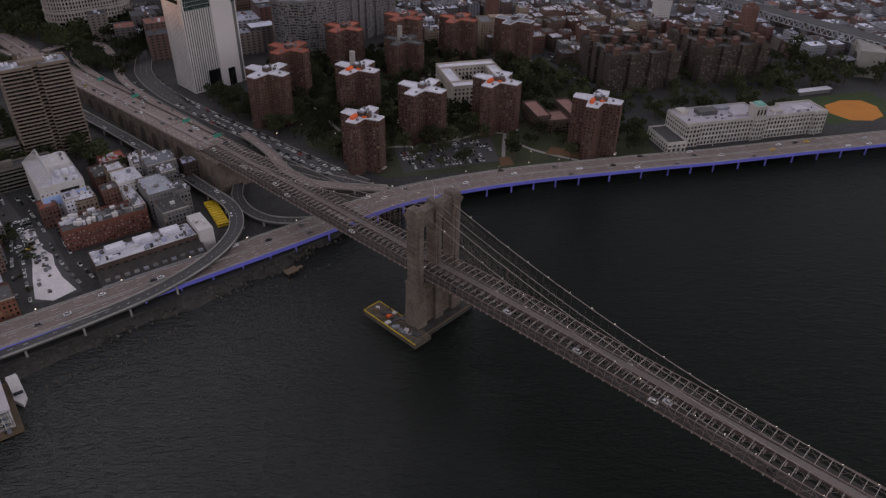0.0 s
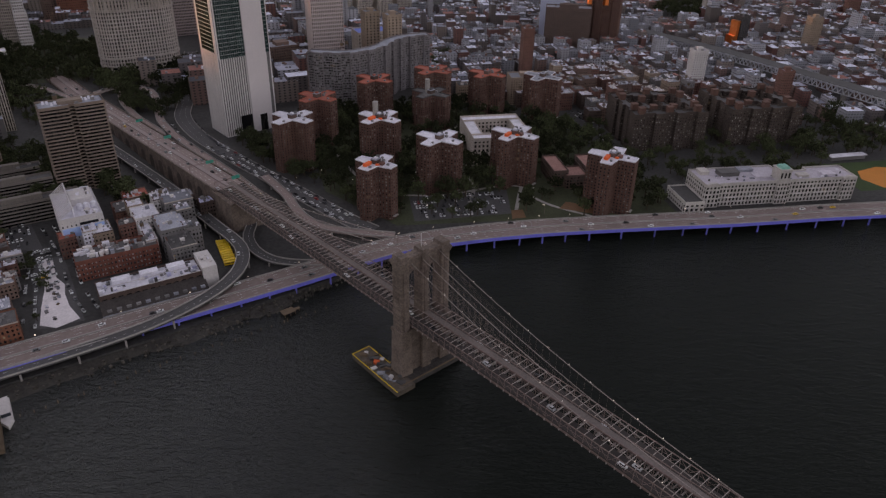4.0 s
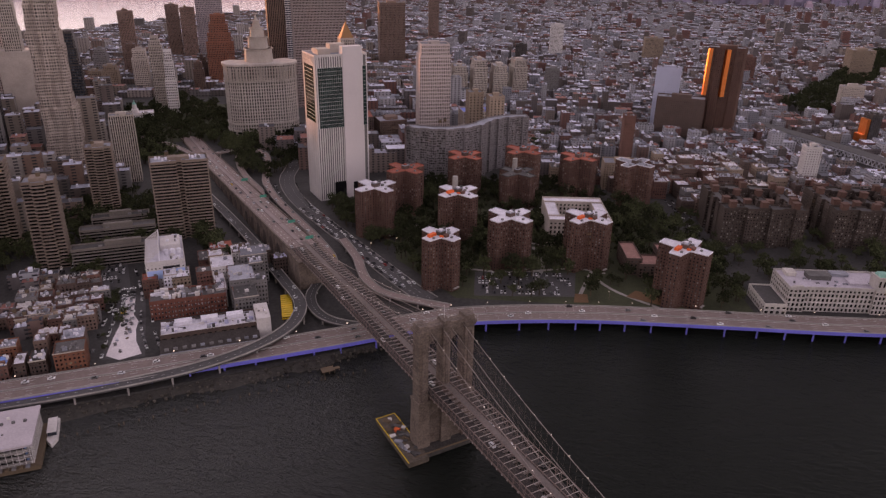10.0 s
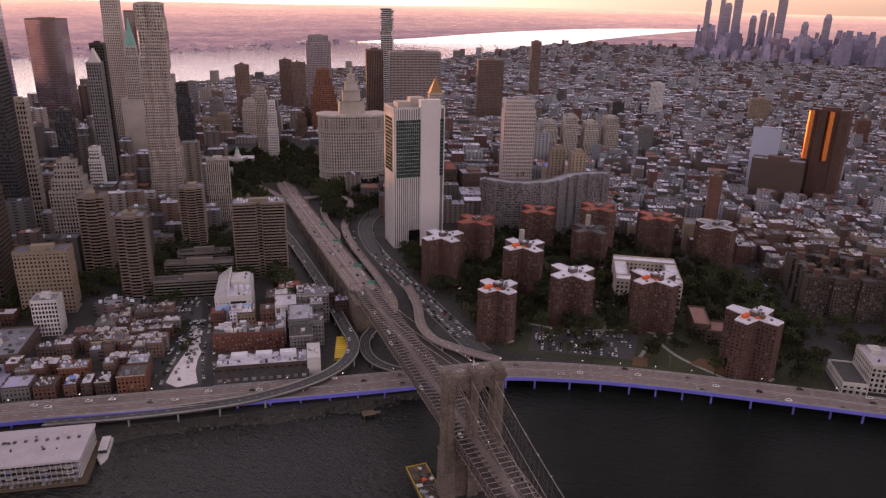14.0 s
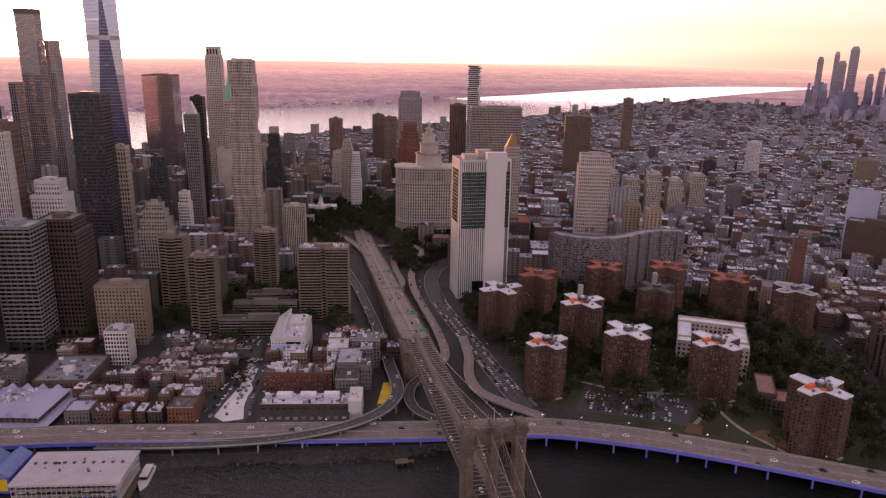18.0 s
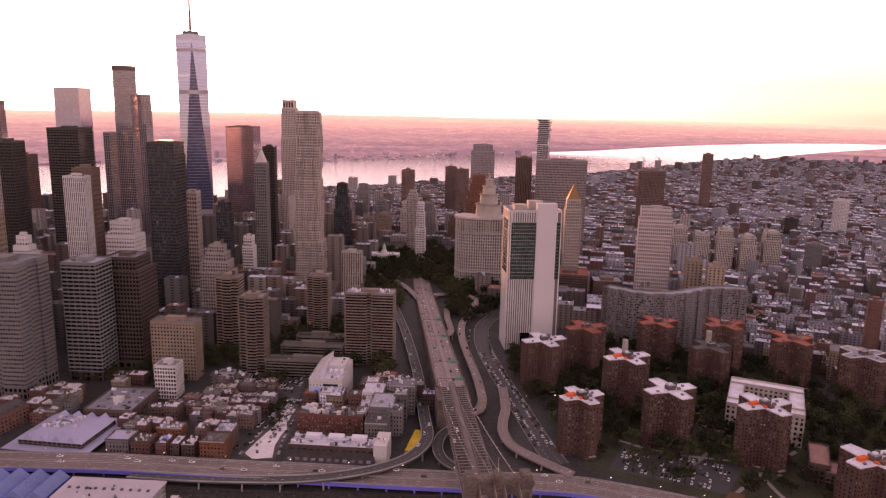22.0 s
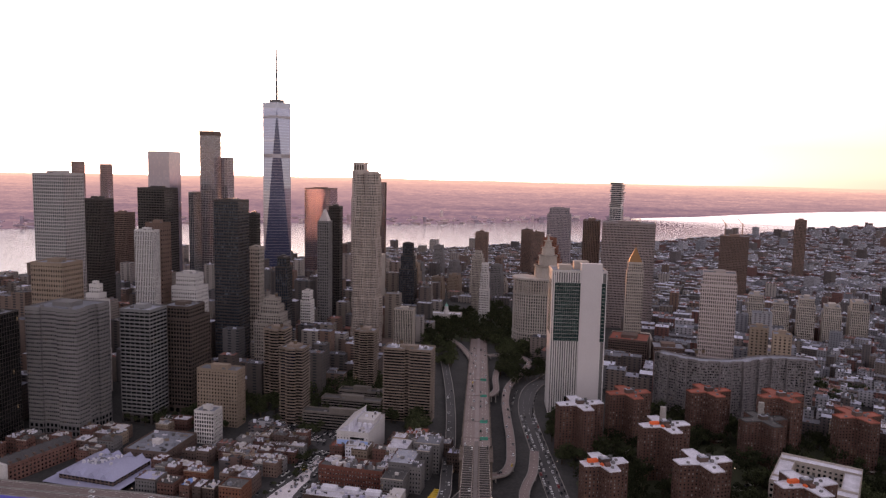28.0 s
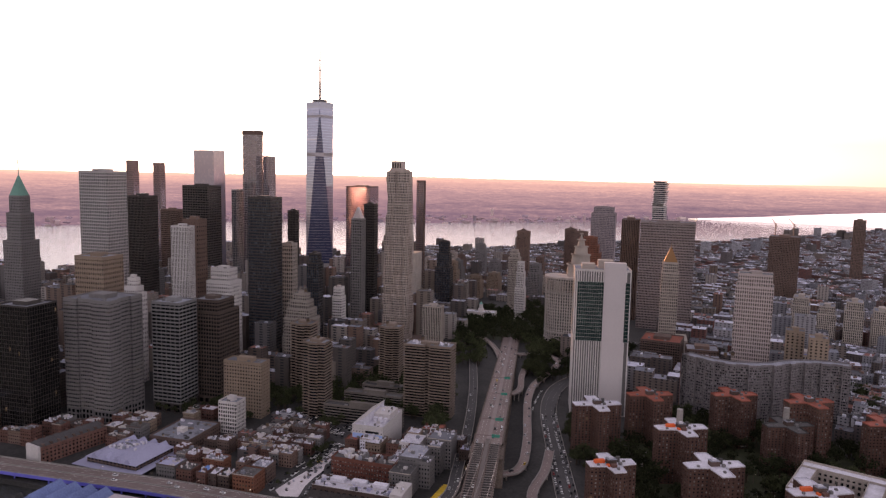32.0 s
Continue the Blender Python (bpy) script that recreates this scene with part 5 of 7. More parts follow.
# seaport blocks beside the highway
def clutter(parent, n, x0, y0, x1, y1, z, mats, high=(.8, 3), size=(1, 4)):
    """Plant, hatches, ducts and vents crowded on a flat roof."""
    for k in range(n):
        a, b = rnd.uniform(x0, x1), rnd.uniform(y0, y1)
        w, d = rnd.uniform(*size) / 2, rnd.uniform(size[0], size[1] * .7) / 2
        h = z + rnd.uniform(*high)
        kind = rnd.random()
        if kind < .16:
            part("roof_fan", Geo().cyl(a, b, z - .1, h, d, d, 10).cyl(a, b, h, h + .2, d * .7, d * .6, 10), rnd.choice(mats), parent)
        elif kind < .3:
            part("roof_duct", Geo().bar((a - w * 2, b, z + .9), (a + w * 2, b, z + .9), .8).bar((a + w * 2, b, z - .1), (a + w * 2, b, z + 1.2), .8), rnd.choice(mats), parent)
        else:
            part("roof_unit", Geo().box(a - w, b - d, z - .1, a + w, b + d, h).box(a - w * .7, b - d * .7, h, a + w * .7, b + d * .7, h + .15), rnd.choice(mats), parent)


flat = building("warehouse", "long low dark brick warehouse with cluttered white roof", -172, 50, 33, [(-36, 0), (30, 0), (30, 21), (-36, 21)], 17, 3, 5, BRICKD, WIN, 0.4, 0.4, roof=ROOFW, plant=False)
fg, fw = Geo(), Geo()
facade(fg, fw, [(-37, -11), (31, -11), (31, 0), (-37, 0)], 4, 9.5, 1, 6, .5, .45, .4)
part("front_glazing", fg, WINK, flat)
part("front_wall", fw, BRICKD, flat, "dark brick front wall")
part("front_roof", Geo().add([(-37, -11.6, 9.5), (31, -11.6, 9.5), (31, 0.2, 14.5), (-37, 0.2, 14.5), (-37, .2, 9), (31, .2, 9)], [(0, 1, 2, 3), (0, 3, 4), (1, 5, 2), (0, 4, 5, 1)]), surface("tar_roof_brown", (.045, .038, .036), var=.4, s1=.2), flat, "sloping dark tarred front roof")
for k in range(11):
    part("skylight", Geo().box(-34 + 6 * k, -9.4, 10.2, -31 + 6 * k, -7.6, 11.9), rnd.choice([ROOFG, GREY]), flat)
part("gutter", Geo().box(-37.2, -11.9, 9.3, 31.2, -11.4, 9.9), ROOFG, flat)
part("roof_rail", Geo().bar((-36, 0, 18.6), (30, 0, 18.6), .25).bar((-36, 10, 18.2), (30, 10, 18.2), .3), WHITE, flat)
clutter(flat, 46, -34, 2, 27, 19, 17, [WHITE, ROOFW, SLATE, GREY, ROOFG, ROOFD])
for k in range(3):
    part("roof_screen", Geo().box(-26 + 18 * k, 12, 17, -14 + 18 * k, 18, 20.2), rnd.choice([WHITE, SLATE, ROOFW]), flat)
part("end_block", Geo().box(30.1, -3, 4, 40, 21, 22), WHITE, flat, "white painted end block")
clutter(flat, 6, 31, 0, 38, 18, 22, [WHITE, ROOFW, GREY], size=(1, 2.4))
redrow = building("brick_warehouse", "long red brick warehouse with white roof plant", -218, 92, 32, (56, 20), 19, 4, 2.4, surface("brick_orange_red", (.19, .07, .052), var=.35, s1=.2, s2=1.2), glazing("pale_sash", (.02, .02, .024), (.5, .47, .45), cell=(1.2, 1.9), share=.6), 0.5, 0.45, roof=ROOFD, plant=False)
clutter(redrow, 48, -26, -7, 26, 8, 19, [WHITE, ROOFW, GREY, ROOFG, WHITE, BRICKR], (1, 3.6), (1.2, 5))
part("party_wall", Geo().box(-9, -10, 18.8, -8.4, 10, 21), BRICKR, redrow)
part("party_wall", Geo().box(10, -10, 18.8, 10.6, 10, 21), BRICKR, redrow)
white = building("office_building", "white and pale blue modern block with open roof frame", -266, 137, F, (30, 52), 31, 8, 3, WHITE, WIN, 0.7, 0.6, roof=ROOFW, plant=False)
part("blue_wall", Geo().box(-14.4, -26.4, 17, 14.6, -26.02, 24.4), surface("pale_blue_cladding", (0.30, 0.42, 0.68), var=0.1), white, "pale blue front cladding")
part("window_strip", Geo().box(-2, -26.5, 25.4, 11, -26.05, 27.4), WINK, white)
pg = Geo()
for k in range(17):
    pg.bar((-15, -25 + k * 3.2, 31.5), (-4, -23 + k * 3.2, 39), .45)
pg.bar((-4, -24, 39), (-4, 28, 39), .6).bar((-15, -26, 31.6), (-15, 27, 31.6), .6)
part("roof_frame", pg, WHITE, white, "white slanting roof frame")
part("frame_wall", Geo().box(-4.4, -24, 30.8, -3.6, 26, 38.6), ROOFW, white)
part("plant_room", Geo().box(-3, -2, 30.8, 13, 20, 36), WHITE, white)
for k in range(3):
    part("tank", Geo().cyl(1.5 + 5 * k, -10, 30.8, 35, 2.2, 2.2, 14).cyl(1.5 + 5 * k, -10, 35, 35.6, 2.2, 1.2, 14), ROOFW, white, "white round roof tank")
clutter(white, 12, 0, -24, 13, -14, 31, [WHITE, ROOFW, GREY], size=(1, 2.6))
clutter(white, 8, -2, 0, 12, 18, 36, [WHITE, ROOFW, GREY], size=(1, 3))
# long brick arcade building and low market block
arcade = building("market_building", "long brown brick arcade building with dark pitched roof", -424, -94, 20, (20, 62), 18, 4, 3.4, BRICKR, WIN, .5, .45, roof=ROOFD, plant=False)
part("pitched_roof", Geo().prism(rect(20.4, 62.4), 18.4, 23, shrink=rect(5, 58), bottom=True), surface("slate_roof_dark", (.075, .07, .072), var=.35), arcade, "dark slate pitched roof")
for k in range(9):
    part("dormer", Geo().box(6, -28 + 7 * k - .9, 19, 9, -28 + 7 * k + .9, 21.4), BRICKD, arcade)
    part("chimney", Geo().box(-2, -29 + 7 * k, 22, -1, -28 + 7 * k, 25), BRICKR, arcade)
part("end_wall", Geo().box(-9, -33.5, 4, 9, -31.2, 20), WHITE, arcade, "white rendered end wall")
market = building("market_building", "low broad grey-roofed brick market block", -384, -2, F, (42, 50), 15, 3, 3.4, BRICKD, WIN, .5, .45, roof=ROOFG, plant=False)
clutter(market, 30, -18, -22, 18, 22, 15, [ROOFG, GREY, ROOFD, ROOFW, TAN], (.6, 2.4), (1, 5))
part("roof_house", Geo().box(-4, -8, 14.9, 3, -1, 19), WHITE, market, "white roof house")
for x, y, r_ in ((-424, -94, 30), (-384, -2, 30), (-366, -57, 34), (-168, 48, 34), (-190, 66, 30), (-218, 92, 28), (-266, 137, 26)):
    OCC.append((x, y, r_))
for x, y, w, d, t, m_, rf, lb in ((-215, 140, 18, 22, 25, WHITE, ROOFW, "white painted loft building with white roof"), (-188, 122, 20, 30, 27, GREY, ROOFG, "grey stone loft building"),
                                  (-240, 118, 14, 20, 22, TAN, ROOFW, "tan loft building with white roof"), (-238, 165, 26, 22, 18, BRICKR, ROOFD, "low red brick building with dark roof"),
                                  (-206, 119, 8, 38, 20, WHITE, ROOFW, "narrow loft building with white roof"), (-262, 108, 12, 14, 20, BRICKR, ROOFR, "red painted brick building"),
                                  (-224, 126, 12, 11, 23, BRICKR, ROOFD, "red brick loft building with dark cluttered roof"), (-228, 152, 12, 12, 26, TAN, ROOFW, "cream loft building with white roof terraces"),
                                  (-213, 164, 11, 15, 27, WHITE, ROOFW, "white painted loft building with white roof"), (-186, 143, 11, 13, 29, GREY, ROOFG, "light grey stone loft building"),
                                  (-172, 120, 12, 15, 26, GREY, ROOFD, "dark grey loft building"), (-178, 172, 12, 12, 21, BRICKD, SLATE, "brick house with pale blue roof"),
                                  (-198, 178, 15, 13, 23, BRICKD, ROOFG, "brown brick loft building with grey roof"), (-220, 184, 16, 14, 20, BRICKD, ROOFD, "low dark brick building with black roof"),
                                  (-244, 188, 20, 16, 17, BRICKR, ROOFR, "low brick building with red-brown roof"), (-246, 112, 10, 12, 24, ROOFW, ROOFW, "narrow white loft building"),
                                  (-196, 158, 22, 20, 30, GREY, ROOFG, "grey stone corner loft building"), (-172, 98, 18, 22, 24, GREY, ROOFD, "dark grey corner building")):
    shophouse(x, y, F, w, d, t, m_, rf, r4, lb)
    OCC.append((x, y, 14))
for x, y, rr_ in ((-384, 44, 14), (-226, 40, 0)):
    OCC.append((x, y, rr_))
for x, y, w, d, t, m_, rf, lb in ((-318, -38, 18, 17, 15, GREY, SLATE, "grey granite corner house with slate-blue roof"), (-300, -30, 14, 15, 15, BRICKR, ROOFD, "red brick row house with dark roof"),
                                  (-286, -21, 8, 15, 15, BRICKR, surface("bright_blue_roof", (.16, .30, .62), var=.15), "brick row house with bright blue roof"), (-277, -15, 7, 15, 15, BRICKD, ROOFW, "narrow brick house with white roof"),
                                  (-267, -10, 10, 15, 16, BRICKD, ROOFD, "dark brick row house with dark roof"), (-250, 0, 19, 17, 20, surface("orange_brick", (.185, .074, .046), var=.3), ROOFD, "orange brick corner building with arched gable"),
                                  (-262, 18, 15, 16, 18, BRICKD, ROOFG, "dark brick house behind the corner building"), (-300, -6, 20, 12, 17, surface("orange_brick", (.185, .074, .046), var=.3), ROOFG, "orange-red brick loft building")):
    shophouse(x, y, F, w, d, t, m_, rf, r4, lb)
    OCC.append((x, y, max(w, d) * .62))
SEA = [(-300, -38), (-238, 2), (-288, 88), (-346, 60), (-408, 98), (-470, 55), (-402, -8), (-330, -28)]
SEA3 = [(-372, 40), (-384, 84), (-370, 104), (-312, 110), (-281, 80), (-262, 40), (-300, 20)]
SEA2 = [(-560, -190), (-400, -88), (-398, -22), (-440, -10), (-560, -95)]
small = building("office_building", "small white gridded office building", -384, 44, F, (20, 17), 35, 8, 2.6, WHITE, WINK, 0.35, 0.35)
# market hall with a lavender hipped roof
hall = thing("market_hall", pose(-366, -57, 0, rz=30), "low market hall with a lavender hipped metal roof", "market hall")
part("wall", Geo().prism(rect(52, 44), 4, 13.4), BRICKD, hall)
hg, hw = Geo(), Geo()
facade(hg, hw, rect(53, 45), 4, 13.2, 3, 4, .3, .3, .3)
part("glazing", hg, WINK, hall)
part("pilaster", hw, BRICKD, hall)
part("awning", Geo().prism(rect(70, 62), 8, 8.5, bottom=True), SLATE, hall, "wide lavender awning roof")
part("roof", Geo().prism(rect(56, 48), 13.2, 18.4, shrink=rect(28, 22), bottom=True), SLATE, hall, "hipped lavender metal roof")
for k in range(4):
    for sy in (-1, 1):
        part("gable", Geo().prism(rect(7, 9, -18 + 12 * k, sy * 18.5), 13.8, 17.6, shrink=rect(.4, 9, -18 + 12 * k, sy * 18.5)), SLATE, hall)
clutter(hall, 44, -13, -10, 13, 10, 18.4, [ROOFW, WHITE, GREY, ROOFG, ROOFW], (.6, 2.4), (.8, 3))
# pier building over the river
pier = thing("pier_shed", pose(-230, -76, 0, rz=F), "pier pavilion with a pale roof and open decks", "pier building")
part("pier_deck", Geo().prism(rect(70, 40, -18, -6), .5, 3.2), TIMBER, pier)
for k in range(3):
    part("gallery", Geo().box(-50, -24, 4 + 4 * k, 14, 12, 4.3 + 4 * k), CONC, pier)
    part("shop_front", Geo().box(-47, -21.3, 4.5 + 4 * k, 10, -21.02, 7.2 + 4 * k), WINK, pier)
    part("gallery_rail", Geo().box(-50, -24.1, 5.2 + 4 * k, 14, -23.95, 5.4 + 4 * k).box(13.95, -24, 5.2 + 4 * k, 14.1, 12, 5.4 + 4 * k), WHITE, pier)
    for i in range(9):
        part("awning", Geo().box(-46 + 6.4 * i, -23.6, 6.9 + 4 * k, -42 + 6.4 * i, -21.2, 7.2 + 4 * k), rnd.choice([WHITE, BLUEP, ROOFD, WHITE, GREY]), pier)
    rl = Geo()
    for i in range(22):
        rl.bar((-50 + i * 3, -24, 4 + 4 * k), (-50 + i * 3, -24, 8 + 4 * k), .2)
        rl.bar((14, -24 + i * 1.7, 4 + 4 * k), (14, -24 + i * 1.7, 8 + 4 * k), .2)
    part("gallery_post", rl, WHITE, pier, kind="stuff")
part("wall", Geo().box(-48, -21, 3, 11, 10, 16), surface("pale_blue_shed", (0.10, 0.17, 0.32), var=.25), pier)
part("roof", Geo().prism(rect(66, 38, -18, -6), 16, 17.4), surface("lilac_deck", (0.44, 0.39, 0.42), var=.15, s1=.1), pier, "flat lilac-grey roof")
un = Geo()
for k in range(10):
    un.box(-46 + 6 * k, -2, 17.3, -44.4 + 6 * k, -.4, 18.4)
part("skylight", un, ROOFD, pier)
clutter(pier, 9, -46, -14, 8, 8, 17.4, [ROOFD, GREY, WHITE], (.4, 1.6), (.8, 2))
for k in range(18):
    part("deck_table", Geo().box(-48 + 3.4 * k, -26.6, 3.2, -46 + 3.4 * k, -24.4, 4.4), rnd.choice([TIMBER, GREY, ROOFG]), pier)
boat = thing("moored_boat", pose(-217, -60, 0, rz=-54), "white moored passenger boat beside the pier", "boat")
part("hull", Geo().prism([(-12, -3), (8, -3), (14, 0), (8, 3), (-12, 3)], -.3, 2.4), WHITE, boat)
part("cabin", Geo().prism(rect(14, 4.6, -2, 0), 2.4, 5), WINB, boat)
part("cabin_roof", Geo().prism(rect(15, 5.2, -2, 0), 5, 5.4), WHITE, boat)
bl = thing("pier_shed", pose(-300, -116, 0, rz=F), "blue metal pier shed with gables", "pier building")
part("wall", Geo().box(-36, -16, 2, 22, 14, 13), BLUEP, bl)
bg = Geo()
for k in range(4):
    bg.prism(rect(14, 30, -28 + 14.6 * k, -1), 13, 18, shrink=rect(.5, 30, -28 + 14.6 * k, -1))
part("roof", bg, surface("slate_blue_roof", (0.16, 0.22, 0.42)), bl)
part("gable_panel", Geo().box(15, -16.4, 4, 21, -16, 12), YELLOW, bl)

# white stone school, courtyard school, brick estate
SCHST = surface("school_stone", (0.43, 0.395, 0.37), var=.25, s1=.15)
SCHR = surface("lilac_roof", (0.46, 0.42, 0.47), var=.2, s1=.2)
sch = building("school_building", "long grey stone school with a central stair tower", 312, 245, 11, [(-72, -15), (-58, -15), (-58, -13.6), (-4, -13.6), (-4, -15.6), (8, -15.6), (8, -13.6), (60, -13.6), (60, -15.4), (73, -15.4), (73, 12), (36, 12), (36, 6), (8, 6), (8, 20), (-72, 20)], 25, 5, 3.4, SCHST, WIN, 0.42, 0.36, roof=SCHR, plant=False)
twr = part("stair_tower", Geo().prism(rect(11, 12, 2, -8), 24, 35).prism(rect(12, 13, 2, -8), 35, 36), SCHST, sch, "square stone stair tower")
part("tower_cap", Geo().prism(rect(8.4, 9, 2, -8), 36, 38, shrink=rect(6.5, 7, 2, -8)), COPPER, twr, "green copper cap")
for a in (-1.5, 2, 5.5):
    part("tower_window", Geo().box(a - .7, -14.2, 28, a + .7, -13.9, 33), WINK, twr)
for a, b, c, d, h, m_ in ((-50, 2, -32, 12, 28.5, ROOFD), (-66, 8, -58, 17, 28, SCHST), (-20, -6, -6, 4, 26.6, SCHR), (-28, 10, -14, 17, 27, ROOFG), (20, -8, 30, -2, 27, SCHST), (44, -8, 56, 0, 26.6, SCHR)):
    part("penthouse", Geo().box(a, b, 24.8, c, d, h).box(a - .3, b - .3, h, c + .3, d + .3, h + .4), m_, sch)
clutter(sch, 26, -68, -11, 70, 5, 25, [ROOFG, ROOFD, SCHR, GREY, ROOFW], (.5, 1.8), (.8, 3))
for a in (-46, -26, 20, 40):
    part("awning", Geo().box(a - 6, -14.6, 12.2, a + 6, -13.5, 12.8), WHITE, sch, "white awning strip")
for sx in (-65, 66.5):
    part("corner_gable", Geo().prism(rect(13, 3, sx, -14.4), 25, 27.4, shrink=rect(7, 2.4, sx, -14.4)), SCHST, sch)
building("annex", "low grey annex with dark flat roof", 231, 225, 11, (18, 36), 13, 2, 4, SCHST, WIN, roof=ROOFD, plant=False)
shed = thing("park_shed", pose(428, 342, 0, rz=14), "long low park shed with white flat roof", "shed")
part("wall", Geo().box(-20, -3, 4, 20, 3, 8), GREY, shed)
part("roof", Geo().box(-21, -4, 8, 21, 4, 8.6), ROOFW, shed)
cs = thing("school_building", pose(66, 335, 0, rz=12), "pale courtyard school with white roof rim", "school")
for nm, x0, y0, x1, y1 in (("south", -30, -33, 30, -20), ("north", -30, 20, 30, 33), ("west", -30, -20, -18, 20), ("east", 18, -20, 30, 20)):
    pl = [(x0, y0), (x1, y0), (x1, y1), (x0, y1)]
    g, w, r_ = Geo(), Geo(), Geo()
    facade(g, w, pl, 4, 31, 6, 4, .5, .4, .4)
    roof_top(r_, pl, 31, w, 1.6)
    part("glazing", g, WIN, cs, kind="stuff")
    part("wing_wall", w, PALE, cs, kind="stuff")
    part("wing_roof", r_, ROOFW, cs)
part("courtyard", Geo().box(-18, -20, 4, 18, 20, 12), BRICKD, cs)
for x, y, w, d, t in ((120, 272, 14, 38, 19), (152, 277, 14, 38, 19), (136, 262, 20, 22, 16)):
    building("school_building", "low red-brown school wing with rose flat roof", x, y, 12, (w, d), t, 4, 3.4, BRICKD, WIN, 0.4, 0.4, roof=surface("rose_roof", (.27, .14, .12), var=.3, s1=.2), plant=False, group="red school wings")
ESTATE = surface("sooty_estate_brick", (.068, .05, .043), var=.4, own=.25)
ESTWIN = glazing("estate_window", (.012, .013, .016), (.34, .33, .31), cell=(2.6, 3.0), share=.45, lit=.02)


def comb(w, d, n, deep=3.5):
    """A slab outline whose long sides step in and out n times."""
    lo, step = [], w / (2 * n + 1)
    for i in range(2 * n + 1):
        y = -d / 2 + (deep if i % 2 else 0)
        lo += [(-w / 2 + i * step, y), (-w / 2 + (i + 1) * step, y)]
    return lo + [(-x, -y) for x, y in lo]


for x0, y0 in ((241, 376), (347, 400)):
    a = radians(11)
    for i, (dx, dy, w, d, t, k) in enumerate(((0, -18, 80, 15, 43, 3), (-33, 12, 44, 15, 43, 2), (33, 12, 44, 15, 43, 2), (0, 42, 80, 15, 43, 3), (-11, 12, 40, 13, 40, 2), (11, 12, 40, 13, 40, 2))):
        rt = 11 if i in (0, 3) else 101
        b = building("apartment_building", "dark brown brick estate block with roof towers", x0 + dx * math.cos(a) - dy * math.sin(a), y0 + dx * math.sin(a) + dy * math.cos(a), rt, comb(w, d, k), t, 13, 2.6, ESTATE, ESTWIN, .55, .5, roof=ROOFD, plant=False, group="brick estate blocks")
        for q in (-1, 0, 1) if w > 60 else (-1, 1):
            part("roof_tower", Geo().box(q * w * .38 - 3, -3, t - .1, q * w * .38 + 3, 3, t + 6).prism(rect(7, 7, q * w * .38, 0), t + 6, t + 6.6), BRICK, b, "brick roof tower")
            part("roof_tank", Geo().cyl(q * w * .38 + 5, 0, t, t + 3, 1.4), ROOFD, b)
    OCC.append((x0, y0 + 10, 62))
for o in scene.objects:
    if o.parent is None and o.type == "EMPTY" and o.name.split(".")[0] in ("school_building", "annex", "market_hall", "warehouse", "brick_warehouse", "office_building"):
        OCC.append((o.matrix_world.translation.x, o.matrix_world.translation.y, 34))

# ---- open ground: plaza, parking, lawns, playing field, squares ----
def patch(name, label, pts, mat, z=4.05):
    ob = part(name, Geo().prism(pts, z - .5, z), mat, None, label)
    return tagged(ob, kind="structure")


patch("plaza", "dark paved plaza round a pale wedge of works sheeting", [(-212, 24), (-238, 12), (-268, 64), (-286, 100), (-266, 104), (-244, 72)], ROADD, 4.08)
patch("plaza_2", "pale irregular wedge of paving and sheeting", [(-216, 26), (-226, 15), (-238, 17), (-248, 38), (-255, 55), (-266, 78), (-279, 96), (-276, 100), (-271, 98), (-256, 74), (-246, 66), (-240, 54), (-230, 40)], PLAZA, 4.16)
for k in range(26):
    u = rnd.random()
    x, y = -228 - 44 * u + rnd.uniform(-7, 7) * (1 - u), 22 + 72 * u + rnd.uniform(-5, 5) * (1 - u)
    bx = thing("site_crate", pose(x, y, 4.16, rz=rnd.uniform(0, 90)), "small works crate or pallet on the pale plaza", "crate", "works crates")
    part("body", Geo().box(-1, -.7, 0, 1, .7, rnd.uniform(.5, 1.8)), rnd.choice([ROOFD, TIMBER, GREY, ROOFD, ROOFG]), bx)
    part("lid", Geo().box(-1.05, -.75, rnd.uniform(1.8, 1.9), 1.05, .75, 1.95), rnd.choice([ROOFW, GREY]), bx)
patch("parking_lot", "asphalt parking lot with parked cars", [(-396, 118), (-370, 108), (-306, 112), (-282, 108), (-343, 186), (-388, 156)], ROADD)
patch("parking_lot_2", "asphalt parking lot by the housing towers", [(-14, 222), (-6, 176), (76, 196), (74, 244)], ROADD, 4.08)
patch("lawn_1", "dark lawn between housing towers", [(-150, 420), (-90, 230), (-20, 168), (220, 205), (200, 300), (120, 430), (0, 480)], LAWN, 4.03)
patch("lawn_2", "park lawn with dense trees", [(-700, 640), (-560, 500), (-440, 560), (-520, 760), (-640, 780)], LAWN, 4.03)
patch("playing_field", "clay and grass ball field", [(405, 262), (500, 282), (490, 345), (395, 325)], surface("field_grass", (0.03, 0.05, 0.015), var=.3), 4.06)
patch("infield", "orange clay infield", [(424, 309), (419, 290), (431, 272), (452, 270), (470, 281), (477, 305), (470, 321), (448, 322)], CLAY, 4.12)
RUB = surface("rubble_shore", (0.05, 0.045, 0.04), var=.6, s1=.25, bump=.8)
rs = random.Random(4)
edge = [(-330, -122), (-262, -72), (-190, -20), (-134, 20), (-97, 48), (-73, 74), (-57, 92)]
line = smooth([(x, y, 0) for x, y in edge], 9)
sdv = side_of(line)
secs = []
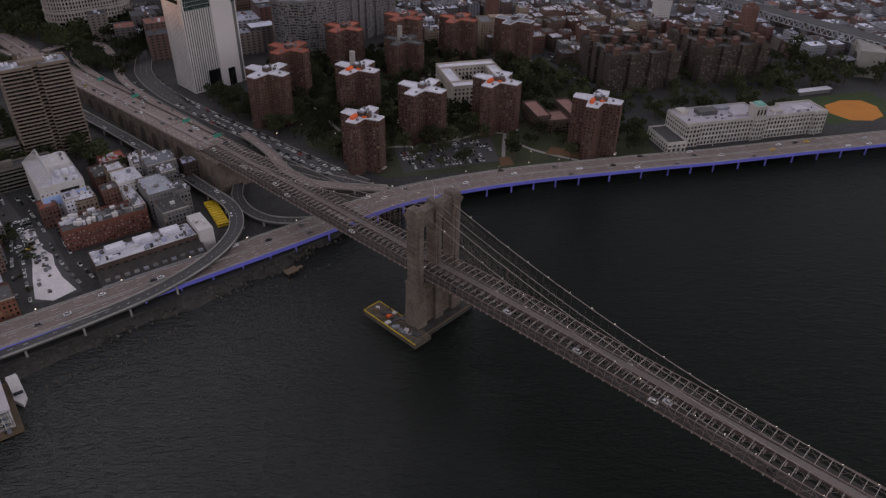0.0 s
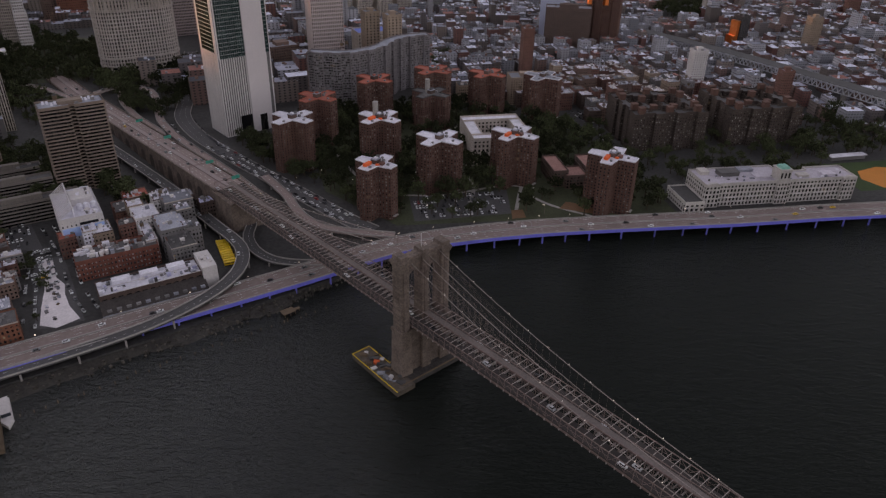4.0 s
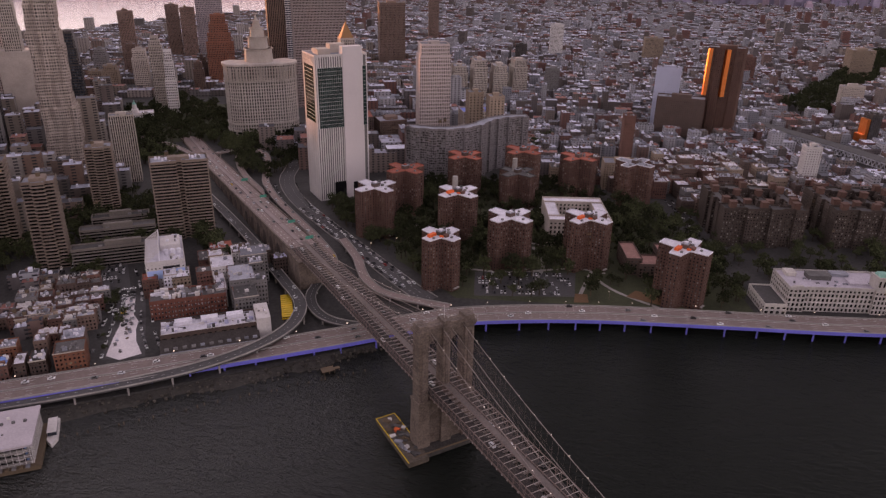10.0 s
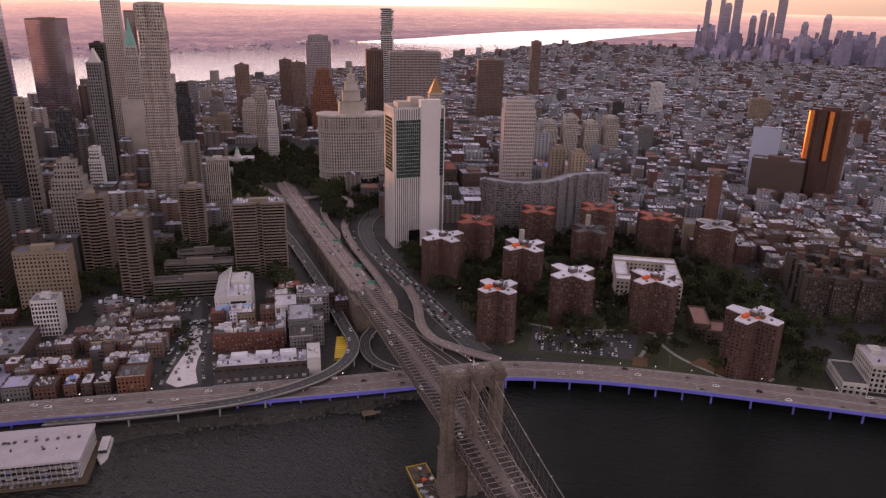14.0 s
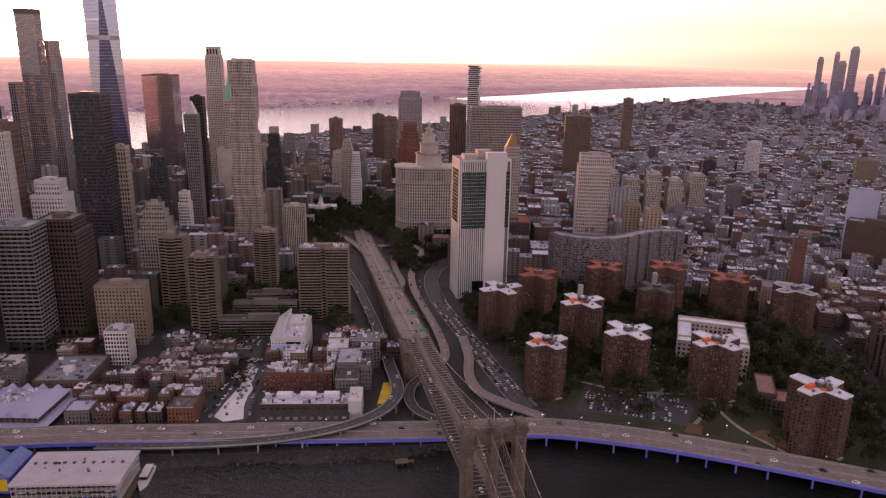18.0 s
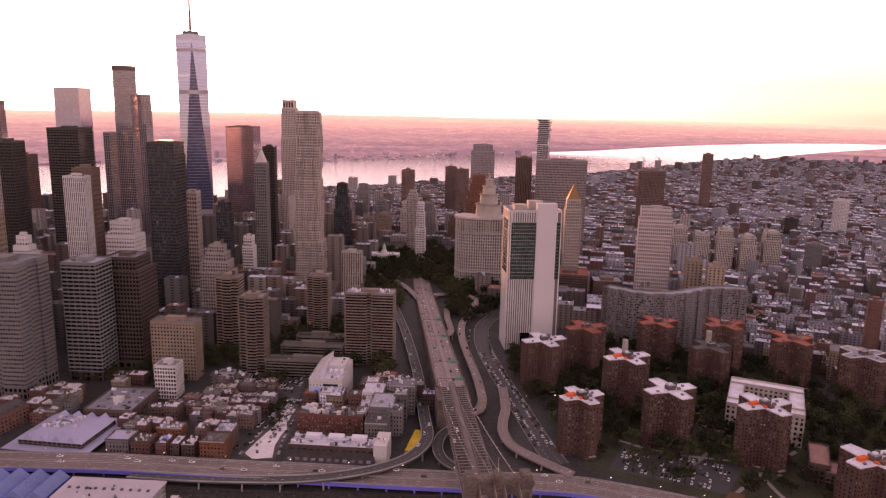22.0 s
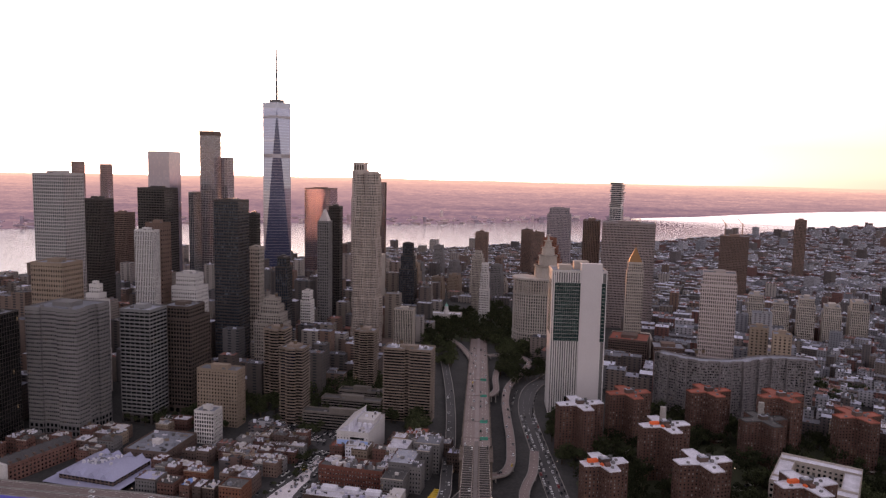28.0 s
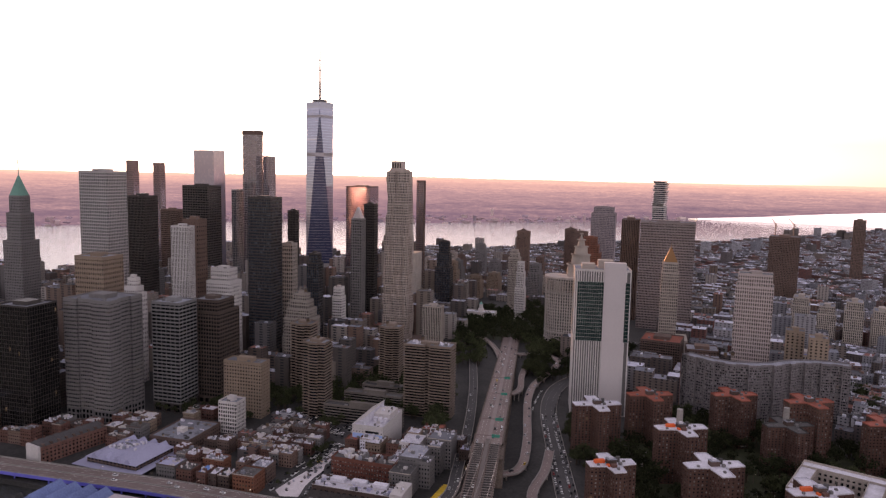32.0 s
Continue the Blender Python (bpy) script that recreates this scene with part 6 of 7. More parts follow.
for i, (p, q) in enumerate(zip(line, sdv)):
    w = 2.5 + 2.2 * math.sin(i * .55) + rs.uniform(-1.6, 1.6) - (i > 40) * (i - 40) * .22
    secs.append([(p[0] - q[0] * 12, p[1] - q[1] * 12, 3.6), (p[0] - q[0] * 4, p[1] - q[1] * 4, 2.4 + rs.uniform(-.4, .4)), (p[0] + q[0] * max(w, -3), p[1] + q[1] * max(w, -3), 1.0 + rs.uniform(-.4, .5)), (p[0] + q[0] * (max(w, -3) + 2.5), p[1] + q[1] * (max(w, -3) + 2.5), -.6)])
tagged(part("shore", Geo().loft(secs, closed=False), RUB, None, "ragged rubble bank under the highway"), kind="structure")
rocks = Geo()
for _ in range(420):
    i = rs.randint(0, len(line) - 2)
    o = rs.uniform(-5, 6)
    x, y, k = line[i][0] + sdv[i][0] * o + rs.uniform(-3, 3), line[i][1] + sdv[i][1] * o + rs.uniform(-3, 3), rs.uniform(.4, 1.3)
    z = 1.6 - .3 * o * .8
    rocks.prism([(x + k * rs.uniform(.6, 1.2) * math.cos(a_), y + k * rs.uniform(.6, 1.2) * math.sin(a_)) for a_ in (0, 1.2, 2.5, 3.8, 5)], z - 1.6, z + k * .6)
tagged(part("boulder_bank", rocks, surface("shore_rock", (.075, .065, .055), var=.4, island=.5), None, "loose pale and dark boulders along the shore", kind="stuff"), category="rocks")
dock = thing("broken_dock", pose(-83, 44, 0, rz=40), "small ruined timber dock on piles", "dock")
part("dock_deck", Geo().box(-5, -3, 2.2, 4, 3, 2.7).box(4, -1.5, 2.0, 8, 1, 2.4), TIMBER, dock)
for px, py in ((-4, -2.6), (-4, 2.6), (0, -2.6), (0, 2.6), (3.6, -2.6), (3.6, 2.6), (7.5, -1), (7.5, .6)):
    part("dock_post", Geo().cyl(px, py, -2, 2.3, .3, .28, 7), TIMBER, dock)
for i in range(34):
    k = i / 33
    x, y = -240 + 175 * k + r4.uniform(-2, 2), -72 + 132 * k + r4.uniform(-2, 2)
    pl = part("mooring_post", Geo().cyl(0, 0, -2, r4.uniform(1.2, 2.6), .35, .3, 7), TIMBER, None, "broken timber mooring post standing in the river")
    pl.matrix_world = pose(x + 6, y - 8, 0)
    tagged(pl, category="post", group="old mooring posts")

for i, pts in enumerate(([(-20, 226), (20, 230), (70, 252), (100, 250)], [(92, 236), (112, 214), (150, 192)], [(100, 300), (88, 250), (80, 200)], [(-100, 330), (-64, 262), (-32, 215)], [(30, 292), (44, 252), (40, 215)], [(-8, 318), (30, 300), (100, 300)])):
    pw = Geo()
    ribbon(pw, smooth([(x, y, 4.07 + .01 * i) for x, y in pts]), -1.6, 1.6, 0, .3)
    tagged(part("footpath", pw, CONC, None, "pale concrete path between lawns"), kind="structure")
for i, pts in enumerate(([(118, 208), (146, 200), (150, 214), (126, 222)], [(76, 186), (88, 189), (86, 204), (76, 202)])):
    patch("bare_ground", "bare brown earth beside the path", pts, surface("bare_earth", (.16, .085, .045), var=.3), 4.1 + .02 * i)
# ---- far viaduct of the second bridge ----
via = thing("bridge_viaduct", pose(0, 0, 0), "long steel truss viaduct of a second bridge", "bridge")
vl = smooth([(330, 870, 14), (375, 790, 18), (420, 700, 23), (465, 600, 28), (510, 490, 33), (560, 370, 38), (640, 180, 42), (760, -100, 44)], 5)
g = Geo()
ribbon(g, vl, -12, 12, 0, 1.2)
part("deck", g, ROADD, via, "dark asphalt deck")
for off in (-12, 12):
    t = Geo()
    sd = side_of(vl)
    for i in range(len(vl) - 1):
        p, q = vl[i], vl[i + 1]
        ax, ay, bx, by = p[0] + sd[i][0] * off, p[1] + sd[i][1] * off, q[0] + sd[i + 1][0] * off, q[1] + sd[i + 1][1] * off
        for k in range(3):
            u0, u1, um = k / 3, (k + 1) / 3, (k + .5) / 3
            P = lambda u, h: (ax + (bx - ax) * u, ay + (by - ay) * u, p[2] + (q[2] - p[2]) * u + h)
            t.bar(P(u0, -1), P(u1, -1), .9)
            t.bar(P(u0, -9), P(u1, -9), .9)
            t.bar(P(u0, -9), P(um, -1), 1.0)
            t.bar(P(um, -1), P(u1, -9), 1.0)
    OCC.append((0, 0, 0))
    part("side_truss", t, surface("pale_truss", (.42, .42, .46), rough=.6), via)
for p in vl:
    OCC.append((p[0], p[1], 17))
for i in range(4, len(vl), 3):
    p = vl[i]
    part("pier", Geo().turned(p[0], p[1], 67, 20, 5, 0, p[2] - 6), CONC, via)
anc2 = thing("anchorage", pose(522, 410, 0, rz=67), "pale stone anchorage of the second bridge with an arch", "anchorage")
g = Geo()
arch_panel(g, -14, 14, 0, 12, 24, 33, -12, 12)
g.box(-26, -13, 0, -14, 13, 33).box(14, -13, 0, 26, 13, 33)
part("block", g, CONC, anc2)

PARK = ((421, 1005), (850, 1920))
# ---- city fabric ----
r5 = random.Random(23)


def fabric(poly, rot, block, house, heights, stuff_name, label, tall=0.02, tallh=(40, 70), things=0, near=None, wallm=None):
    """Street blocks filled with flat-roofed houses; those round `near` are things of their own, the rest one mesh."""
    c, s = math.cos(radians(rot)), math.sin(radians(rot))
    xs, ys = [p[0] for p in poly], [p[1] for p in poly]
    R = math.hypot(max(xs) - min(xs), max(ys) - min(ys)) / 2
    mx, my = (min(xs) + max(xs)) / 2, (min(ys) + max(ys)) / 2
    wallg, roofg, bulk = Geo(), Geo(), Geo()
    made, cand = 0, []
    bw, bd = block
    u = -R
    while u < R:
        v = -R
        while v < R:
            for row in (0, 1):
                a = u
                while a < u + bw - 12:
                    w = r5.uniform(*house)
                    b = v + (row + .5) * (bd - 11) / 2
                    x, y = mx + c * (a + w / 2) - s * b, my + s * (a + w / 2) + c * b
                    a += w
                    if r5.random() < .06 or not inside(poly, x, y) or not clear_of(x, y, max(w, 10) * .5):
                        continue
                    top = 4 + r5.uniform(*heights)
                    if r5.random() < tall:
                        top = 4 + r5.uniform(*tallh)
                    cand.append((x, y, w, (bd - 11) / 2 * r5.uniform(.75, 1.0), top))
            v += bd
        u += bw
    if near and things:
        cand.sort(key=lambda q: math.hypot(q[0] - near[0], q[1] - near[1]))
    for i, (x, y, w, d, top) in enumerate(cand):
        if i < things:
            wm, wt = r5.choice(WALLS)
            rm, rt = r5.choice(ROOFS)
            shophouse(x, y, rot + r5.choice((0, 180)), w - .3, d, top, wm, rm, r5, f"{wt} city building with {rt} flat roof", "city row buildings")
            continue
        pl = [(x + c * p - s * q, y + s * p + c * q) for p, q in rect(w - .25, d)]
        wallg.prism(pl, 4, top + .7, top=False)
        roofg.prism(offset(pl, .25), top - .3, top)
        inn = offset(pl, .3)
        for k in range(4):
            j = (k + 1) % 4
            roofg.add([(*pl[k], top + .7), (*pl[j], top + .7), (*inn[j], top + .7), (*inn[k], top + .7)], [(0, 1, 2, 3)])
        for _ in range(r5.randint(1, 3)):
            bulk.turned(x + r5.uniform(-.3, .3) * w, y + r5.uniform(-.3, .3) * d, rot, r5.uniform(1.5, 4), r5.uniform(1.5, 4), top - .1, top + r5.uniform(1, 3.4))
    ob = thing(stuff_name, pose(0, 0, 0), label, "buildings", kind="stuff")
    part("wall", wallg, wallm or FARWALL, ob, kind="stuff")
    part("roof", roofg, FARROOF, ob, kind="stuff")
    part("roof_unit", bulk, FARUNIT, ob, kind="stuff")
    return len(cand)


def far_wall(name, cols):
    """Brick and stone walls with rows of windows, another colour for every house."""
    m, nt, p = nodes_of(name)
    N, L = nt.nodes, nt.links
    geo = N.new("ShaderNodeNewGeometry")
    ramp = N.new("ShaderNodeValToRGB")
    e = ramp.color_ramp
    e.interpolation = "CONSTANT"
    e.elements[0].color = (*cols[0], 1)
    e.elements[1].position, e.elements[1].color = .125, (*cols[1], 1)
    for i, c in enumerate(cols[2:], 2):
        e.elements.new(i / 8).color = (*c, 1)
    L.new(geo.outputs["Random Per Island"], ramp.inputs[0])
    sp = N.new("ShaderNodeSeparateXYZ")
    L.new(geo.outputs["Position"], sp.inputs[0])
    ad = N.new("ShaderNodeMath")
    ad.operation = "SUBTRACT"
    L.new(sp.outputs[0], ad.inputs[0])
    L.new(sp.outputs[1], ad.inputs[1])
    cb = N.new("ShaderNodeCombineXYZ")
    L.new(ad.outputs[0], cb.inputs[0])
    L.new(sp.outputs[2], cb.inputs[1])
    br = N.new("ShaderNodeTexBrick")
    br.offset = 0
    br.inputs["Color1"].default_value = br.inputs["Color2"].default_value = (0, 0, 0, 1)
    br.inputs["Mortar"].default_value = (1, 1, 1, 1)
    br.inputs["Scale"].default_value = 1
    br.inputs["Brick Width"].default_value, br.inputs["Row Height"].default_value, br.inputs["Mortar Size"].default_value = 3.0, 3.3, .95
    L.new(cb.outputs[0], br.inputs["Vector"])
    nz = N.new("ShaderNodeTexNoise")
    nz.inputs["Scale"].default_value = .3
    L.new(geo.outputs["Position"], nz.inputs["Vector"])
    mr = N.new("ShaderNodeMapRange")
    mr.inputs[3].default_value, mr.inputs[4].default_value = .75, 1.25
    L.new(nz.outputs[0], mr.inputs[0])
    sc = N.new("ShaderNodeVectorMath")
    sc.operation = "SCALE"
    L.new(ramp.outputs[0], sc.inputs[0])
    L.new(mr.outputs[0], sc.inputs["Scale"])
    mx = N.new("ShaderNodeMix")
    mx.data_type = "RGBA"
    mx.inputs[6].default_value = (.02, .02, .024, 1)
    L.new(br.outputs["Color"], mx.inputs[0])
    L.new(sc.outputs[0], mx.inputs[7])
    L.new(mx.outputs[2], p.inputs["Base Color"])
    p.inputs["Roughness"].default_value = .8
    return m


def far_roof(name, cols):
    m, nt, p = nodes_of(name)
    N, L = nt.nodes, nt.links
    geo = N.new("ShaderNodeNewGeometry")
    ramp = N.new("ShaderNodeValToRGB")
    e = ramp.color_ramp
    e.interpolation = "CONSTANT"
    k = len(cols)
    e.elements[0].color = (*cols[0], 1)
    e.elements[1].position, e.elements[1].color = 1 / k, (*cols[1], 1)
    for i, c in enumerate(cols[2:], 2):
        e.elements.new(i / k).color = (*c, 1)
    L.new(geo.outputs["Random Per Island"], ramp.inputs[0])
    nz = N.new("ShaderNodeTexNoise")
    nz.inputs["Scale"].default_value = .25
    L.new(geo.outputs["Position"], nz.inputs["Vector"])
    mr = N.new("ShaderNodeMapRange")
    mr.inputs[3].default_value, mr.inputs[4].default_value = .6, 1.4
    L.new(nz.outputs[0], mr.inputs[0])
    sc = N.new("ShaderNodeVectorMath")
    sc.operation = "SCALE"
    L.new(ramp.outputs[0], sc.inputs[0])
    L.new(mr.outputs[0], sc.inputs["Scale"])
    L.new(sc.outputs[0], p.inputs["Base Color"])
    p.inputs["Roughness"].default_value = .8
    return m


FARWALL = far_wall("far_wall", [(.15, .065, .055), (.19, .15, .135), (.10, .078, .072), (.29, .28, .30), (.15, .09, .078), (.21, .21, .235), (.36, .35, .38), (.12, .10, .10)])
DOWNWALL = far_wall("downtown_wall", [(.16, .11, .09), (.22, .18, .155), (.09, .075, .07), (.28, .24, .22), (.18, .11, .085), (.13, .12, .12), (.34, .30, .28), (.12, .09, .08)])
FARROOF = far_roof("far_roof", [(.18, .19, .235), (.43, .44, .53), (.08, .08, .095), (.29, .295, .36), (.05, .052, .064), (.62, .63, .74), (.12, .122, .145), (.26, .10, .08)])
FARUNIT = far_roof("far_unit", [(.52, .53, .62), (.72, .73, .82), (.2, .12, .1), (.3, .29, .3), (.15, .14, .14)])
for i in range(25):
    OCC.append((PARK[0][0] + (PARK[1][0] - PARK[0][0]) * i / 24, PARK[0][1] + (PARK[1][1] - PARK[0][1]) * i / 24, 40))
E1 = [(-90, 590), (10, 500), (160, 480), (180, 400), (420, 420), (430, 560), (360, 760), (300, 900), (-60, 760)]
fabric(E1, 14, (74, 48), (7, 19), (10, 22), "city_blocks", "dense low brick city blocks", things=110, near=(200, 450), tall=.02, tallh=(24, 36))
E2 = [(-250, 980), (-60, 770), (300, 905), (420, 640), (470, 420), (700, 330), (1500, 760), (1700, 1700), (300, 1900), (-300, 1500)]
fabric(E2, 8, (78, 54), (8, 22), (9, 24), "city_blocks", "dense low brick city blocks", tall=.03, tallh=(24, 42))
E3 = [(-1150, 2300), (-800, 1500), (-330, 1400), (-300, 1500), (300, 1900), (1700, 1700), (2600, 3000), (1800, 4400), (-950, 4400)]
fabric(E3, -4, (150, 80), (14, 26), (8, 19), "far_city_blocks", "far low city blocks by the river", tall=.04, tallh=(24, 48))
E4 = [(-1560, 1250), (-1540, 950), (-1200, 820), (-800, 760), (-620, 800), (-520, 900), (-330, 900), (-250, 980), (-330, 1400), (-800, 1500), (-1150, 2300), (-1340, 2000), (-1440, 1400)]
fabric(E4, 24, (84, 62), (16, 28), (7, 16), "city_blocks", "mid-rise loft blocks towards the far river", tall=.025, tallh=(28, 46), wallm=DOWNWALL)
E5 = [(-1260, 720), (-1320, 300), (-1250, -250), (-1000, -500), (-640, -300), (-520, -160), (-560, 60), (-540, 330), (-560, 520), (-700, 660), (-1150, 800)]
fabric(E5, F, (66, 50), (16, 26), (24, 62), "downtown_blocks", "packed mid-rise downtown blocks", tall=.14, tallh=(62, 100), wallm=DOWNWALL)
E6 = [(-520, 330), (-540, 60), (-500, 100), (-430, 200), (-430, 330)]
fabric(E6, F, (60, 46), (16, 24), (16, 44), "downtown_blocks", "packed mid-rise downtown blocks", tall=.1, tallh=(45, 65), wallm=DOWNWALL)
E7 = [(-390, 520), (-300, 470), (-230, 470), (-150, 480), (-60, 760), (-250, 960), (-380, 820), (-330, 700)]
fabric(E7, 25, (80, 60), (20, 30), (14, 34), "civic_blocks", "grey civic blocks", tall=.05)

fabric(SEA, F, (54, 36), (8, 17), (8, 14), "seaport_blocks", "old low seaport brick blocks", things=120, near=(-320, 30), tall=0)
fabric(SEA3, F, (40, 30), (8, 15), (9, 15), "seaport_blocks", "old low seaport brick blocks", things=26, near=(-310, 70), tall=0)
fabric(SEA2, F, (60, 38), (9, 18), (9, 16), "seaport_blocks", "old low seaport brick blocks", things=50, near=(-430, -60), tall=0)
for x, y, w, d, top, m_, lb in ((330, 560, 18, 16, 58, WHITE, "white brick apartment tower"), (420, 505, 14, 14, 50, BRICKR, "red brick apartment tower"), (560, 760, 18, 16, 62, TAN, "tan brick apartment tower"),
                            (-53, 1486, 32, 22, 88, WHITE, "white slab apartment tower"), (-20, 1010, 26, 20, 60, GREY, "grey mid-rise slab"), (360, 1250, 24, 20, 66, BRICKR, "red brick mid-rise"), (180, 1500, 44, 30, 66, TAN, "broad tan mid-rise"),
                            (520, 1100, 40, 16, 44, PALE, "pale stone school block"), (110, 505, 44, 26, 36, TAN, "tan stone school block"), (640, 1500, 50, 40, 62, TAN, "broad tan apartment block"), (-120, 1330, 26, 22, 58, DARK, "dark glass mid-rise"), (760, 1050, 22, 18, 58, BRICKR, "red brick mid-rise")):
    building("mid_rise_building", lb + " above low blocks", x, y, 8, (w, d), top, round(top / 3.3), 3, m_, WIN, .5, .5, group="mid-rise buildings")
# far high-rises to the north; facade and crown colours are paled to imitate haze
for x, y, w, top in ((-80, 4073, 38, 296), (-5, 4076, 32, 323), (74, 4078, 54, 350), (24, 4085, 50, 277), (161, 4078, 42, 214), (210, 4078, 39, 244), (297, 4076, 56, 330), (251, 4090, 38, 230), (420, 4050, 40, 190), (520, 4020, 44, 230)):
    far_ = building("far_tower", "far high-rise against the sky, blue-grey haze in its colour", x, y, 2, (w * .8, 30), top - 20, 40, 4, surface("hazy_grey_facade", (.30, .28, .36), var=.1), MIRROR, .3, .3, plant=False, group="far high-rises")
    part("crown", Geo().prism(rect(w * .8, 30), top - 19, top, shrink=rect(w * .45, 12)), surface("hazy_crown", (.36, .33, .40), var=.1), far_, "tapered crown paled by haze in its colour")
# ---- far distance with haze painted as glow, beyond everything that shifts ----
def distance_material():
    m, nt, p = nodes_of("hazy_distance")
    N, L = nt.nodes, nt.links
    out = N["Material Output"]
    geo = N.new("ShaderNodeNewGeometry")
    sp = N.new("ShaderNodeSeparateXYZ")
    L.new(geo.outputs["Position"], sp.inputs[0])
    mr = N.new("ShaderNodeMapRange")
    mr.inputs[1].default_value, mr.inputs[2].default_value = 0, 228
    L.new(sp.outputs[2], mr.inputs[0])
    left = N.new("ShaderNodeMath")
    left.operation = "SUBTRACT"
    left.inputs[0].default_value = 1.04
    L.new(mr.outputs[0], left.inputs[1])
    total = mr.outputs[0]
    for scale, detail, gain in (((.0011, .0011, .05), 6, 1.3), ((.012, .012, .16), 4, 1.3), ((.05, .05, .4), 2, 1.0)):
        mp = N.new("ShaderNodeMapping")
        mp.inputs["Scale"].default_value = scale
        L.new(geo.outputs["Position"], mp.inputs[0])
        nz = N.new("ShaderNodeTexNoise")
        nz.inputs["Scale"].default_value = 1
        nz.inputs["Detail"].default_value = detail
        nz.inputs["Roughness"].default_value = .6
        L.new(mp.outputs[0], nz.inputs["Vector"])
        mid = N.new("ShaderNodeMath")
        mid.operation = "SUBTRACT"
        mid.inputs[1].default_value = .5
        L.new(nz.outputs[0], mid.inputs[0])
        weak = N.new("ShaderNodeMath")
        weak.operation = "MULTIPLY"
        L.new(mid.outputs[0], weak.inputs[0])
        L.new(left.outputs[0], weak.inputs[1])
        ad = N.new("ShaderNodeMath")
        ad.operation = "MULTIPLY_ADD"
        ad.inputs[1].default_value = gain
        L.new(weak.outputs[0], ad.inputs[0])
        L.new(total, ad.inputs[2])
        total = ad.outputs[0]
    # aerial haze goes into the emission: mauve low down, paler and peach upwards
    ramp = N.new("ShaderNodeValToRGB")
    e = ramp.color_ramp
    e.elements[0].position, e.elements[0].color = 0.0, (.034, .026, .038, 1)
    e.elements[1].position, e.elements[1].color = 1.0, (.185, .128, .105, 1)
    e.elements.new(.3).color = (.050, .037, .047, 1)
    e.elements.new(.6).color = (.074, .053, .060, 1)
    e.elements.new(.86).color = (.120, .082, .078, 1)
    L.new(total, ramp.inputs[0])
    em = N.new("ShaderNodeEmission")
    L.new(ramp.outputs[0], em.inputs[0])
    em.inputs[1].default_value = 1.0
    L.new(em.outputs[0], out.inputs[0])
    return m


g, rv = Geo(), Geo()
ex, ey, EYE, RB = 130, -290, 264.0, 4760
shore = [(math.degrees(math.atan2(y - ey, x - ex)) % 360, math.hypot(x - ex, y - ey) - 25) for x, y in JERSEY[:7]]
shore.sort()
BANK = []
for i in range(118):
    a = 56 + i * 1.3
    far = float(np.interp(a, [q[0] for q in shore], [q[1] for q in shore]))
    R0 = min(4640, far)
    z0_ = 0.0 if far <= 4640 or a < 101 else EYE * (1 - 4640 / far)
    h = 222 + 3 * math.sin(i * .21) + 1.5 * math.sin(i * .8) - z0_
    c, s_ = math.cos(radians(a)), math.sin(radians(a))
    BANK.append((c, s_, R0, z0_, h, far))
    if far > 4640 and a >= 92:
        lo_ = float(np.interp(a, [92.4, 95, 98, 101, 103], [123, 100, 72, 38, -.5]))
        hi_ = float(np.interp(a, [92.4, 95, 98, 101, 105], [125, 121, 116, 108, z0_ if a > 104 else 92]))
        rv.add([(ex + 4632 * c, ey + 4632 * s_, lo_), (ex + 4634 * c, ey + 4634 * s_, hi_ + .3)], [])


def bank_point(i, k):
    c, s_, R0, z0_, h, _ = BANK[i]
    R = R0 + (RB - R0) * k
    return (ex + R * c, ey + R * s_, z0_ + h * k ** 1.25)


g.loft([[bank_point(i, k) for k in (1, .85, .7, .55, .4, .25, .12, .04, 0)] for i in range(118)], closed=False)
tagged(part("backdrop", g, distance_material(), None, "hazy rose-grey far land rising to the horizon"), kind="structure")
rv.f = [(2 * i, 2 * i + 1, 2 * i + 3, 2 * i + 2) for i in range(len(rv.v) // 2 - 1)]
# glow stands in for bright sky mirrored in the far river
tagged(part("backdrop_2", rv, glow("far_river_glow", (1.0, .93, .95), .15), None, "glowing strip for the pale far reach of the wide river"), kind="structure")
# low buildings and sheds on the far bank, distance haze mixed into their colours
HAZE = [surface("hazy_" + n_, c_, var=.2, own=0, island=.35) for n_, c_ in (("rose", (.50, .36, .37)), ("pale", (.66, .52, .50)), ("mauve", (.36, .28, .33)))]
r7 = random.Random(31)
far_town = [Geo(), Geo(), Geo()]
for _ in range(900):
    i, k = r7.randint(2, 115), .015 + r7.random() ** 2 * .16
    if BANK[i][5] > 4640 or BANK[i][2] < 1500:
        continue
    x, y, z = bank_point(i, k)
    x, y = x + r7.uniform(-30, 30), y + r7.uniform(-30, 30)
    w, d, hh = r7.uniform(10, 40), r7.uniform(10, 30), r7.uniform(3, 9)
    if r7.random() < .05:
        w, d, hh = r7.uniform(10, 18), r7.uniform(10, 18), r7.uniform(16, 44)
    far_town[r7.choices((0, 1, 2), (5, 3, 4))[0]].turned(x, y, r7.uniform(0, 90), w, d, z - 14, z + hh)
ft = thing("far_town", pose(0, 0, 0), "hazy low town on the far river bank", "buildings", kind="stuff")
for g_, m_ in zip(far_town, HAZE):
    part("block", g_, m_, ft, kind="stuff")
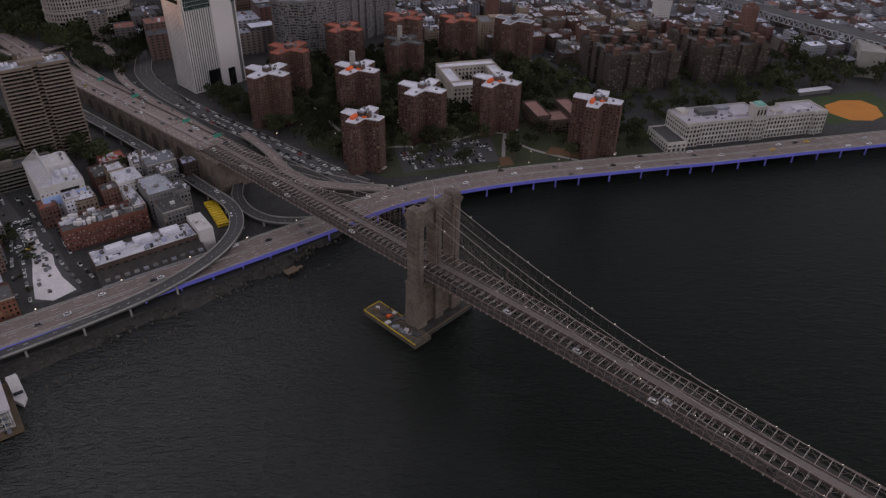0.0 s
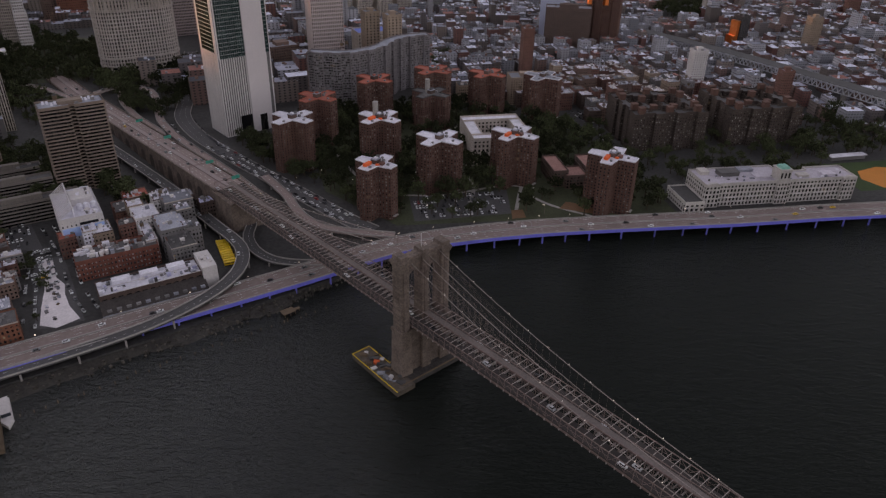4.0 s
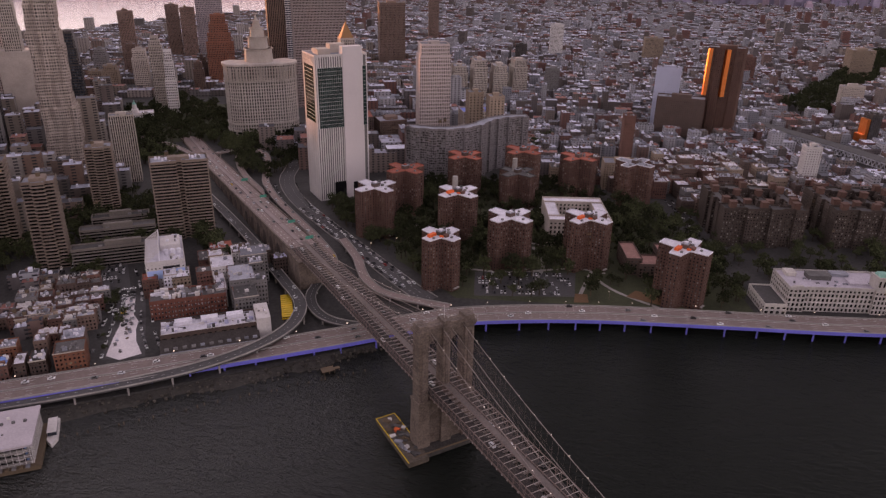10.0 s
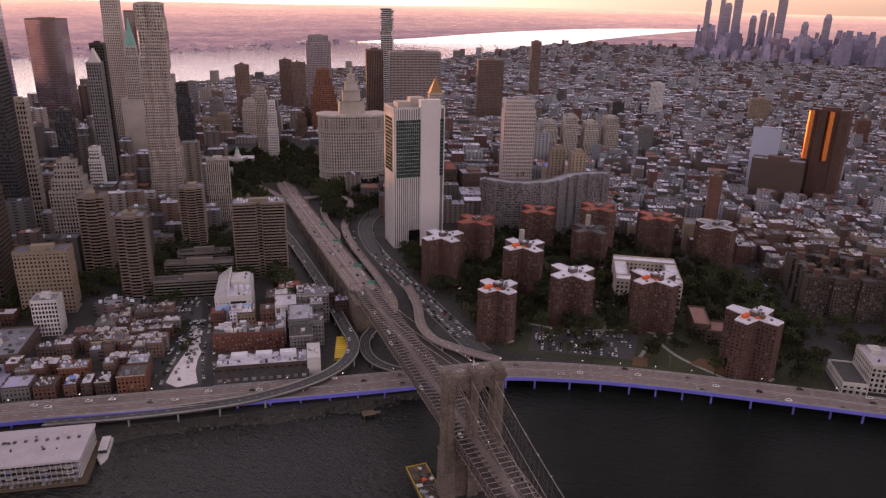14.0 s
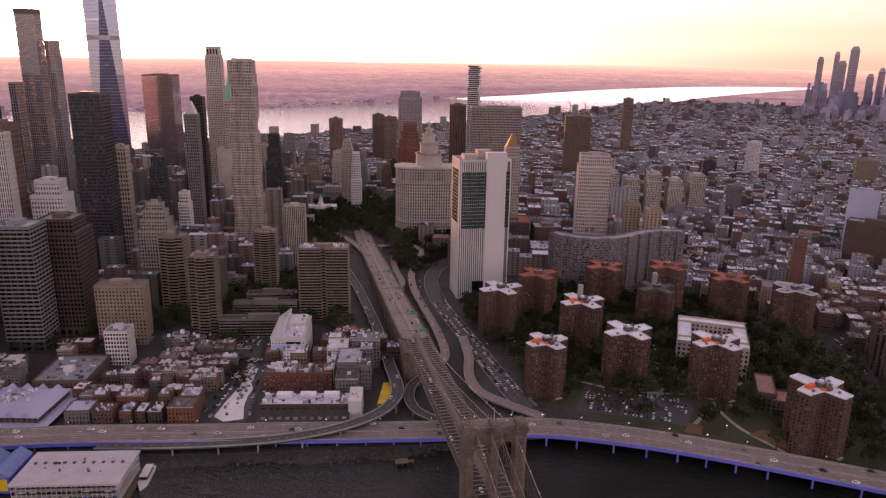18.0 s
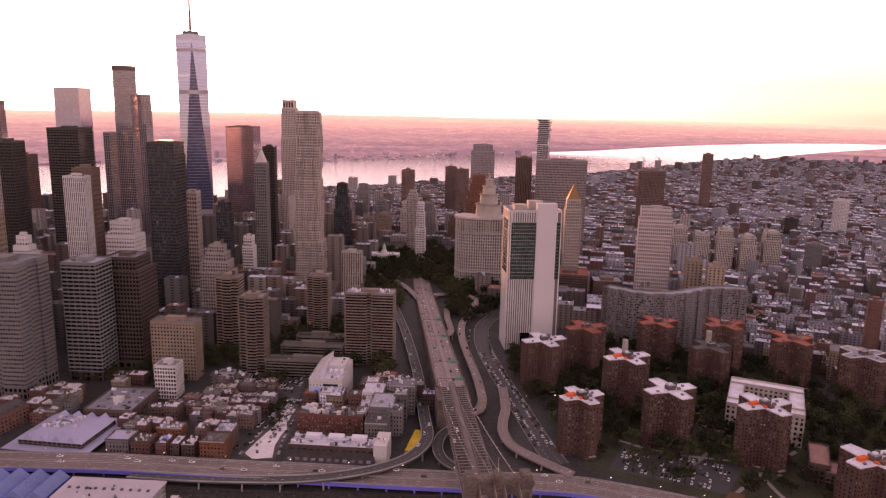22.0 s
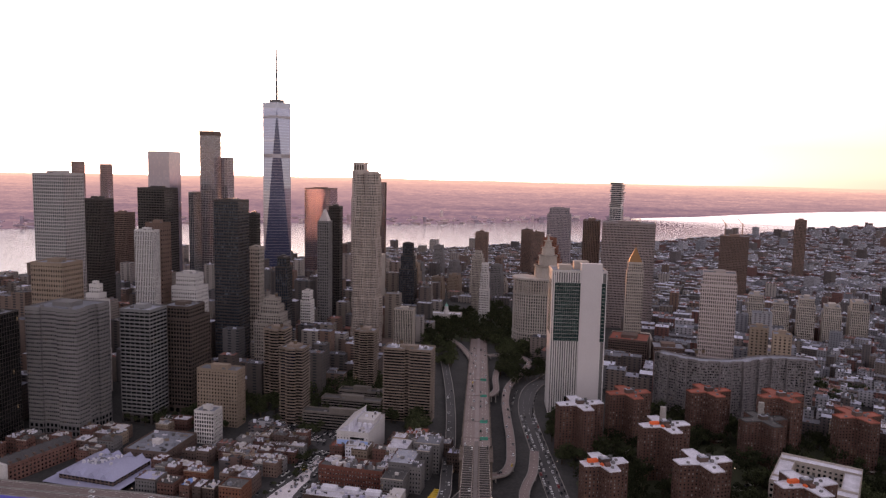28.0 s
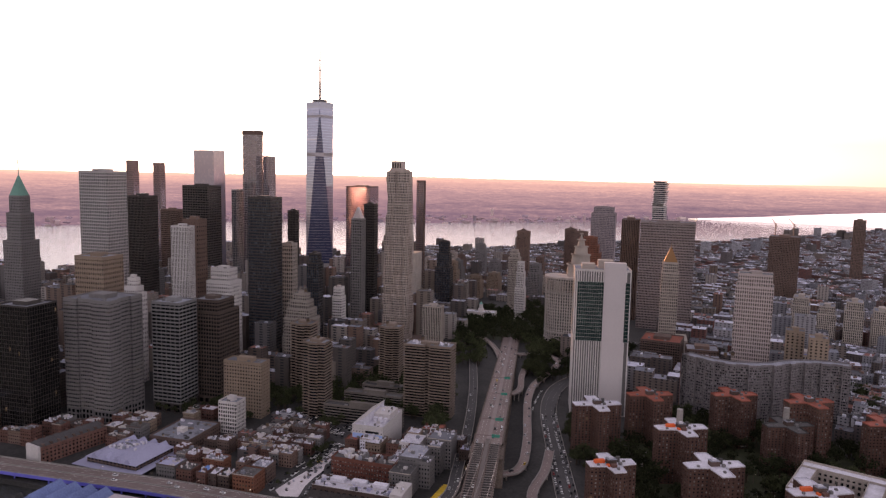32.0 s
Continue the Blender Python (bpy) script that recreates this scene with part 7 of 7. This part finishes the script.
# dense mid-rise belt at the foot of the far high-rises, its colours tinted as by haze
r8 = random.Random(81)
belt = [Geo(), Geo(), Geo()]
for i in range(290):
    x, y = r8.uniform(-110, 1250), r8.uniform(3350, 4180)
    w, d, h = r8.uniform(18, 46), r8.uniform(18, 40), r8.choice([45, 55, 65, 80, 95, 120, 150]) * r8.uniform(.8, 1.15)
    g_ = r8.choice(belt)
    g_.box(x - w / 2, y - d / 2, 3, x + w / 2, y + d / 2, h * .8)
    g_.box(x - w / 3, y - d / 3, h * .8, x + w / 3, y + d / 3, h)
sk = thing("far_skyline", pose(0, 0, 0), "dense hazy mauve mid-rise blocks under far towers", "buildings", kind="stuff")
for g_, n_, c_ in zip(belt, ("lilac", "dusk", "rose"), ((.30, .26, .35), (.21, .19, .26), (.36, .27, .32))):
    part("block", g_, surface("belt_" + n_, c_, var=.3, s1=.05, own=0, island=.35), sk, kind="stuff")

# ---- trees ----
def tree_kind(seed, h):
    r = random.Random(seed)
    tr = Geo()
    tr.cyl(0, 0, 0, h * .45, .035 * h, .02 * h, 7, False)
    tips = []
    for k in range(6):
        a, z = k * 1.05 + r.uniform(-.3, .3), h * r.uniform(.28, .42)
        tip = (math.cos(a) * h * r.uniform(.18, .32), math.sin(a) * h * r.uniform(.18, .32), h * r.uniform(.55, .8))
        tr.bar((0, 0, z), tip, .022 * h)
        tips.append(tip)
    tips.append((0, 0, h * .85))
    lf = Geo()
    for tx, ty, tz in tips:
        for _ in range(24):
            d = Vector((r.gauss(0, 1), r.gauss(0, 1), r.gauss(0, .8))) * h * .085
            c = Vector((tx, ty, tz)) + d
            q = Euler((r.uniform(0, 6), r.uniform(0, 6), r.uniform(0, 6))).to_matrix()
            s = h * r.uniform(.035, .066)
            vs = [tuple(c + q @ Vector(v) * s) for v in ((-1, -.6, 0), (1, -.6, .15), (.8, .7, -.1), (-.7, .8, .2), (0, 0, .7))]
            lf.add(vs, [(0, 1, 4), (1, 2, 4), (2, 3, 4), (3, 0, 4)])
    return tr, lf


KINDS = []
for sd, h in ((1, 11), (2, 13), (3, 9), (4, 15)):
    tr, lf = tree_kind(sd, h)
    t0 = thing("tree", pose(0, 0, -200), "broad dark green street tree in full leaf", "tree", "city trees")
    part("trunk", tr, BARK, t0)
    part("crown", lf, LEAF, t0)
    KINDS.append(t0)
r6 = random.Random(5)


CAR_PARK = [(-18, 226), (-10, 172), (80, 192), (80, 248)]


def grove(poly, n, clear=True, rmin=3.0):
    xs, ys = [p[0] for p in poly], [p[1] for p in poly]
    done, tries = 0, 0
    while done < n and tries < n * 30:
        tries += 1
        x, y = r6.uniform(min(xs), max(xs)), r6.uniform(min(ys), max(ys))
        if not inside(poly, x, y) or (clear and any((x - a) ** 2 + (y - b) ** 2 < (c * .48 + rmin) ** 2 for a, b, c in OCC)):
            continue
        k = r6.uniform(1.0, 1.55)
        ob = copy_thing(r6.choice(KINDS), pose(x, y, 4, rz=r6.uniform(0, 360)) @ Matrix.Diagonal((k, k, k * r6.uniform(.85, 1.1), 1)))
        done += 1


def wood(label, poly, n, big=1.3, clear=False):
    """A far stand of trees as one mesh each for wood and leaves."""
    xs, ys = [p[0] for p in poly], [p[1] for p in poly]
    ob = thing("woodland", pose(0, 0, 0), label, "trees", kind="stuff")
    trunk, crown, done, tries = Geo(), Geo(), 0, 0
    while done < n and tries < n * 30:
        tries += 1
        x, y = r6.uniform(min(xs), max(xs)), r6.uniform(min(ys), max(ys))
        if not inside(poly, x, y) or (clear and (any((x - a_) ** 2 + (y - b_) ** 2 < (c_ * .5 + 1.5) ** 2 for a_, b_, c_ in OCC) or inside(CAR_PARK, x, y))):
            continue
        k, a = big * r6.uniform(.75, 1.25), r6.uniform(0, 6.28)
        c, s_ = math.cos(a) * k, math.sin(a) * k
        src = r6.choice(KINDS)
        for ch, geo in zip(src.children, (trunk, crown) if "trunk" in src.children[0].name else (crown, trunk)):
            geo.add([(x + c * v.co.x - s_ * v.co.y, y + s_ * v.co.x + c * v.co.y, 4 + k * v.co.z) for v in ch.data.vertices], [tuple(p.vertices) for p in ch.data.polygons])
        done += 1
    part("trunk", trunk, BARK, ob, kind="stuff")
    part("crown", crown, LEAF, ob, kind="stuff")


grove([(-165, 440), (-100, 240), (-25, 172), (215, 208), (215, 300), (130, 440), (0, 490)], 190)
grove([(-200, 330), (-150, 278), (-62, 196), (-48, 205), (-130, 300), (-180, 350)], 34, False)
grove([(-310, 255), (-250, 205), (-222, 175), (-240, 170), (-320, 235)], 20)
grove([(180, 300), (250, 290), (400, 330), (400, 400), (350, 300), (190, 280)], 30)
wood("dense park trees round the city hall", [(-700, 640), (-560, 500), (-430, 545), (-480, 700), (-640, 780)], 190, 1.5)
wood("trees beside the approach ramps", [(-420, 590), (-300, 470), (-270, 500), (-330, 640)], 70, 1.4)
wood("garden trees among balconied towers", [(-440, 330), (-290, 225), (-300, 190), (-470, 160), (-490, 260)], 100, 1.2)
wood("trees behind the ball field", [(390, 335), (520, 365), (480, 480), (395, 420)], 50)
wood("avenue park trees", [(382, 1010), (462, 996), (892, 1900), (808, 1940)], 330, 1.5)
wood("trees by the long slab", [(-70, 640), (-5, 610), (15, 700), (-50, 730)], 22)
wood("dense garden trees between brick towers", [(-150, 420), (-95, 260), (-20, 200), (0, 300), (-60, 380), (0, 480)], 90, 1.15)
wood("dense garden trees by the courtyard school", [(20, 300), (200, 300), (185, 440), (100, 400), (20, 420)], 80, 1.15)
wood("street trees by the market streets", [(-300, 95), (-262, 50), (-245, 20), (-240, 18), (-252, 60), (-290, 110)], 16, .55)
wood("trees between the approach ramps", [(-300, 400), (-330, 440), (-350, 480), (-372, 495), (-385, 470), (-345, 420)], 34, 1.1)
wood("trees on the slope beside the approach", [(-300, 395), (-340, 462), (-352, 510), (-395, 520), (-400, 560), (-330, 560), (-300, 480)], 46, 1.2)
wood("trees west of the approach", [(-400, 400), (-440, 440), (-520, 500), (-540, 470), (-470, 400), (-420, 370)], 50, 1.2)
wood("trees on the far side of the park", [(-560, 500), (-700, 640), (-740, 620), (-600, 470)], 50, 1.3)
wood("trees inside the ramp loop", [(-476, 553), (-398, 561), (-362, 517), (-398, 488)], 60, 1.2)
wood("park trees beside the western ramps", [(-697, 602), (-637, 677), (-535, 535), (-470, 455), (-500, 450)], 90, 1.4)
wood("trees beside the housing street", [(-206, 352), (-188, 360), (-104, 296), (-92, 232), (-126, 268)], 40, 1.1)
wood("trees among the northern towers", [(-136, 372), (-135, 446), (-81, 440), (-45, 370), (-92, 372)], 45, 1.1)
wood("trees below the tan building", [(-480, 60), (-410, 120), (-350, 180), (-370, 190), (-490, 110)], 34, 1.0)
wood("close-set garden trees round the brick towers", [(-160, 420), (-100, 250), (-30, 176), (220, 212), (215, 300), (130, 430), (0, 490), (-100, 460)], 230, 1.1, True)
wood("courtyard trees round the brick estate", [(175, 300), (250, 285), (400, 325), (410, 430), (180, 420)], 80, 1.0, True)
wood("street trees before the estate and school", [(180, 230), (240, 262), (395, 290), (400, 305), (240, 282), (180, 250)], 34, .85, True)
wood("trees in the shade of the office towers", [(-500, -10), (-440, 30), (-390, 60), (-400, 120), (-520, 140), (-470, 60)], 80, .9, True)
wood("trees between the balconied towers", [(-480, 120), (-330, 108), (-285, 180), (-330, 300), (-480, 260)], 190, .95, True)
wood("trees behind the long slab", [(-90, 560), (-20, 590), (20, 640), (-20, 700), (-100, 660)], 60, 1.1, True)
wood("trees behind the granite courts", [(-260, 700), (-200, 680), (-180, 760), (-250, 800)], 40, 1.2, True)
for t0 in KINDS:
    for o in (*t0.children, t0):
        bpy.data.objects.remove(o)

# ---- cars ----
def car_kind(col, name, tall=False):
    c = thing("car", pose(0, 0, -200), f"{name} car on the road", "car", "cars")
    L, W, H = 4.6, 1.85, 1.0 if not tall else 1.3
    b = Geo().prism(rect(W, L), .35, H, shrink=rect(W - .1, L - .2), bottom=True)
    part("body", b, surface("car_paint_" + name, col, rough=.3, var=.05, bump=0, spec=.5), c)
    cab = part("cabin", Geo().prism(rect(W - .15, L * .58, 0, -.2), H, H + .55, shrink=rect(W - .45, L * .4, 0, -.25)), WINK, c, "dark glass cabin")
    part("roof_panel", Geo().prism(rect(W - .5, L * .39, 0, -.25), H + .54, H + .6), MATS["car_paint_" + name], cab)
    for x in (-1, 1):
        for y in (-1, 1):
            w = Geo()
            n = 8
            a = [(math.cos(6.2832 * i / n) * .33, math.sin(6.2832 * i / n) * .33) for i in range(n)]
            vs = [(x * (W / 2 - .1) - .1, y * 1.4 + p, .33 + q) for p, q in a] + [(x * (W / 2 - .1) + .1, y * 1.4 + p, .33 + q) for p, q in a]
            w.add(vs, [(i, (i + 1) % n, n + (i + 1) % n, n + i) for i in range(n)] + [tuple(range(n)), tuple(range(2 * n - 1, n - 1, -1))])
            part("wheel", w, RUBBER, c)
    return c


CARS = [car_kind(c, n, t) for c, n, t in (((.75, .75, .75), "white", False), ((.5, .5, .52), "silver", True), ((.02, .02, .025), "black", True), ((.12, .125, .13), "grey", False), ((.7, .7, .7), "pale", True))]
CARS += [car_kind((.35, .03, .03), "red", False), car_kind((.75, .45, .03), "yellow", False)]


def car_at(x, y, z, rz):
    pick = r6.choices(CARS, (6, 5, 5, 4, 5, .4, .4))[0]
    copy_thing(pick, pose(x, y, z, rz=rz))


def traffic(line, offs, every, zup=.05):
    sd = side_of(line)
    nxt, dist = r6.uniform(5, every), 0
    for i in range(len(line) - 1):
        step = np.hypot(*(line[i + 1] - line[i])[:2])
        dist += step
        if dist > nxt:
            dist, nxt = 0, every * r6.uniform(.5, 1.6)
            o = r6.choice(offs)
            d = line[i + 1] - line[i]
            car_at(line[i][0] + sd[i][0] * o, line[i][1] + sd[i][1] * o, line[i][2] + zup, math.degrees(math.atan2(d[1], d[0])) - 90)


fdr_mid = smooth(FDR[2:17], 14)
for k in range(2):
    traffic(fdr_mid, (-9.5, -5.8, -2, 2, 5.8, 9.5), 34)
ax = [np.array([*(BR @ Vector((0, s, 0))).to_2d(), deck_z(s)]) for s in range(-290, 700, 5)]
for k in range(3):
    traffic(ax[105:], (-9.6, -6, -3.6, 3.6, 6, 9.6), 34)
for k in range(2):
    traffic(ax[:104], (-8.4, -4.4, 4.4, 8.4), 30)
wl_line = smooth([(-126, 90, 12), (-136, 117, 11.4), (-163, 147, 11), (-188, 174, 11), (-215, 204, 11), (-272, 262, 10), (-344, 331, 9)], 12)
traffic(wl_line, (-2.5, 2.5), 16)
re_line = smooth(RP, 12)
traffic(re_line, (-2, 2), 18)
se_line = smooth([(-62, 176, 4.1), (-98, 210, 4.1), (-140, 250, 4.1), (-182, 290, 4.1), (-228, 336, 4.1)], 14)
for o in (-7, -3.5, 4, 7.3):
    traffic(se_line, (o,), 8)


def lot(poly, rot, pitch, row, fill):
    xs, ys = [p[0] for p in poly], [p[1] for p in poly]
    mx, my = sum(xs) / len(xs), sum(ys) / len(ys)
    c, s = math.cos(radians(rot)), math.sin(radians(rot))
    for i in range(-30, 31):
        for j in range(-12, 13):
            a, b = i * pitch, j * row
            x, y = mx + c * a - s * b, my + s * a + c * b
            if inside(poly, x, y) and r6.random() < fill:
                turn = rot + r6.choice((0, 180)) + r6.uniform(-2, 2)
                if r6.random() < .42:
                    car_at(x, y, 4.12, turn)
                else:
                    k = r6.choice((0, 0, 1, 2))
                    PARKED[k].turned(x, y, turn, 1.85, 4.6, 4.4, 5.2)
                    PARKED[3].turned(x - .1, y, turn, 1.6, 2.6, 5.2, 5.7)


PARKED = [Geo(), Geo(), Geo(), Geo()]
lot([(-390, 120), (-368, 110), (-306, 114), (-286, 112), (-342, 180), (-384, 154)], F, 3.0, 8.5, .5)
lot([(-10, 218), (-3, 180), (72, 199), (70, 240)], 12, 3.0, 9, .5)
lot([(-300, 112), (-262, 56), (-250, 66), (-285, 120)], F + 90, 6.0, 6.0, .5)
def kerbside(pts, side, fill=.75):
    line = smooth([(x, y, 4.1) for x, y in pts], 10)
    sd = side_of(line)
    run, last = 0, line[0]
    for p, q in zip(line, sd):
        run += np.hypot(*(p - last)[:2])
        last = p
        if run < 5.6:
            continue
        run = 0
        for o in (-side, side):
            if r6.random() < fill:
                turn = math.degrees(math.atan2(q[0], -q[1]))
                x, y, k = p[0] + q[0] * o, p[1] + q[1] * o, r6.choice((0, 0, 1, 2))
                PARKED[k].turned(x, y, turn - 90, 1.85, 4.6, 4.4, 5.2)
                PARKED[3].turned(x, y, turn - 90, 1.6, 2.6, 5.2, 5.7)


kerbside([(-208, 30), (-236, 62), (-267, 108), (-300, 147)], 4.2)
kerbside([(-240, 8), (-262, 50), (-287, 106)], 3.4)
kerbside([(176, 262), (190, 330), (186, 400), (165, 470)], 4)
kerbside([(-10, 250), (-2, 300), (22, 350), (30, 420)], 3.5)
kerbside([(-214, 310), (-246, 350), (-276, 395)], 12)
pk = thing("parked_cars", pose(0, 0, 0), "rows of parked cars in the open lots", "cars", kind="stuff")
for g_, m_ in zip(PARKED, (MATS["car_paint_white"], MATS["car_paint_grey"], MATS["car_paint_black"], WINK)):
    part("car_shell", g_, m_, pk, kind="stuff")
for i in range(11):
    b = thing("school_bus", pose(-138 - 1.6 * i, 99 + 3.1 * i, 4.1, rz=-63), "yellow bus parked inside the ramp loop", "bus", "parked yellow buses")
    part("body", Geo().prism(rect(2.5, 9), .5, 2.9, shrink=rect(2.3, 8.8), bottom=True), YELLOW, b)
    part("window_band", Geo().box(-1.27, -4, 1.7, 1.27, 3.4, 2.3), WINK, b)
for t0 in CARS:
    for o in (*t0.children_recursive, t0):
        bpy.data.objects.remove(o)

# ---- street lamps and gantries ----
BULB = MATS.get("bulb") or glow("street_bulb", (1.0, .9, .75), 0.3)


def street_lamp(x, y, z, h, rz):
    o = thing("street_lamp", pose(x, y, z, rz=rz), "slim steel street lamp, lit", "street lamp", "street lamps")
    part("pole", Geo().cyl(0, 0, 0, h, .12, .08, 6), STEEL, o)
    part("arm", Geo().bar((0, 0, h), (1.8, 0, h + .4), .1), STEEL, o)
    part("lantern", Geo().box(1.5, -.25, h + .25, 2.2, .25, h + .5), BULB, o)


for i in range(4, len(fdr_mid) - 8, 9):
    p = fdr_mid[i]
    street_lamp(p[0], p[1], p[2], 9, 60)
for i in range(34):
    x, y = r6.uniform(-130, 200), r6.uniform(180, 440)
    if clear_of(x, y, 3):
        street_lamp(x, y, 4, 7, r6.uniform(0, 360))
for s in (300, 395, 470, 250):
    o = thing("sign_gantry", BR @ pose(0, s, deck_z(s)), "overhead green road sign on a steel gantry", "road sign", "sign gantries")
    part("post", Geo().bar((-12, 0, 0), (-12, 0, 7), .35), STEEL, o)
    part("post", Geo().bar((12, 0, 0), (12, 0, 7), .35), STEEL, o)
    part("beam", Geo().bar((-12, 0, 6.8), (12, 0, 6.8), .4), STEEL, o)
    part("sign_panel", Geo().box(3, -.2, 5.4, 10, .0, 8), GREENS, o, "green sign panel")
